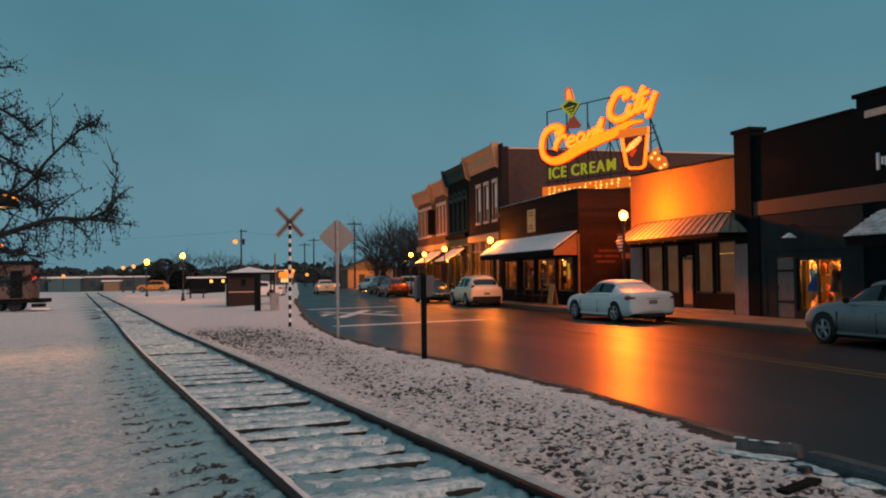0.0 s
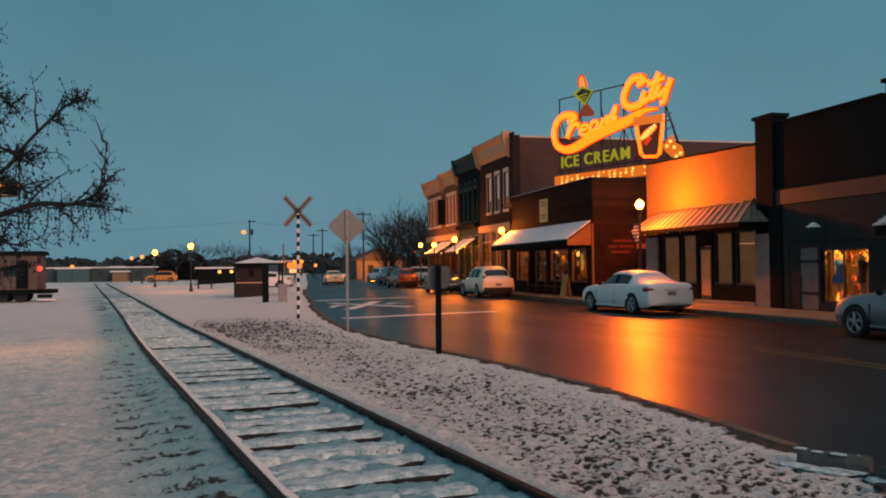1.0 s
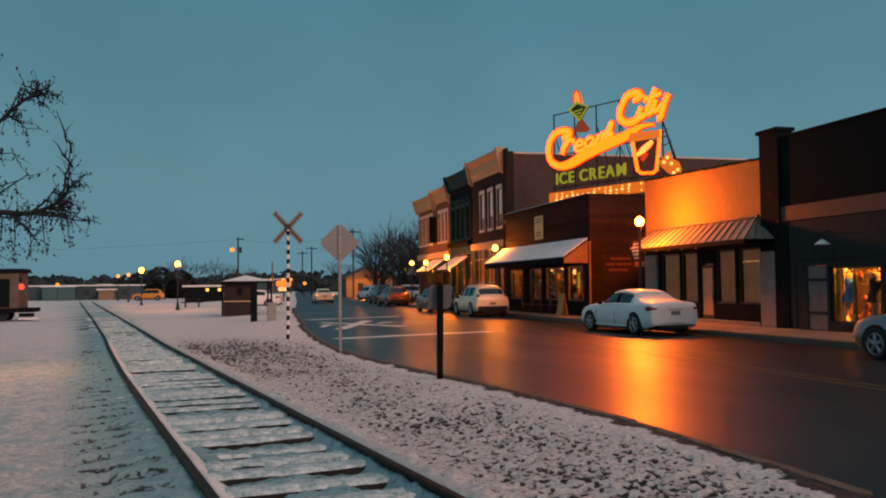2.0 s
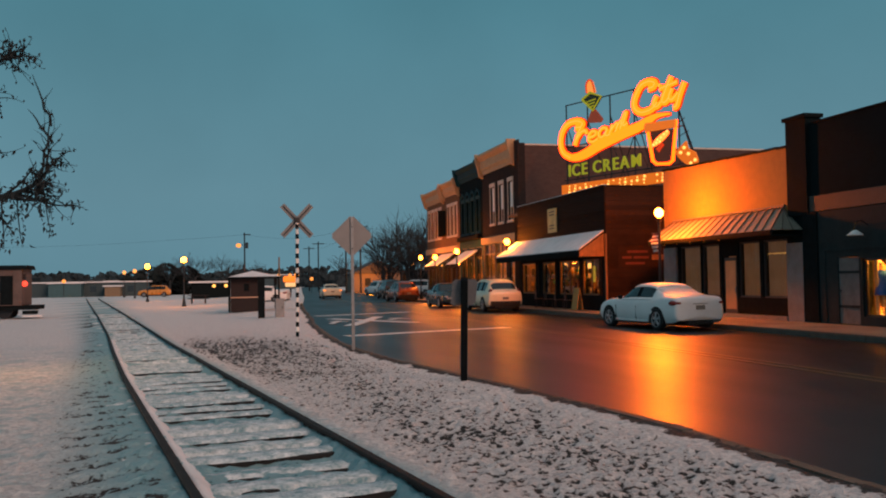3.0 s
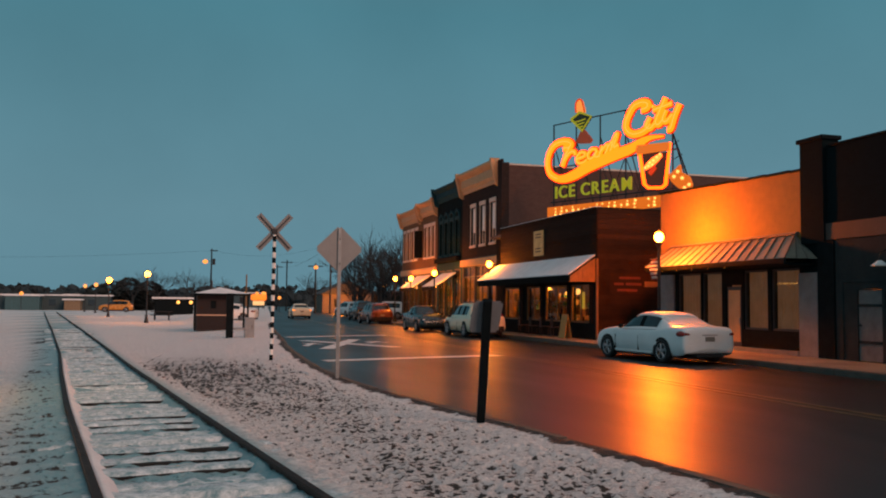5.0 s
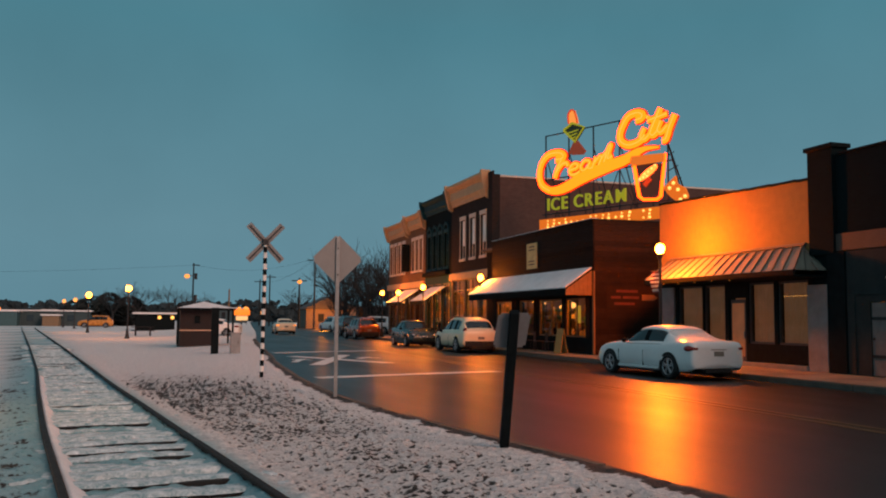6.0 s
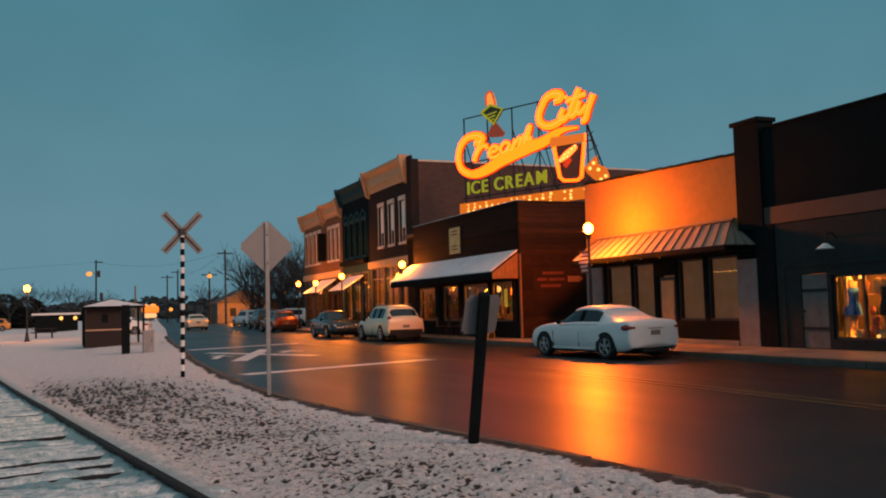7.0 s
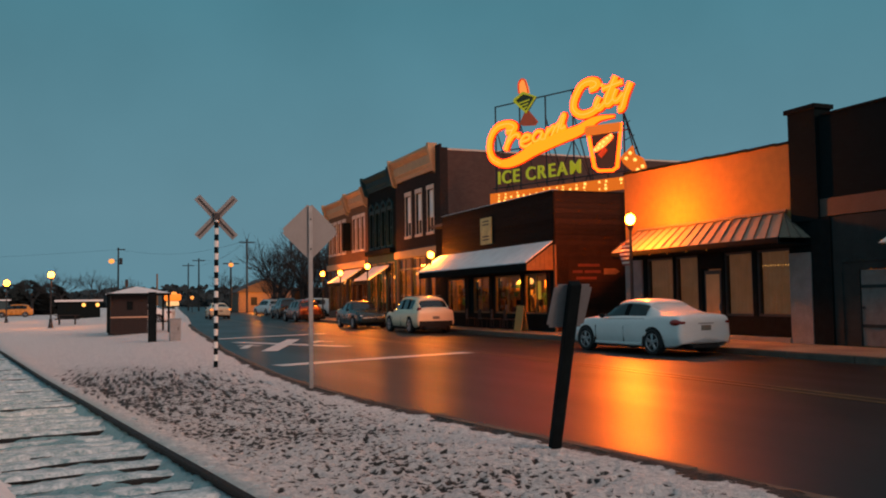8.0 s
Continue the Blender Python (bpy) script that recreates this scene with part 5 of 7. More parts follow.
# block letters, one mesh a letter
for word, u in (("ICE", 0.24), ("CREAM", 2.16)):
    for ch in word:
        cu = bpy.data.curves.new("letter", "FONT")
        cu.body, cu.size, cu.extrude, cu.offset = ch, 0.94, 0.05, 0.006
        tmp = bpy.data.objects.new("letter", cu)
        scene.collection.objects.link(tmp)
        bpy.context.view_layer.update()
        me = bpy.data.meshes.new_from_object(tmp)
        wid = max(v.co.x for v in me.vertices)
        bpy.data.objects.remove(tmp)
        me.materials.append(NEON_GREEN)
        ob = new("letter", me)
        ob.parent = sign
        ob["label"] = "yellow-green lit block letter"
        c = on_sign(u, 7.38, 0.08)
        ob.matrix_basis = Matrix(((SD.x, 0, SN.x, c.x), (SD.y, 0, SN.y, c.y), (0, 1, 0, c.z), (0, 0, 0, 1)))
        u += wid + 0.12
# marquee of bulbs along the foot; its backing emits in place of bulb spill
part("marquee", plate(bmesh.new(), [(-0.3, 6.34), (8.6, 6.34), (8.6, 6.92), (-0.3, 6.92)], 0, 0.1), mat("amber_marquee", (0.10, 0.04, 0.01), 0.6, emit=(1, 0.19, 0.004), strength=0.72), sign, "marquee panel with its own amber glow")
mq = random.Random(61)
for i in range(21):
    for v in (6.46, 6.63, 6.80):
        if mq.random() < (0.85 if i % 3 else 0.35):
            part("bulb", ball(bmesh.new(), on_sign(-0.05 + i * 0.42 + mq.uniform(-0.05, 0.05), v, 0.13), mq.choice((0.045, 0.06, 0.075)), 8), WARM_BULB, sign)


def strut(a, b, r=0.03, da=0.0, db=0.0):
    part("strut", tube(bmesh.new(), on_sign(*a, da), on_sign(*b, db), r, seg=6), BLACKM, sign)


for u in (0.02, 1.7, 3.4, 5.1, 6.2, 8.0):
    top = 11.5 if u < 6 else 9.9
    strut((u, 5.45), (u, top), 0.04, -0.08, -0.08)
    strut((u, 5.45), (u, min(top, 10.4)), 0.03, -2.2, -0.1)
strut((0.0, 11.52), (5.4, 11.52), 0.035, -0.06, -0.06)
for z in (7.2, 9.1):
    strut((-0.2, z), (8.3, z), 0.035, -0.07, -0.07)
for u in (0.02, 3.4, 5.1):
    strut((u, 5.6), (u + 1.6, 9.0), 0.025, -0.1, -0.1)
    strut((u + 1.6, 5.6), (u, 9.0), 0.025, -0.12, -0.12)
strut((8.0, 10.0), (8.75, 7.4), 0.04, -0.05, -0.4)
strut((8.75, 7.4), (9.0, 5.45), 0.04, -0.4, -0.5)
for v in (9.3, 8.6, 8.0):
    strut((8.0, v), (8.0 + (10.0 - v) * 0.29, v + 0.25), 0.022, -0.06, -0.3)


# ---- street lamps, signs and posts ----
def street_lamp(x, y, zg, hgt, watts, banner=0, globe=0.155, tint=(1.0, 0.24, 0.018)):
    lamp = thing("street_lamp", x, y, zg, "black fluted lamp post with a glowing amber globe", "street lamp", "amber street lamps")
    bm = bmesh.new()
    for a, b, r0, r1 in ((0, 0.12, 0.19, 0.18), (0.12, 0.55, 0.15, 0.09), (0.55, 0.62, 0.11, 0.11)):
        tube(bm, (0, 0, a), (0, 0, b), r0, r1, 12)
    part("base", bm, BLACKM, lamp)
    part("pole", tube(bmesh.new(), (0, 0, 0.62), (0, 0, hgt - 0.35), 0.06, 0.045, 12), BLACKM, lamp)
    part("collar", tube(bmesh.new(), (0, 0, hgt - 0.36), (0, 0, hgt - 0.20), 0.06, 0.12, 12), BLACKM, lamp)
    part("globe", ball(bmesh.new(), (0, 0, hgt), globe, 16, 1, 1, 1.12), GLOBE, lamp, "glowing amber globe", smooth=True)
    part("finial", tube(bmesh.new(), (0, 0, hgt + globe), (0, 0, hgt + globe + 0.12), 0.07, 0.01, 10), BLACKM, lamp)
    if banner:
        part("arm", tube(bmesh.new(), (0, 0, hgt - 0.75), (0, 0.0 + banner * 0.62, hgt - 0.75), 0.015, seg=6), BLACKM, lamp)
        bm = bmesh.new()
        prev = None
        for i in range(9):
            s = i / 8
            v = [bm.verts.new((0.05 * math.sin(s * 6 + k * 2), banner * (0.08 + 0.5 * k), hgt - 0.77 - 0.72 * s)) for k in (0, 1)]
            if prev:
                bm.faces.new((prev[0], prev[1], v[1], v[0]))
            prev = v
        fl = part("banner", bm, striped_cloth(), lamp, "small striped cloth banner")
        fl.modifiers.new("thick", "SOLIDIFY").thickness = 0.008
    if watts:
        bulb(x, y, zg + hgt, watts, tint, globe * 1.2)
    return lamp


street_lamp(15.95, 32.3, 0.055, 3.88, 2500, banner=1, tint=(1.0, 0.165, 0.007))
street_lamp(15.95, 50.2, 0.055, 3.65, 460)
street_lamp(15.95, 61.2, 0.055, 3.5, 430)
street_lamp(15.95, 67.6, 0.055, 3.3, 380)
street_lamp(15.95, 72.6, 0.055, 3.4, 380)
for x, y, w in ((-2.86, 75.8, 600), (-7.6, 100.5, 500), (-11.6, 130, 0), (-14.2, 142, 0)):
    street_lamp(x, y, ground_z(x, y), 3.75, w, banner=0, globe=0.26 if y > 90 else 0.2)

xb = thing("crossing_sign", 2.235, 28.5, ground_z(2.235, 28.5), "railway crossbuck on a black and white striped post", "crossing sign")
lean = Vector((0.006, 0, 1))
for i in range(24):
    z0, z1 = i * 0.142, (i + 1) * 0.142
    part("band", tube(bmesh.new(), lean * z0, lean * z1, 0.048, seg=10), BLACK if i % 2 == 0 else WHITEPAINT, xb)
xc = lean * 3.375
part("bracket", B(xc.x - 0.07, xc.x + 0.07, -0.07, 0.02, xc.z - 0.06, xc.z + 0.09, bevel=0.01), BLACKM, xb)
for s in (-1, 1):
    bm = B(-0.62, 0.62, -0.01, 0.01, -0.085, 0.085)
    bl = part("blade", bm, BLADEBACK, xb, "bare metal back of a crossbuck blade")
    bl.matrix_basis = pose(xc.x, 0.045 + 0.012 * s, xc.z, 0, 47 * s, 0)
    part("rib", B(-0.58, 0.58, -0.028, -0.011, -0.018, 0.018), BLACKM, bl)

ds = thing("warning_sign", 3.02, 22.72, -0.05, "diamond sign seen from its bare metal back", "road sign")
part("post", B(-0.035, 0.035, -0.02, 0.02, -0.05, 3.07, bevel=0.006), GALV, ds)
bm = bmesh.new()
prism(bm, [(-0.50, 0), (0, -0.49), (0.50, 0), (0, 0.49)], "y", -0.004, 0.004)
bmesh.ops.bevel(bm, geom=[e for e in bm.edges if abs(e.verts[0].co.y - e.verts[1].co.y) > 0.004], offset=0.05, segments=3, affect="EDGES")
pl = part("plate", bm, SIGNBACK, ds, "bare grey metal diamond plate")
pl.matrix_basis = pose(0, 0.03, 2.65)
for z in (2.35, 2.85):
    part("bolt", tube(bmesh.new(), (0, -0.03, z), (0, -0.015, z), 0.015, seg=8), BLACKM, ds)

ps = thing("leaning_post", 3.70, 15.78, 0.0, "dark leaning timber post carrying a small grey plate", "post")
d = Vector((-0.17, -0.73, 1.56))
pb = bmesh.new()
box(pb, -0.05, 0.05, -0.05, 0.05, -0.1, d.length, bevel=0.008)
bmesh.ops.transform(pb, verts=pb.verts, matrix=d.to_track_quat("Z", "Y").to_matrix().to_4x4())
part("post", pb, BLACK, ps)
bm = B(-0.19, 0.19, -0.004, 0.004, -0.21, 0.21)
bmesh.ops.bevel(bm, geom=[e for e in bm.edges if abs(e.verts[0].co.y - e.verts[1].co.y) > 0.004], offset=0.03, segments=3, affect="EDGES")
pt = part("plate", bm, mat("dull_sign_back", (0.17, 0.18, 0.19), 0.6, 0.3, 0.15), ps, "grey back of a small square sign")
pt.matrix_basis = pose(d.x * 0.87 + 0.02, d.y * 0.87 + 0.085, d.z * 0.87, 25, 0, 0)


# ---- vehicles ----
SEDAN = ((-1.0, 0.86, 0.84, 0.89, 0), (-0.98, 0.94, 0.95, 1.01, 0), (-0.91, 0.965, 0.97, 1.045, 0), (-0.68, 0.985, 0.955, 1.05, 0), (-0.42, 1.0, 0.94, 0.952, 1), (-0.34, 1.0, 0.935, 0.98, 1), (-0.105, 1.0, 0.93, 1.0, 1), (-0.082, 1.0, 0.93, 1.0, 1), (0.11, 1.0, 0.92, 0.975, 1), (0.25, 1.0, 0.915, 0.86, 1), (0.41, 0.995, 0.91, 0.98, 0), (0.69, 0.98, 0.87, 0.935, 0), (0.89, 0.94, 0.77, 0.84, 0), (0.975, 0.87, 0.63, 0.69, 0), (1.0, 0.78, 0.50, 0.54, 0))
WAGON = ((-1.0, 0.86, 0.84, 0.88, 0), (-0.985, 0.94, 0.97, 1.03, 0), (-0.955, 0.965, 0.99, 1.10, 0), (-0.76, 0.98, 0.99, 0.925, 1), (-0.70, 0.99, 0.99, 0.955, 1), (-0.42, 1.0, 0.985, 0.995, 1), (-0.38, 1.0, 0.985, 0.998, 1), (-0.06, 1.0, 0.975, 1.0, 1), (-0.02, 1.0, 0.975, 1.0, 1), (0.20, 1.0, 0.97, 0.97, 1), (0.34, 1.0, 0.96, 0.85, 1), (0.50, 0.99, 0.95, 1.06, 0), (0.75, 0.98, 0.92, 1.00, 0), (0.92, 0.94, 0.83, 0.91, 0), (0.985, 0.87, 0.66, 0.72, 0), (1.0, 0.78, 0.50, 0.54, 0))


def car(x, y, z, rz, L, W, H, paint, label, kind="sedan", lit=False, frosted=False):
    """Length along local y, nose at +y: a smooth shell lofted through cross-sections and split into panels and glass."""
    c = thing("car", x, y, z, label, "car" if kind == "sedan" else "suv", "parked vehicles", rz=rz)
    sedan = kind == "sedan"
    h, hw = L / 2, W / 2
    r = 0.335 if sedan else 0.36
    wf, wr = h * 0.625, -h * 0.585
    sill = 0.22 if sedan else 0.28
    st = SEDAN if sedan else WAGON
    k = 1.0 if sedan else H / 1.68
    bm = bmesh.new()
    rings = []
    for s, wq, zs, zt, cabin in st:
        w = hw * wq
        zs *= k
        if cabin:
            roof = H * zt
            half = [(0.90 * w, sill), (w, 0.42 * k), (0.995 * w, 0.66 * k), (0.97 * w, zs - 0.06), (0.915 * w, zs - 0.01), (0.70 * w, roof - 0.04), (0.46 * w, roof - 0.006), (0, roof)]
        else:
            zt *= k
            low = sill + (0.10 if abs(s) > 0.97 else 0.0)
            half = [(0.90 * w, low), (w, 0.42 * k), (0.99 * w, 0.62 * zs + 0.06), (0.95 * w, zs), (0.88 * w, zs + 0.6 * (zt - zs)), (0.72 * w, zt - 0.18 * (zt - zs)), (0.42 * w, zt), (0, zt + 0.008)]
        pts = [(-a, b) for a, b in half] + [(a, b) for a, b in half[-2::-1]]
        rings.append([bm.verts.new((a, s * h, b)) for a, b in pts])
    NAMES = ["body", "rear_window", "windscreen", "side_window", "side_window", "side_window", "side_window", "side_window", "side_window", "window_pillar", "window_pillar", "window_pillar", "window_pillar"]
    n = len(rings[0])
    first = next(i for i, q in enumerate(st) if q[4])
    last = max(i for i, q in enumerate(st) if q[4])
    panes = {4: 3, 5: 3, 7: 4} if sedan else {4: 3, 6: 4, 8: 5}
    for i, (a, b) in enumerate(zip(rings, rings[1:])):
        for j in range(n - 1):
            f = bm.faces.new((a[j], a[j + 1], b[j + 1], b[j]))
            f.smooth = True
            top, left, right = 5 <= j <= 8, j == 4, j == 9
            if top and i == first - 1:
                f.material_index = 1
            elif top and i in (last - 1, last):
                f.material_index = 2
            elif (left or right) and i in panes:
                f.material_index = panes[i] + (0 if left else 3)
            elif (left or right) and i in ((6,) if sedan else (5, 7)):
                f.material_index = (9 if left else 10) + (2 if i == 7 else 0)
            elif (left or right) and sedan and i in (8, 9):
                f.material_index = 4 if left else 7
            elif (left or right) and not sedan and i in (9, 10):
                f.material_index = 5 if left else 8
    bm.faces.new(rings[0])
    bm.faces.new(rings[-1][::-1])
    bmesh.ops.recalc_face_normals(bm, faces=bm.faces)
    me = bpy.data.meshes.new("shell")
    bm.to_mesh(me)
    bm.free()
    for _ in NAMES:
        me.materials.append(paint)
    tmp = new("shell", me)
    sub = tmp.modifiers.new("round", "SUBSURF")
    sub.levels = 2
    sub.boundary_smooth = "PRESERVE_CORNERS"
    bpy.context.view_layer.update()
    fine = bpy.data.meshes.new_from_object(tmp.evaluated_get(bpy.context.evaluated_depsgraph_get()))
    bpy.data.objects.remove(tmp)
    for idx, nm in enumerate(NAMES):
        faces = [p for p in fine.polygons if p.material_index == idx]
        if not faces:
            continue
        used = sorted({v for p in faces for v in p.vertices})
        where = {v: q for q, v in enumerate(used)}
        pm = bpy.data.meshes.new(nm)
        pm.from_pydata([fine.vertices[v].co[:] for v in used], [], [[where[v] for v in p.vertices] for p in faces])
        for p in pm.polygons:
            p.use_smooth = True
        frost = frosted and nm == "rear_window"
        pm.materials.append(paint if idx == 0 else BLACK if idx > 8 else FROST if frost else CARGLASS)
        ob = new(nm, pm)
        ob.parent = c
        if 0 < idx < 9:
            ob["label"] = "frosted white glass" if frost else "dark tinted glass"
        if idx == 0:
            ob.modifiers.new("thick", "SOLIDIFY").thickness = -0.02
    bpy.data.meshes.remove(fine)
    part("underbody", B(-hw + 0.25, hw - 0.25, -h + 0.3, h - 0.3, 0.16, 0.6), UNDER, c)
    belt = 0.93 * k
    for s in (-1, 1):
        for wy in (wf, wr):
            # black block proud of the body, in place of the arch's shaded gap
            pts = [(wy + (r + 0.06) * math.cos(t), r + (r + 0.06) * math.sin(t)) for t in [math.radians(-18 + 216 * q / 16) for q in range(17)]]
            bm = bmesh.new()
            prism(bm, pts, "x", s * (hw - 0.22), s * (hw + 0.010))
            part("arch_shade_block", bm, UNDER, c)
            wh = new("wheel")
            wh.parent = c
            wh.matrix_basis = pose(s * (hw - 0.085), wy, r)
            bm = bmesh.new()
            seg = 28
            prof = [(-0.10, r * 0.70), (-0.105, r * 0.93), (-0.07, r), (0.07, r), (0.108, r * 0.93), (0.104, r * 0.70)]
            rg = [[bm.verts.new((px * s, pr * math.cos(2 * math.pi * i / seg), pr * math.sin(2 * math.pi * i / seg))) for px, pr in prof] for i in range(seg)]
            for i in range(seg):
                a, b = rg[i], rg[(i + 1) % seg]
                for j in range(len(prof)):
                    bm.faces.new((a[j], b[j], b[(j + 1) % len(prof)], a[(j + 1) % len(prof)]))
            part("tyre", bm, TYRE, wh, smooth=True)
            part("well", tube(bmesh.new(), (-0.06, 0, 0), (0.06, 0, 0), r * 0.70, seg=22), UNDER, wh)
            bm = bmesh.new()
            for q in range(5):
                t = 2 * math.pi * q / 5 + 0.3
                for dt in (-0.15, 0.15):
                    tube(bm, (s * 0.095, 0, 0), (s * 0.09, r * 0.67 * math.cos(t + dt), r * 0.67 * math.sin(t + dt)), 0.028, 0.018, 6)
            tube(bm, (s * 0.06, 0, 0), (s * 0.11, 0, 0), 0.06, 0.05, 12)
            for i in range(22):
                t0, t1 = 2 * math.pi * i / 22, 2 * math.pi * (i + 1) / 22
                tube(bm, (s * 0.095, r * 0.67 * math.cos(t0), r * 0.67 * math.sin(t0)), (s * 0.095, r * 0.67 * math.cos(t1), r * 0.67 * math.sin(t1)), 0.016, seg=5)
            part("rim", bm, RIM, wh, "silver spoked alloy rim")
        m = ball(bmesh.new(), (s * (hw + 0.05), h * (0.27 if sedan else 0.36), belt + 0.07), 0.10, 10, 0.9, 0.6, 0.7)
        part("mirror", m, BLACK, c, "black door mirror", smooth=True)
        part("headlight", ball(bmesh.new(), (s * hw * 0.66, h * 0.93, 0.66 * k), 0.14, 12, 1.3, 0.8, 0.55), HEAD, c, smooth=True)
        zt = 0.84 * k if sedan else 0.98 * k
        part("taillight", ball(bmesh.new(), (s * hw * 0.775, -h * 0.915, zt), 0.185 if sedan else 0.13, 16, 1.3 if sedan else 0.9, 1.15, 0.55 if sedan else 1.6), TAIL if lit else TAIL_DIM, c, smooth=True)
        for py in (-0.30, 0.42):
            part("door_handle", B(s * hw * 0.968 - 0.04, s * hw * 0.968 + 0.04, py * h * 0.5 - 0.1, py * h * 0.5 + 0.08, 0.76 * k, 0.79 * k, bevel=0.006), paint, c)
        for sy in (-0.093, 0.43):
            part("door_seam", B(s * hw * 0.96, s * (hw + 0.0185), sy * h - 0.005, sy * h + 0.005, 0.32 * k, 0.74 * k), UNDER, c)
        part("exhaust", tube(bmesh.new(), (s * 0.45, -h * 0.985, 0.26), (s * 0.45, -h + 0.25, 0.26), 0.04, seg=8), BLACKM, c)
        part("side_trim", B(s * hw * 0.992 - 0.012, s * hw * 0.992 + s * 0.026, wr + r + 0.12, wf - r - 0.12, 0.25 * k, 0.31 * k, bevel=0.004), UNDER if not sedan else paint, c)
    part("number_plate", B(-0.16, 0.16, -h - 0.030, -h * 0.95, 0.64 * k, 0.77 * k, bevel=0.006), mat("dull_plate", (0.20, 0.18, 0.15), 0.6) if "dull_plate" not in bpy.data.materials else bpy.data.materials["dull_plate"], c, "plain plate")
    if not sedan:
        part("rear_bumper", B(-hw * 0.86, hw * 0.86, -h * 1.012, -h * 0.94, 0.30, 0.56, bevel=0.03), UNDER, c, "dark lower bumper")
        for s in (-1, 1):
            part("roof_rail", tube(bmesh.new(), (s * hw * 0.56, -h * 0.72, H + 0.012), (s * hw * 0.56, h * 0.12, H + 0.012), 0.018, seg=6), BLACKM, c)
    part("diffuser", B(-hw * 0.50, hw * 0.50, -h - 0.016, -h * 0.9, 0.20, 0.30, bevel=0.02), UNDER, c)
    if sedan:
        # boot lid seam, bumper crease and the trim strip over the plate
        part("boot_seam", B(-hw * 0.60, hw * 0.60, -h - 0.004, -h * 0.93, 0.595, 0.603), UNDER, c)
        part("bumper_crease", B(-hw * 0.80, hw * 0.80, -h - 0.014, -h * 0.92, 0.50, 0.525, bevel=0.008), paint, c)
        part("boot_trim", B(-0.26, 0.26, -h - 0.020, -h * 0.94, 0.80, 0.83, bevel=0.006), RIM, c)
        for s in (-1, 1):
            part("reverse_lamp", ball(bmesh.new(), (s * hw * 0.60, -h * 0.965, 0.83), 0.07, 10, 1.3, 0.6, 0.55), HEAD, c, smooth=True)
            part("window_trim", tube(bmesh.new(), (s * hw * 0.945, -h * 0.44, 0.93), (s * hw * 0.945, h * 0.28, 0.915), 0.012, seg=6), RIM, c)
    part("grille", B(-0.40, 0.40, h * 0.95, h * 0.992, 0.36, 0.50, bevel=0.02), UNDER, c)
    return c


def paintwork(name, col, rough=0.28, metal=0.2):
    m = mat(name, col, rough, metal, 0.06, 2, 30, 0.02)
    m.node_tree.nodes["Principled BSDF"].inputs["Coat Weight"].default_value = 0.4
    return m


WHITE_CAR, SILVER_CAR = paintwork("frosted_white_paint", (0.74, 0.74, 0.73), 0.55, 0.0), paintwork("silver_paint", (0.20, 0.21, 0.215), 0.3, 0.5)
DARK_CAR, RED_CAR, BLACK_CAR = paintwork("dark_green_paint", (0.014, 0.026, 0.028)), paintwork("red_paint", (0.16, 0.042, 0.022)), paintwork("black_car_paint", (0.02, 0.021, 0.023))
# white bodywork; the amber light falling on it is mixed into the paint
AMBER_LIT_CAR = paintwork("amber_lit_white_paint", (0.76, 0.62, 0.42), 0.4, 0.0)
car(13.80, 28.62, -0.095, 5, 4.66, 1.82, 1.44, WHITE_CAR, "white saloon with frosted roof parked by the kerb", frosted=True)
car(14.2, 15.55, -0.095, 0, 4.6, 1.82, 1.45, SILVER_CAR, "silver saloon parked by the kerb", lit=False)
car(13.85, 46.6, -0.09, 0, 4.6, 1.85, 1.66, AMBER_LIT_CAR, "white estate parked at the kerb, amber light in its paint", "suv", lit=False)
car(13.5, 54.6, -0.09, 180, 4.4, 1.76, 1.47, DARK_CAR, "dark green saloon parked facing the traffic")
car(14.2, 72.0, -0.09, 4, 4.3, 1.80, 1.62, RED_CAR, "red sport utility car parked in the street", "suv")
car(15.6, 84.5, -0.09, 0, 4.6, 1.86, 1.78, BLACK_CAR, "black sport utility car parked ahead", "suv")
car(19.4, 90.5, -0.09, 60, 4.7, 1.9, 1.78, WHITE_CAR, "white sport utility car parked aslant", "suv")
car(10.8, 92.0, -0.09, 0, 4.6, 1.82, 1.46, AMBER_LIT_CAR, "pale saloon waiting with its tail lamps lit", lit=True)
car(17.9, 104.0, -0.09, 12, 4.7, 1.88, 1.75, WHITE_CAR, "white sport utility car crossing the far car park", "suv")
car(-9.7, 140, -0.2, 90, 4.7, 1.85, 1.75, paintwork("yellow_paint", (0.60, 0.22, 0.03)), "yellow sport utility car across the field", "suv")
car(3.4, 78, -0.1, 75, 4.5, 1.8, 1.45, WHITE_CAR, "pale saloon parked behind the kiosk")

# ---- kiosk and things on the far verge ----
k = thing("kiosk", 1.45, 54.6, ground_z(1.45, 54), "oxblood boarded kiosk with a snowy hipped roof", "kiosk")
for i in range(8):
    part("board", B(-0.85 + i * 0.212, -0.85 + (i + 1) * 0.212 - 0.012, -1.0, -0.95, 0.0, 1.98), RUST, k)
part("wall", B(-0.85, 0.85, -0.948, 1.4, 0.0, 1.98), RUST, k)
part("counter", B(-0.9, 0.9, -1.06, -1.002, 0.80, 0.87), mat("pale_rail_wood", (0.50, 0.32, 0.22), 0.7), k, "pale horizontal rail")
part("sign", B(-0.12, 0.15, -1.05, -1.003, 1.2, 1.6), BLACK, k)
bm = bmesh.new()
vs = [bm.verts.new(v) for v in ((-1.0, -1.5, 2.0), (1.9, -1.5, 2.0), (1.9, 2.2, 2.0), (-1.0, 2.2, 2.0), (0.4, 0.35, 2.36))]
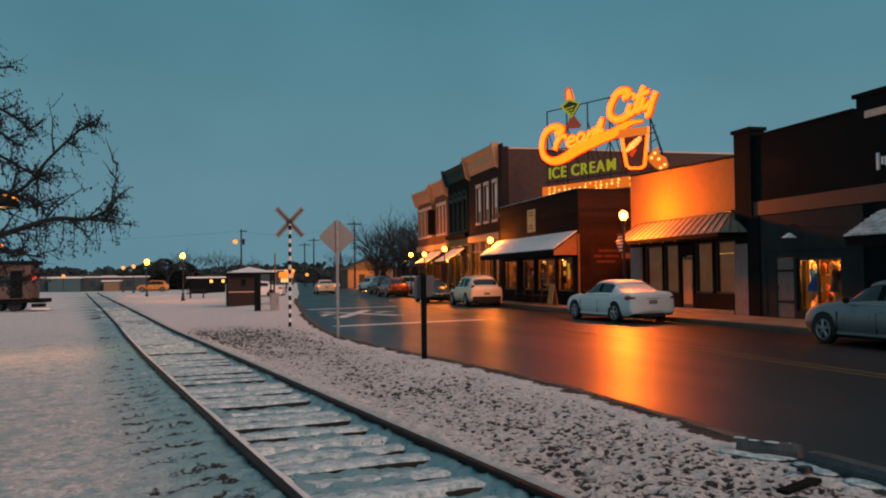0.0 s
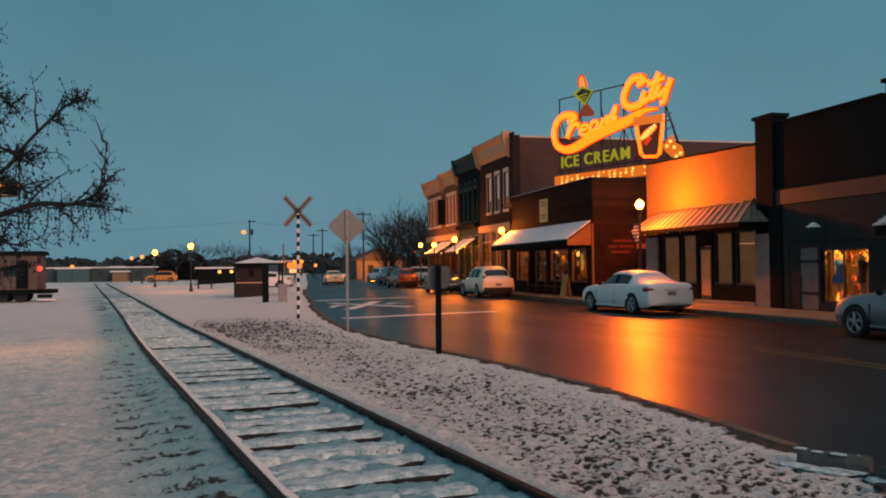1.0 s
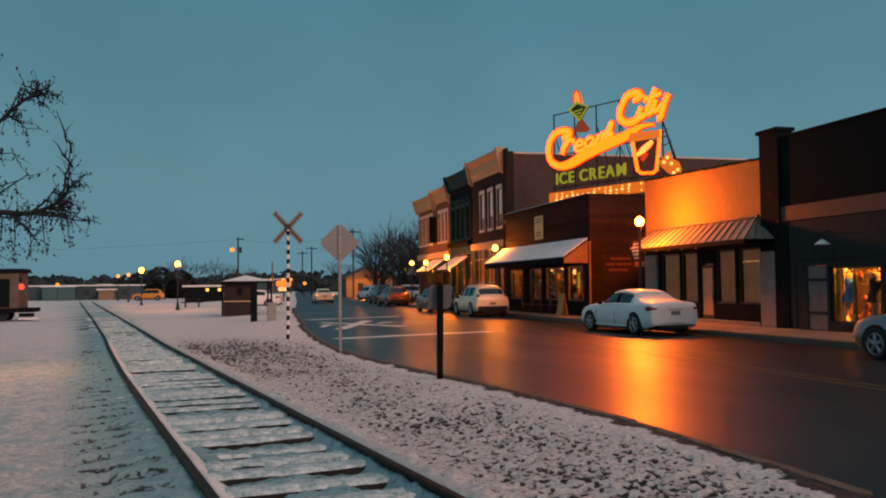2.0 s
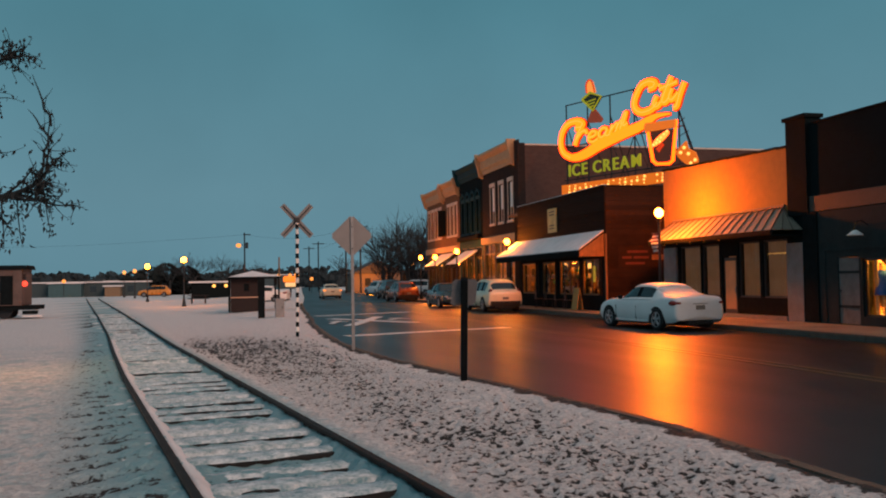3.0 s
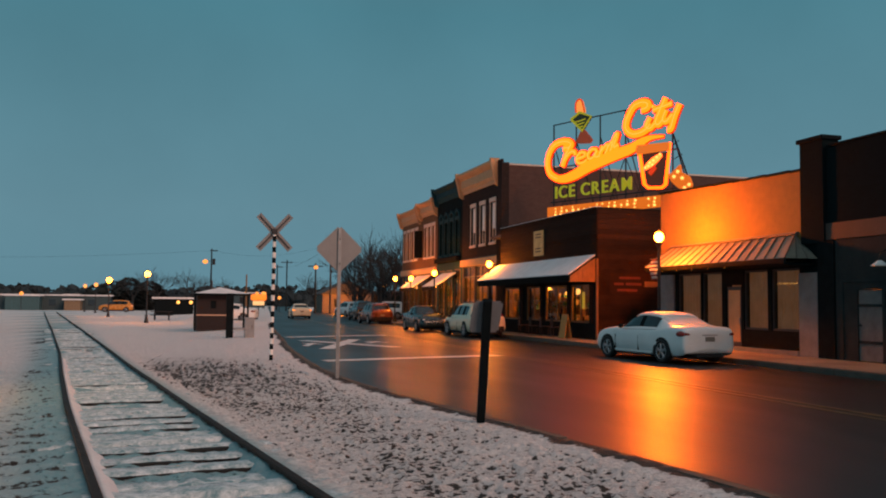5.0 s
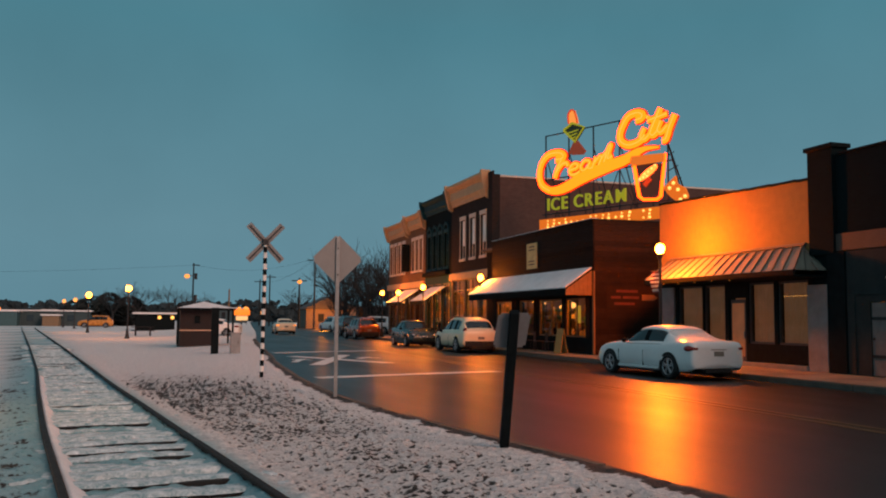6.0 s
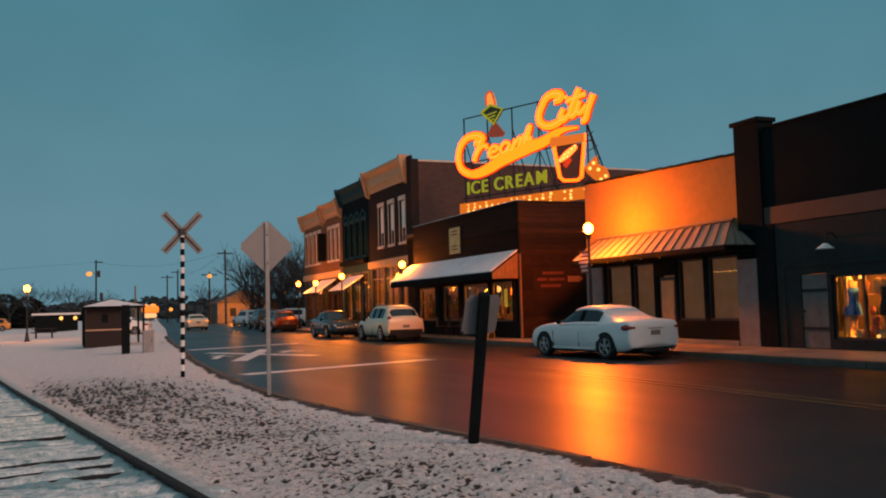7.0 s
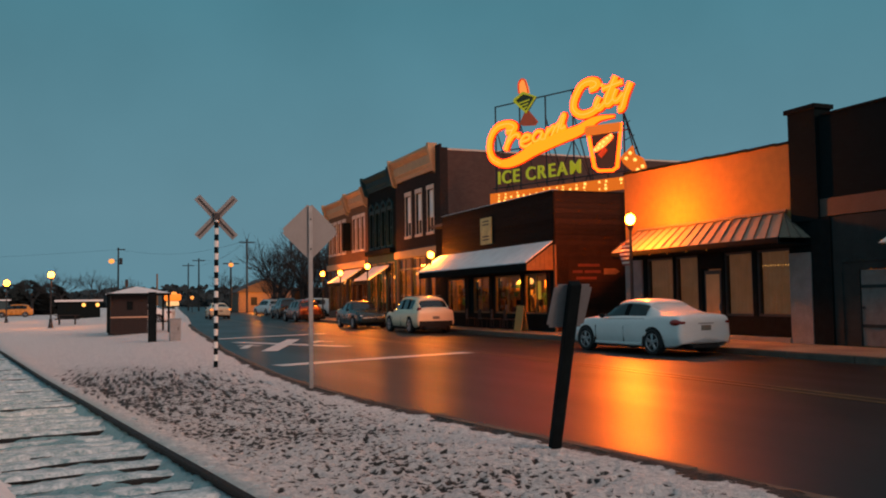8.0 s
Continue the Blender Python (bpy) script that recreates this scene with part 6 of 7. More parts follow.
bm.faces.new(vs[:4])
for i in range(4):
    bm.faces.new((vs[i], vs[(i + 1) % 4], vs[4]))
part("roof", bm, SNOW, k, "hipped roof white with snow")
part("eave", B(-1.0, 1.9, -1.5, 2.2, 1.90, 1.996), BLACK, k)
for a, b in ((-0.93, -1.4), (1.8, -1.4), (-0.93, 2.1), (1.8, 2.1)):
    part("post", B(a - 0.05, a + 0.05, b - 0.05, b + 0.05, 0, 1.9), BLACK, k)
part("vent", tube(bmesh.new(), (-0.1, 0, 2.3), (-0.1, 0, 2.7), 0.08, seg=10), BLACKM, k)
p_ = thing("timber_bollard", 1.86, 43.6, ground_z(1.86, 43.6), "thick black timber post in the snow", "bollard")
part("post", B(-0.15, 0.15, -0.15, 0.15, -0.05, 1.9, bevel=0.02), BLACK, p_)
cab = thing("utility_cabinet", 2.66, 43.2, ground_z(2.66, 43), "grey metal utility cabinet standing in snow", "utility cabinet")
part("body", B(-0.2, 0.2, -0.2, 0.2, -0.03, 0.80, bevel=0.015), GALV, cab)
part("lid", B(-0.22, 0.22, -0.22, 0.22, 0.80, 0.85, bevel=0.01), GALV, cab)
part("handle", B(0.08, 0.11, -0.22, -0.2, 0.4, 0.52), BLACKM, cab)
tb = thing("picnic_table", -2.0, 86.5, ground_z(-2, 86), "brown timber picnic table in the snow", "picnic table")
for i in range(4):
    part("board", B(-0.95, 0.95, -0.4 + i * 0.2, -0.22 + i * 0.2, 0.72, 0.77), RUST, tb)
for s in (-1, 1):
    part("bench", B(-0.95, 0.95, s * 0.75 - 0.13, s * 0.75 + 0.13, 0.42, 0.47), RUST, tb)
    for a in (-0.6, 0.6):
        part("leg", tube(bmesh.new(), (a, s * 0.7, 0), (a, s * 0.2, 0.72), 0.07, seg=6), RUST, tb)
    part("rail", B(s * 0.6 - 0.05, s * 0.6 + 0.03, -0.8, 0.8, 0.36, 0.42), RUST, tb)
ps = thing("pylon_sign", 7.3, 98, -0.1, "lit orange and white sign on a pole", "lit sign")
part("pole", tube(bmesh.new(), (0, 0, 0), (0, 0, 1.6), 0.06, seg=8), BLACKM, ps)
part("panel", B(-0.8, 0.8, -0.1, 0.1, 1.75, 2.4, bevel=0.2), glow_mat("orange_sign_face", (1, 0.25, 0.02), 0.95), ps, "glowing orange sign face")
part("panel", B(-0.6, 0.6, -0.1, 0.1, 1.25, 1.7, bevel=0.1), glow_mat("white_sign_face", (1, 0.6, 0.25), 0.8), ps, "glowing pale sign face")
for x, y, hgt in ((3.5, 140, 9.6), (8.2, 132, 5.6)):
    pp = thing("utility_pole", x, y, -0.2, "dark timber pole with a small lamp" if hgt > 8 else "pale short timber pole standing beyond the kiosk", "utility pole")
    part("pole", tube(bmesh.new(), (0, 0, 0), (0, 0, hgt), 0.14, 0.10, 8), BARK if hgt > 8 else AWNWOOD, pp)
    if hgt > 8:
        part("crossarm", B(-0.2, 0.9, -0.06, 0.06, hgt - 0.35, hgt - 0.2), BARK, pp)
        part("arm", tube(bmesh.new(), (0, 0, hgt - 1.9), (-0.8, 0, hgt - 1.8), 0.04, seg=6), BLACKM, pp)
        part("lamp", ball(bmesh.new(), (-0.9, 0, hgt - 1.95), 0.42, 10, 1, 1, 0.8), FAR_LAMP, pp, "glowing amber lamp")
        part("transformer", tube(bmesh.new(), (0.35, 0, hgt - 2.4), (0.35, 0, hgt - 1.5), 0.22, seg=10), BLACKM, pp)
for x, y, hgt, lamp in ((19.9, 130, 10.2, 0), (18.3, 134, 7.4, 1), (18.0, 170, 9.5, 0), (17.2, 180, 9.0, 0)):
    pp = thing("utility_pole", x, y, -0.1, "timber utility pole with crossarms" if not lamp else "tall pole with a lit amber lamp", "utility pole")
    part("pole", tube(bmesh.new(), (0, 0, 0), (0, 0, hgt), 0.15, 0.11, 8), BANDWOOD if hgt > 10 else BARK, pp)
    part("crossarm", B(-1.1, 1.1, -0.06, 0.06, hgt - 0.5, hgt - 0.35), BARK, pp)
    if lamp:
        part("lamp", ball(bmesh.new(), (0.0, -0.2, hgt - 0.6), 0.35, 10, 1, 1, 0.8), FAR_LAMP, pp, "glowing amber lamp")
wire = bmesh.new()
for (a, b) in (((19.9, 130, 9.9), (18.0, 170, 9.2)), ((19.9, 130, 9.9), (3.5, 140, 9.1)), ((3.5, 140, 9.1), (-60, 150, 8.5)), ((19.3, 130, 9.6), (17.2, 180, 8.6)), ((19.9, 130, 9.6), (32, 100, 9.5))):
    a, b = Vector(a), Vector(b)
    pts = [a.lerp(b, i / 10) - Vector((0, 0, 1.2 * math.sin(math.pi * i / 10))) for i in range(11)]
    for p, q in zip(pts, pts[1:]):
        tube(wire, p, q, 0.010, seg=4)
tagged(part("overhead_wires", wire, BLACK), "thin black wires sagging between poles", "cable", kind="stuff")

# far buildings
def hut(name, x, y, w, d, hgt, m, roofm, label, nwin=0, glow=None):
    b = thing(name, x, y, -0.25, label, "building")
    wins = [(-w / 2 + (i + 0.5) * w / nwin - 0.5, -w / 2 + (i + 0.5) * w / nwin + 0.5) for i in range(nwin)]
    part("wall", B(-w / 2, w / 2, 0, d, 0, hgt), m, b)
    part("roof", B(-w / 2 - 0.3, w / 2 + 0.3, -0.3, d + 0.3, hgt, hgt + 0.22), roofm, b)
    for a, c in wins:
        part("window", B(a, c, -0.05, 0.02, hgt * 0.35, hgt * 0.75), glow or DARKGLASS, b)
    return b


SHEDBLUE = mat("pale_blue_cladding", (0.030, 0.060, 0.070), 0.7)
hut("warehouse", -27, 160, 30, 10, 2.4, SHEDBLUE, SNOW, "long pale blue shed with a snowy roof", 5)
hut("warehouse", -46, 150, 14, 10, 3.6, SHEDBLUE, SNOW, "pale blue gabled shed beside the tracks", 2)
hut("warehouse", -14, 175, 14, 8, 2.6, SHEDBLUE, SNOW, "low blue-grey shed with dark doors", 2)
hut("warehouse", -25, 157, 5, 3, 2.3, mat("teal_cladding", (0.045, 0.11, 0.125), 0.7), SNOW, "small teal shed before the long one", 0)
# the amber light on this hut is put into its board colour
hut("warehouse", -17.5, 156, 2.4, 3, 1.7, mat("amber_lit_boards", (0.22, 0.15, 0.09), 0.8), SNOW, "small hut beside the blue shed, amber light in its colour", 0)
hut("depot_shed", -1.4, 118, 4.6, 5, 2.0, BLACK, SNOW, "dark low shed with two lit lamps", 0)
for x in (-0.9, 0.6):
    lm = thing("shed_lamp", x, 117.9, 1.35, "small glowing white lamp on the shed wall", "wall lamp")
    part("globe", ball(bmesh.new(), (0, 0, 0), 0.22, 8), WARM_BULB, lm)
house = thing("gabled_house", 24, 138, -0.1, "pale gabled house lit amber along the road", "house")
part("wall", B(-4, 4, 0, 9, 0, 3.0), mat("tan_siding", (0.13, 0.10, 0.075), 0.8), house)
bm = bmesh.new()
prism(bm, [(-4.4, 2.9), (4.4, 2.9), (0, 5.0)], "y", -0.3, 9.3)
part("roof", bm, ROOF, house)
for a in (-2.2, 1.4):
    part("window", B(a, a + 0.9, -0.05, 0.02, 1.0, 2.2), DARKGLASS, house)
# added lamp without a fitting, to light the house front amber
bulb(22.0, 134.5, 2.2, 1500)
hut("garage", 30, 118, 10, 6, 3.2, BLACK, ROOF, "dark low building behind bare trees", 0)
hut("far_shop", 12, 240, 16, 10, 4.0, SHEDBLUE, SNOW, "far low shop across the road", 4)
rnd = random.Random(21)
spots = [(7.2 + 9, 200, 3.4), (10.5, 170, 3.0), (13.2, 178, 3.1), (15.5, 188, 3.2), (-24, 150, 2.4), (-39, 190, 4.6), (21.5, 101, 3.4), (26, 108, 3.6), (14.7, 150, 2.2), (-9, 190, 3.4), (11, 146, 1.2), (-48, 210, 5.2)]
for x, y, z in spots:
    f = thing("far_lamp", x, y, 0, "small glowing amber lamp far down the road", "street lamp", "far amber lamps")
    part("pole", tube(bmesh.new(), (0, 0, -0.2), (0, 0, z), 0.05, seg=6), BLACKM, f)
    part("lamp", ball(bmesh.new(), (0, 0, z), 0.30 * y / 150, 10), FAR_LAMP, f)

# the old rail car on the far track
rc = thing("rail_car", -14.8, 56.5, ground_z(-14, 55), "weathered grey-brown rail car with a red marker lamp", "rail car")
WEATHER = mat("weathered_car_boards", (0.12, 0.085, 0.075), 0.85, 0, 0.35, 1.5, 20, 0.3)
part("body", B(-4.2, 4.2, -1.3, 1.3, 0.75, 2.75, bevel=0.03), WEATHER, rc)
for i in range(18):
    part("board", B(-4.2 + i * 0.467, -4.2 + i * 0.467 + 0.455, -1.33, -1.303, 0.75, 2.70), WEATHER, rc)
bm = bmesh.new()
prism(bm, [(-1.45, 2.75), (1.45, 2.75), (0.9, 2.98), (-0.9, 2.98)], "x", -4.4, 4.4)
part("roof", bm, BLACK, rc)
for a in (-2.6, 0.6, 2.4):
    part("window", B(a, a + 0.7, -1.36, -1.331, 1.5, 2.1), DARKGLASS, rc)
part("door", B(3.1, 3.75, -1.36, -1.331, 0.8, 2.4), BLACK, rc)
part("frame", B(-4.6, 4.9, -1.2, 1.2, 0.5, 0.74), BLACK, rc)
part("step", B(4.2, 4.9, -1.2, -0.6, 0.25, 0.45), BLACK, rc)
part("step", B(4.2, 5.2, -1.3, -0.6, 0.10, 0.2), SNOW, rc)
for a in (-3.2, -2.2, 2.2, 3.2):
    for b in (-0.75, 0.75):
        w = tube(bmesh.new(), (a, b - 0.06, 0.4), (a, b + 0.06, 0.4), 0.4, seg=18)
        part("wheel", w, BLACKM, rc)
part("marker_lamp", ball(bmesh.new(), (4.3, -1.1, 1.95), 0.16, 10), glow_mat("red_marker", (1, 0.06, 0.03), 2.0), rc, "glowing red marker lamp")
part("marker_bracket", B(4.2, 4.35, -1.2, -1.0, 2.2, 2.5), RUST, rc)

# ---- broken kerb stops and scraps by the road ----
def kerb_stop(x, y, L, rz, tip, label):
    s = thing("kerb_stop", x, y, 0.0, label, "concrete kerb stop", "broken kerb stops", rz=rz)
    bm = bmesh.new()
    n = 10
    prev = None
    for i in range(n + 1):
        t = -L / 2 + L * i / n
        j = [0.008 * noise.noise(Vector((t * 9, q * 3.1, x * 7))) for q in range(7)]
        end = 0.9 if i in (0, n) else 1
        ring = [bm.verts.new((px * end + j[q], t + j[q], pz * end)) for q, (px, pz) in enumerate(((-0.09, -0.03), (-0.085, 0.06), (-0.06, 0.105), (0.0, 0.12), (0.06, 0.105), (0.085, 0.06), (0.09, -0.03)))]
        if prev:
            for q in range(7):
                bm.faces.new((prev[q], prev[(q + 1) % 7], ring[(q + 1) % 7], ring[q]))
        else:
            bm.faces.new(ring)
        prev = ring
    bm.faces.new(prev[::-1])
    part("block", bm, CONC, s)
    # snow caught along the top and the foot
    for side, z0, w in ((-0.02, 0.114, 0.03), (-0.12, 0.005, 0.075))[tip:]:
        bm = bmesh.new()
        for i in range(7):
            t = -L * 0.42 + L * 0.84 * i / 6
            ball(bm, (side + 0.03 * math.sin(i * 2.3), t + 0.03 * math.cos(i * 3.1), z0), w * (0.7 + 0.5 * math.sin(i * 1.7 + x)), 8, 1.2, 1.9, 0.22)
        part("snow", bm, SHADE_SNOW, s, "thin snow", smooth=True)
    return s


kerb_stop(4.46, 6.42, 0.50, 38, 0, "short broken concrete block dusted with snow")
kerb_stop(4.60, 5.45, 1.10, 4, 1, "dark broken length of concrete kerb stop")
cap = thing("pipe_cap", 4.28, 5.72, 0.02, "dark round pipe cap lying in the snow", "pipe cap")
part("ring", tube(bmesh.new(), (0, 0, 0), (0, 0, 0.035), 0.06, 0.055, 16), BLACKM, cap)
st = thing("timber_scrap", 3.98, 5.38, 0.015, "dark scrap of timber half buried in snow", "timber scrap", rz=-62)
part("board", B(-0.045, 0.045, -0.26, 0.26, -0.02, 0.012, bevel=0.005), BLACK, st)


# hooded lamp beyond the tree
hl = thing("hooded_lamp", -4.62, 20.3, ground_z(-4.4, 20), "dark bell-hooded lamp edged with amber lights", "lamp post")
part("pole", tube(bmesh.new(), (0, 0, 0), (0, 0, 3.2), 0.05, 0.04, 10), BLACKM, hl)
bm = bmesh.new()
for z0, z1, r0, r1 in ((3.15, 3.25, 0.50, 0.50), (3.25, 3.42, 0.50, 0.40), (3.42, 3.52, 0.40, 0.18), (3.52, 3.6, 0.18, 0.04)):
    tube(bm, (0, 0, z0), (0, 0, z1), r0, r1, 20)
part("hood", bm, BLACK, hl, "black bell-shaped hood")
for i in range(14):
    t = 2 * math.pi * i / 14
    part("edge_light", ball(bmesh.new(), (0.47 * math.cos(t), 0.47 * math.sin(t), 3.36 + 0.03 * (i % 2)), 0.06, 8), FAR_LAMP, hl)
bulb(-4.62, 20.1, 3.0, 190, (1.0, 0.42, 0.14), 0.1)
part("lower_lamp", ball(bmesh.new(), (0.12, -0.1, 2.32), 0.08, 10), FAR_LAMP, hl, "small glowing amber lamp")
bn = thing("litter_bin", 15.7, 64.9, 0.058, "black round litter bin on the pavement", "litter bin")
part("body", tube(bmesh.new(), (0, 0, 0), (0, 0, 0.85), 0.27, 0.3, 16), BLACKM, bn)
part("rim", tube(bmesh.new(), (0, 0, 0.85), (0, 0, 0.92), 0.33, 0.31, 16), BLACKM, bn)


# ---- trees ----
def limb(bm, pts, r0, r1, seg=6):
    prev = None
    n = len(pts)
    for i, p in enumerate(pts):
        t = (pts[min(i + 1, n - 1)] - pts[max(i - 1, 0)]).normalized()
        a = t.orthogonal().normalized()
        b = t.cross(a)
        r = r0 + (r1 - r0) * i / (n - 1)
        ring = [bm.verts.new(p + (a * math.cos(2 * math.pi * k / seg) + b * math.sin(2 * math.pi * k / seg)) * r) for k in range(seg)]
        if prev:
            off = min(range(seg), key=lambda o: sum((ring[(k + o) % seg].co - prev[k].co).length for k in range(seg)))
            for k in range(seg):
                bm.faces.new((prev[k], prev[(k + 1) % seg], ring[(k + 1 + off) % seg], ring[(k + off) % seg]))
            ring = [ring[(k + off) % seg] for k in range(seg)]
        prev = ring


def wander(rnd, a, d, L, n, bend, up=0.0):
    pts, p, d = [a.copy()], a.copy(), d.normalized()
    for i in range(n):
        d = (d + Vector((rnd.uniform(-1, 1), rnd.uniform(-1, 1), rnd.uniform(-1, 1) + up)) * bend).normalized()
        p = p + d * L / n
        pts.append(p.copy())
    return pts


def crab_tree():
    rnd = random.Random(17)
    tr = thing("crab_apple_tree", -4.3, 9.6, -0.02, "spreading bare tree with shrivelled leaves and spurs", "tree")
    tb_, br, tw, lf = bmesh.new(), bmesh.new(), bmesh.new(), bmesh.new()
    limb(tb_, [Vector((0, 0, -0.1)), Vector((0.03, 0, 0.5)), Vector((0.1, 0.02, 1.1)), Vector((0.14, 0.0, 1.6))], 0.17, 0.12, 10)
    root = Vector((0.14, 0, 1.55))
    mains = [
        [root, Vector((0.9, -0.1, 1.75)), Vector((1.7, -0.3, 1.78)), Vector((2.25, -0.45, 1.98)), Vector((2.75, -0.55, 2.14)), Vector((3.05, -0.6, 2.14)), Vector((3.24, -0.6, 2.22)), Vector((3.33, -0.6, 2.32))],
        [root, Vector((0.8, -0.1, 2.3)), Vector((1.7, -0.3, 2.55)), Vector((2.15, -0.4, 2.46)), Vector((2.45, -0.5, 2.36)), Vector((2.75, -0.55, 2.22))],
        [root, Vector((0.6, -0.2, 2.6)), Vector((1.3, -0.4, 3.2)), Vector((1.95, -0.5, 3.25)), Vector((2.25, -0.5, 3.0)), Vector((2.45, -0.5, 2.85))],
        [root, Vector((0.4, -0.2, 2.8)), Vector((1.0, -0.4, 3.6)), Vector((1.8, -0.5, 3.55)), Vector((2.4, -0.5, 3.62))],
        [root, Vector((-0.5, 0.5, 2.4)), Vector((-1.2, 1.2, 3.1)), Vector((-1.6, 1.4, 3.9))],
        [root, Vector((0.8, 0.2, 1.65)), Vector((1.7, -0.1, 1.5)), Vector((2.3, -0.3, 1.55)), Vector((2.6, -0.4, 1.62))],
        [root, Vector((-0.6, -0.7, 2.2)), Vector((-1.3, -1.4, 2.8))],
        [root, Vector((0.8, -0.2, 2.5)), Vector((1.6, -0.4, 2.85)), Vector((2.15, -0.5, 2.8)), Vector((2.5, -0.5, 2.62)), Vector((2.7, -0.5, 2.5))],
        [root, Vector((0.7, -0.2, 2.8)), Vector((1.5, -0.4, 3.35)), Vector((2.05, -0.5, 3.3)), Vector((2.42, -0.5, 3.12)), Vector((2.55, -0.5, 3.0))],
        [root, Vector((1.0, -0.2, 2.1)), Vector((1.9, -0.4, 2.2)), Vector((2.45, -0.5, 2.42)), Vector((2.7, -0.5, 2.72)), Vector((2.98, -0.55, 3.0)), Vector((3.1, -0.55, 3.06))],
        [root, Vector((0.9, -0.2, 1.7)), Vector((1.8, -0.4, 1.95)), Vector((2.3, -0.5, 1.85)), Vector((2.62, -0.5, 1.78))],
        [root, Vector((0.6, -0.3, 3.0)), Vector((1.4, -0.4, 3.75)), Vector((2.0, -0.5, 3.85)), Vector((2.25, -0.5, 3.7))],
    ]
    for mi, m in enumerate(mains):
        pts = smooth_line(m, 5)
        limb(br, pts, 0.046 if mi < 3 else 0.030, 0.008, 7)
        for i in range(4, len(pts) - 1):
            if rnd.random() > 0.95:
                continue
            d = (pts[i + 1] - pts[i]).normalized()
            side = Vector((rnd.uniform(-0.6, 0.6), rnd.uniform(-1, 1), rnd.uniform(-1, 1)))
            L = rnd.uniform(0.15, 0.55) * (1.0 if i < len(pts) - 8 else 0.4)
            t = wander(rnd, pts[i], d * 0.6 + side * 0.8, L, 5, 0.22, 0.05)
            limb(tw, t, 0.011, 0.003, 5)
            for q in t[1:]:
                for _ in range(rnd.choice((1, 2, 2, 3))):
                    t2 = wander(rnd, q, Vector((rnd.uniform(-0.4, 1), rnd.uniform(-1, 1), rnd.uniform(-1, 0.8))), rnd.uniform(0.05, 0.2), 3, 0.3)
                    limb(tw, t2, 0.004, 0.0015, 4)
                    for e in t2[1:]:
                        if rnd.random() < 0.9:
                            leafs(rnd, lf, e)
                if rnd.random() < 0.7:
                    leafs(rnd, lf, q)
    # the long upright shoots
    for a, b in ((Vector((3.28, -0.6, 2.28)), Vector((3.36, -0.6, 2.72))), (Vector((3.35, -0.6, 2.62)), Vector((3.24, -0.6, 2.95))), (Vector((3.36, -0.6, 2.5)), Vector((3.2, -0.6, 2.72))), (Vector((2.6, -0.5, 2.2)), Vector((2.62, -0.5, 2.7))), (Vector((2.5, -0.5, 2.25)), Vector((3.0, -0.5, 2.42)))):
        pts = [a.lerp(b, i / 6) + Vector((rnd.uniform(-1, 1), 0, rnd.uniform(-1, 1))) * 0.012 for i in range(7)]
        limb(tw, pts, 0.011, 0.002, 5)
        for q in pts[1:4]:
            for _ in range(2):
                leafs(rnd, lf, q)
            limb(tw, wander(rnd, q, Vector((rnd.uniform(-1, 1), rnd.uniform(-1, 1), 0.6)), 0.12, 3, 0.2), 0.004, 0.001, 4)
    # drooping sprays with leaves
    for a in (Vector((2.35, -0.5, 1.95)), Vector((2.5, -0.5, 2.0)), Vector((2.6, -0.5, 2.05)), Vector((2.7, -0.55, 2.1)), Vector((3.05, -0.6, 2.12)), Vector((2.2, -0.5, 1.9)), Vector((2.95, -0.6, 2.1)), Vector((3.15, -0.6, 2.15)), Vector((2.85, -0.55, 2.1)), Vector((3.3, -0.6, 2.22))):
        pts = wander(rnd, a, Vector((0.05, 0, -1)), 0.32, 6, 0.12)
        limb(tw, pts, 0.006, 0.002, 5)
        for q in pts[1:]:
            for _ in range(7):
                leafs(rnd, lf, q + Vector((rnd.uniform(-0.04, 0.04), rnd.uniform(-0.04, 0.04), 0)))
    part("trunk", tb_, BARK, tr)
    part("limb_frame", br, BARK, tr)
    tagged(part("fine_twig_growth", tw, BARK, tr), kind="stuff")
    tagged(part("leaves", lf, LEAF, tr), kind="stuff")


def leafs(rnd, bm, p):
    s = rnd.uniform(0.010, 0.024)
    m = Euler((rnd.uniform(0, 6), rnd.uniform(0, 6), rnd.uniform(0, 6))).to_matrix()
    v = [bm.verts.new(p + m @ Vector(q) * s) for q in ((0, 0, 0), (0.8, 0.45, 0.2), (2.0, 0, -0.1), (0.8, -0.5, 0.25))]
    bm.faces.new((v[0], v[1], v[2]))
    bm.faces.new((v[0], v[2], v[3]))


crab_tree()


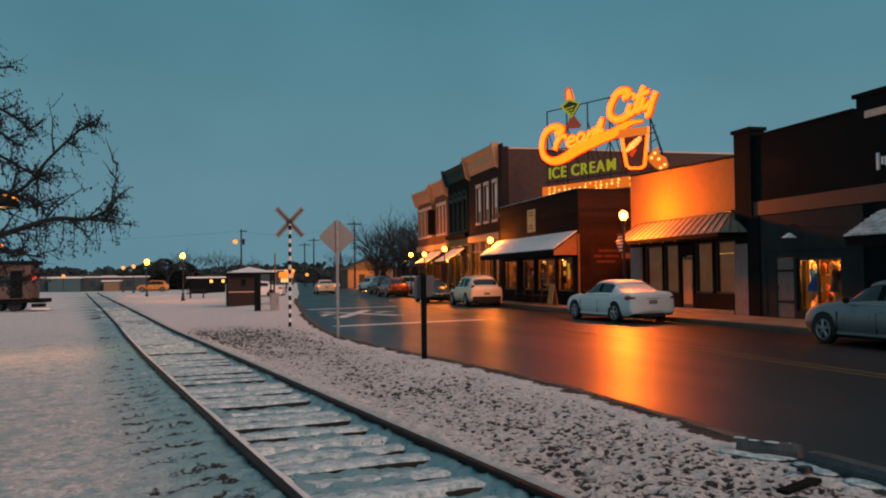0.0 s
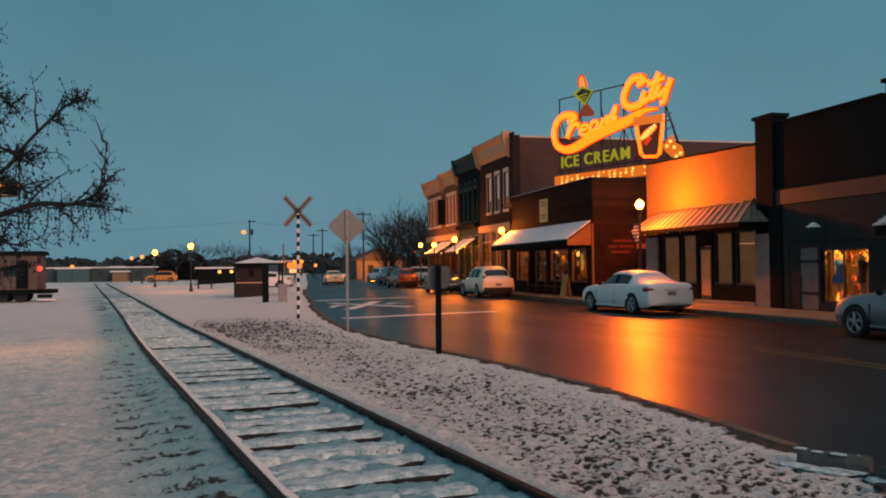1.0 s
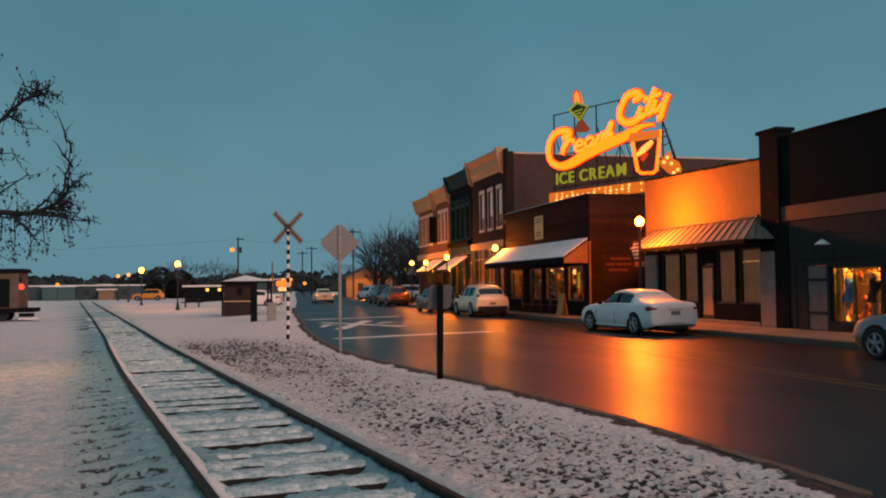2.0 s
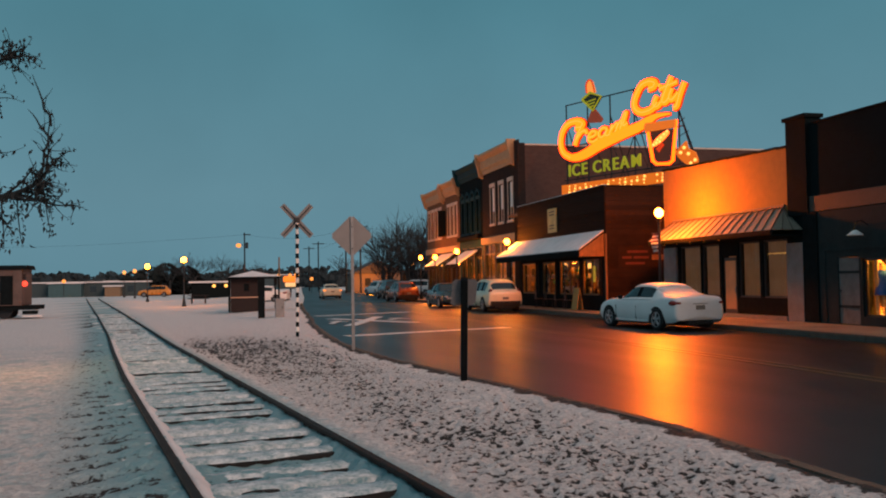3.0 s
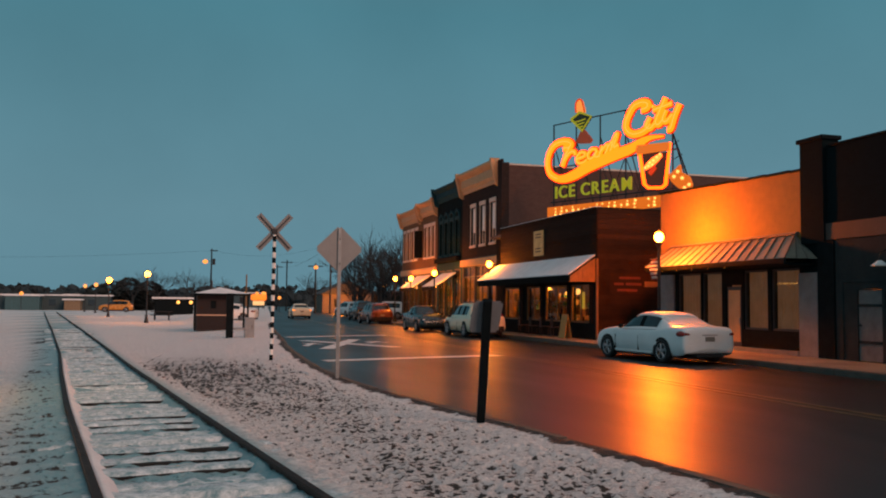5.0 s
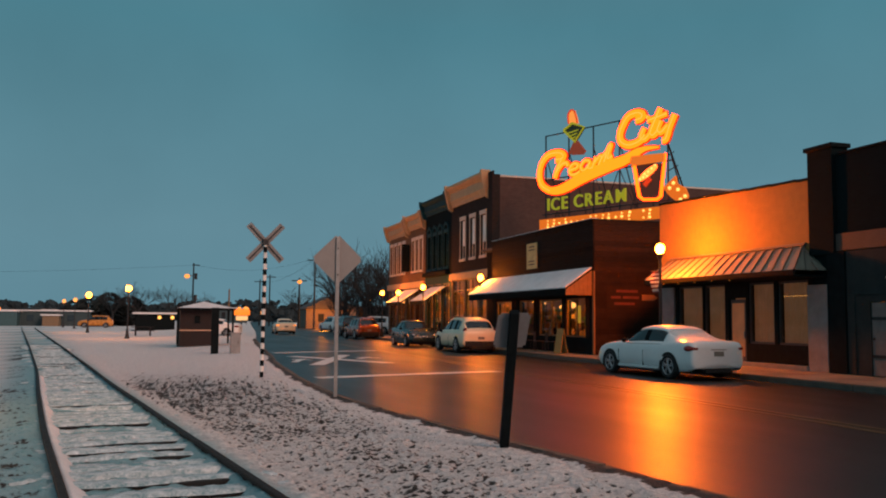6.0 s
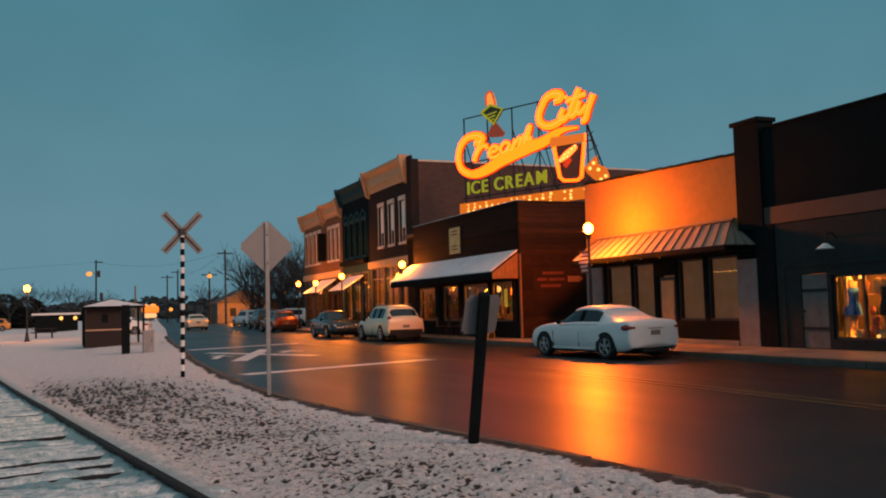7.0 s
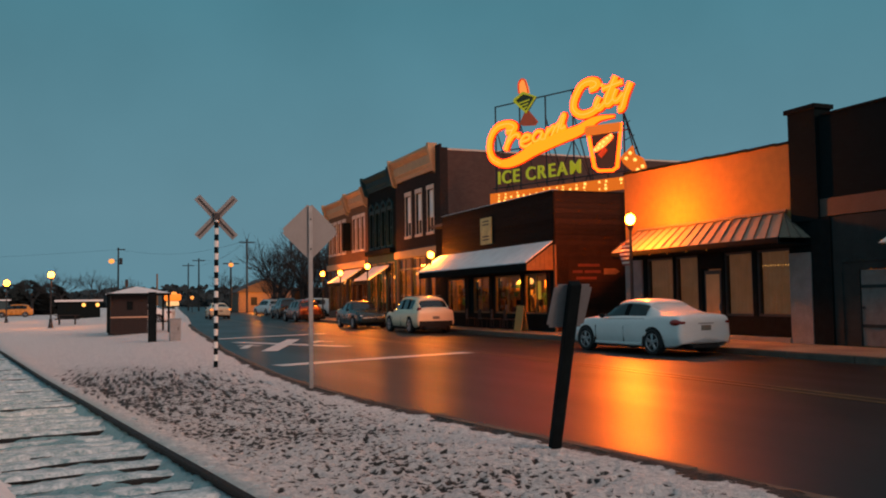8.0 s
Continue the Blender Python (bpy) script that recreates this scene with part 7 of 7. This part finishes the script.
def bare_tree(x, y, hgt, seed, label="bare winter tree with fine dark twigs"):
    rnd = random.Random(seed)
    tr = thing("bare_tree", x, y, -0.15, label, "tree", "bare winter trees")
    tb_, cr = bmesh.new(), bmesh.new()
    limb(tb_, [Vector((0, 0, -0.1)), Vector((0.05, 0, hgt * 0.18)), Vector((0, 0.05, hgt * 0.36))], hgt * 0.035, hgt * 0.022, 8)

    def grow(p, d, L, r, depth):
        pts = wander(rnd, p, d, L, 4, 0.16, 0.06)
        limb(cr, pts, r, r * 0.5, 4 if depth < 3 else 3)
        if depth >= 4:
            return
        for k in range(4):
            q = pts[rnd.choice((2, 3, 4))]
            grow(q, (d.normalized() * 0.8 + Vector((rnd.uniform(-1, 1), rnd.uniform(-1, 1), rnd.uniform(-0.4, 0.9))) * 0.75), L * rnd.uniform(0.55, 0.8), r * 0.55, depth + 1)
    for k in range(5):
        t = k * 2 * math.pi / 5 + rnd.uniform(-0.4, 0.4)
        grow(Vector((0, 0, hgt * rnd.uniform(0.24, 0.36))), Vector((math.cos(t), math.sin(t), 1.1)), hgt * 0.30, hgt * 0.011, 1)
    part("trunk", tb_, TWIG, tr)
    part("crown", cr, TWIG, tr)
    return tr


t1 = bare_tree(20.0, 92, 6.2, 31)
t2 = bare_tree(-4.2, 150, 8.0, 33)
for tx_, ty_, th_, sd_ in ((21.8, 86, 5.2, 41), (24.0, 97, 6.6, 43), (18.6, 99, 5.4, 47), (22.6, 104, 7.0, 49)):
    bare_tree(tx_, ty_, th_, sd_)
for x, y, s, rz, t in ((18.6, 100, 1.0, 70, t1), (22.5, 97, 1.35, 140, t1), (21.0, 88, 1.3, 10, t1), (20.2, 98, 1.55, 45, t1), (22.0, 104, 1.7, 160, t1), (18.9, 106, 1.5, 330, t1), (24.0, 99, 1.6, 280, t1), (20.8, 112, 1.6, 210, t1), (24.5, 92, 1.45, 190, t1), (20.6, 95, 1.2, 260, t1), (25, 103, 1.1, 220, t1), (19.5, 110, 0.9, 300, t1), (27.5, 108, 1.3, 20, t1), (23, 115, 1.2, 100, t1), (1.0, 160, 1.0, 80, t2), (5.0, 152, 0.8, 170, t2), (-8.5, 158, 0.9, 250, t2), (22, 160, 1.0, 30, t2), (28, 150, 1.1, 110, t2)):
    copy_thing(t, pose(x, y, -0.15, 0, 0, rz) @ Matrix.Scale(s, 4))
rnd = random.Random(77)


def fir(x, y, hgt, wid):
    tr = thing("evergreen_tree", x, y, -0.2, "dark rounded evergreen against the dusk sky", "tree", "dark evergreens")
    bm = bmesh.new()
    for i in range(420):
        s = rnd.random()
        r = wid * math.sqrt(max(0.0, 1 - s ** 2.2)) * rnd.uniform(0.45, 1.0)
        t = rnd.uniform(0, 6.283)
        c = Vector((r * math.cos(t), r * math.sin(t), hgt * (0.06 + 0.94 * s)))
        L = 0.5 * wid * (1 - 0.6 * s)
        d = Vector((math.cos(t), math.sin(t), -0.25)) * L
        n = Vector((-math.sin(t), math.cos(t), 0)) * L * 0.4
        bm.faces.new([bm.verts.new(v) for v in (c - n, c + n, c + d)])
        bm.faces.new([bm.verts.new(v) for v in (c - n * 0.6 + Vector((0, 0, L * 0.4)), c + n * 0.6 - Vector((0, 0, L * 0.2)), c + d * 0.9)])
    part("crown", bm, EVERGREEN, tr)
    part("trunk", tube(bmesh.new(), (0, 0, 0), (0, 0, hgt * 0.8), wid * 0.08, 0.03, 6), BARK, tr)


for x, y, hgt, wid in ((-9.5, 165, 5.6, 3.2), (-12.5, 168, 5.0, 3.4), (-6.5, 172, 5.2, 3.2), (-15.5, 172, 4.4, 3.0)):
    fir(x, y, hgt, wid)

# far wood along the horizon
fw = bmesh.new()
rnd = random.Random(9)
for i in range(9000):
    x = rnd.uniform(-330, 260)
    y = 330 + rnd.uniform(0, 60)
    h = 6.6 + 2.6 * noise.noise(Vector((x * 0.02, 0, 0))) + 1.8 * noise.noise(Vector((x * 0.09, 3, 0)))
    z = h * rnd.uniform(0.0, 1.0)
    w = rnd.uniform(0.7, 1.9) * (1.7 if z < h * 0.6 else 1.0)
    c = Vector((x, y, z - 0.5))
    k = rnd.randint(5, 7)
    vs = [fw.verts.new(c + Vector((w * math.cos(6.283 * q / k) * rnd.uniform(0.5, 1), rnd.uniform(-1, 1), w * 0.8 * math.sin(6.283 * q / k) * rnd.uniform(0.4, 1)))) for q in range(k)]
    fw.faces.new(vs)
tagged(part("far_wood", fw, HAZED_WOOD), "dark wood along the horizon", "woods", kind="stuff")
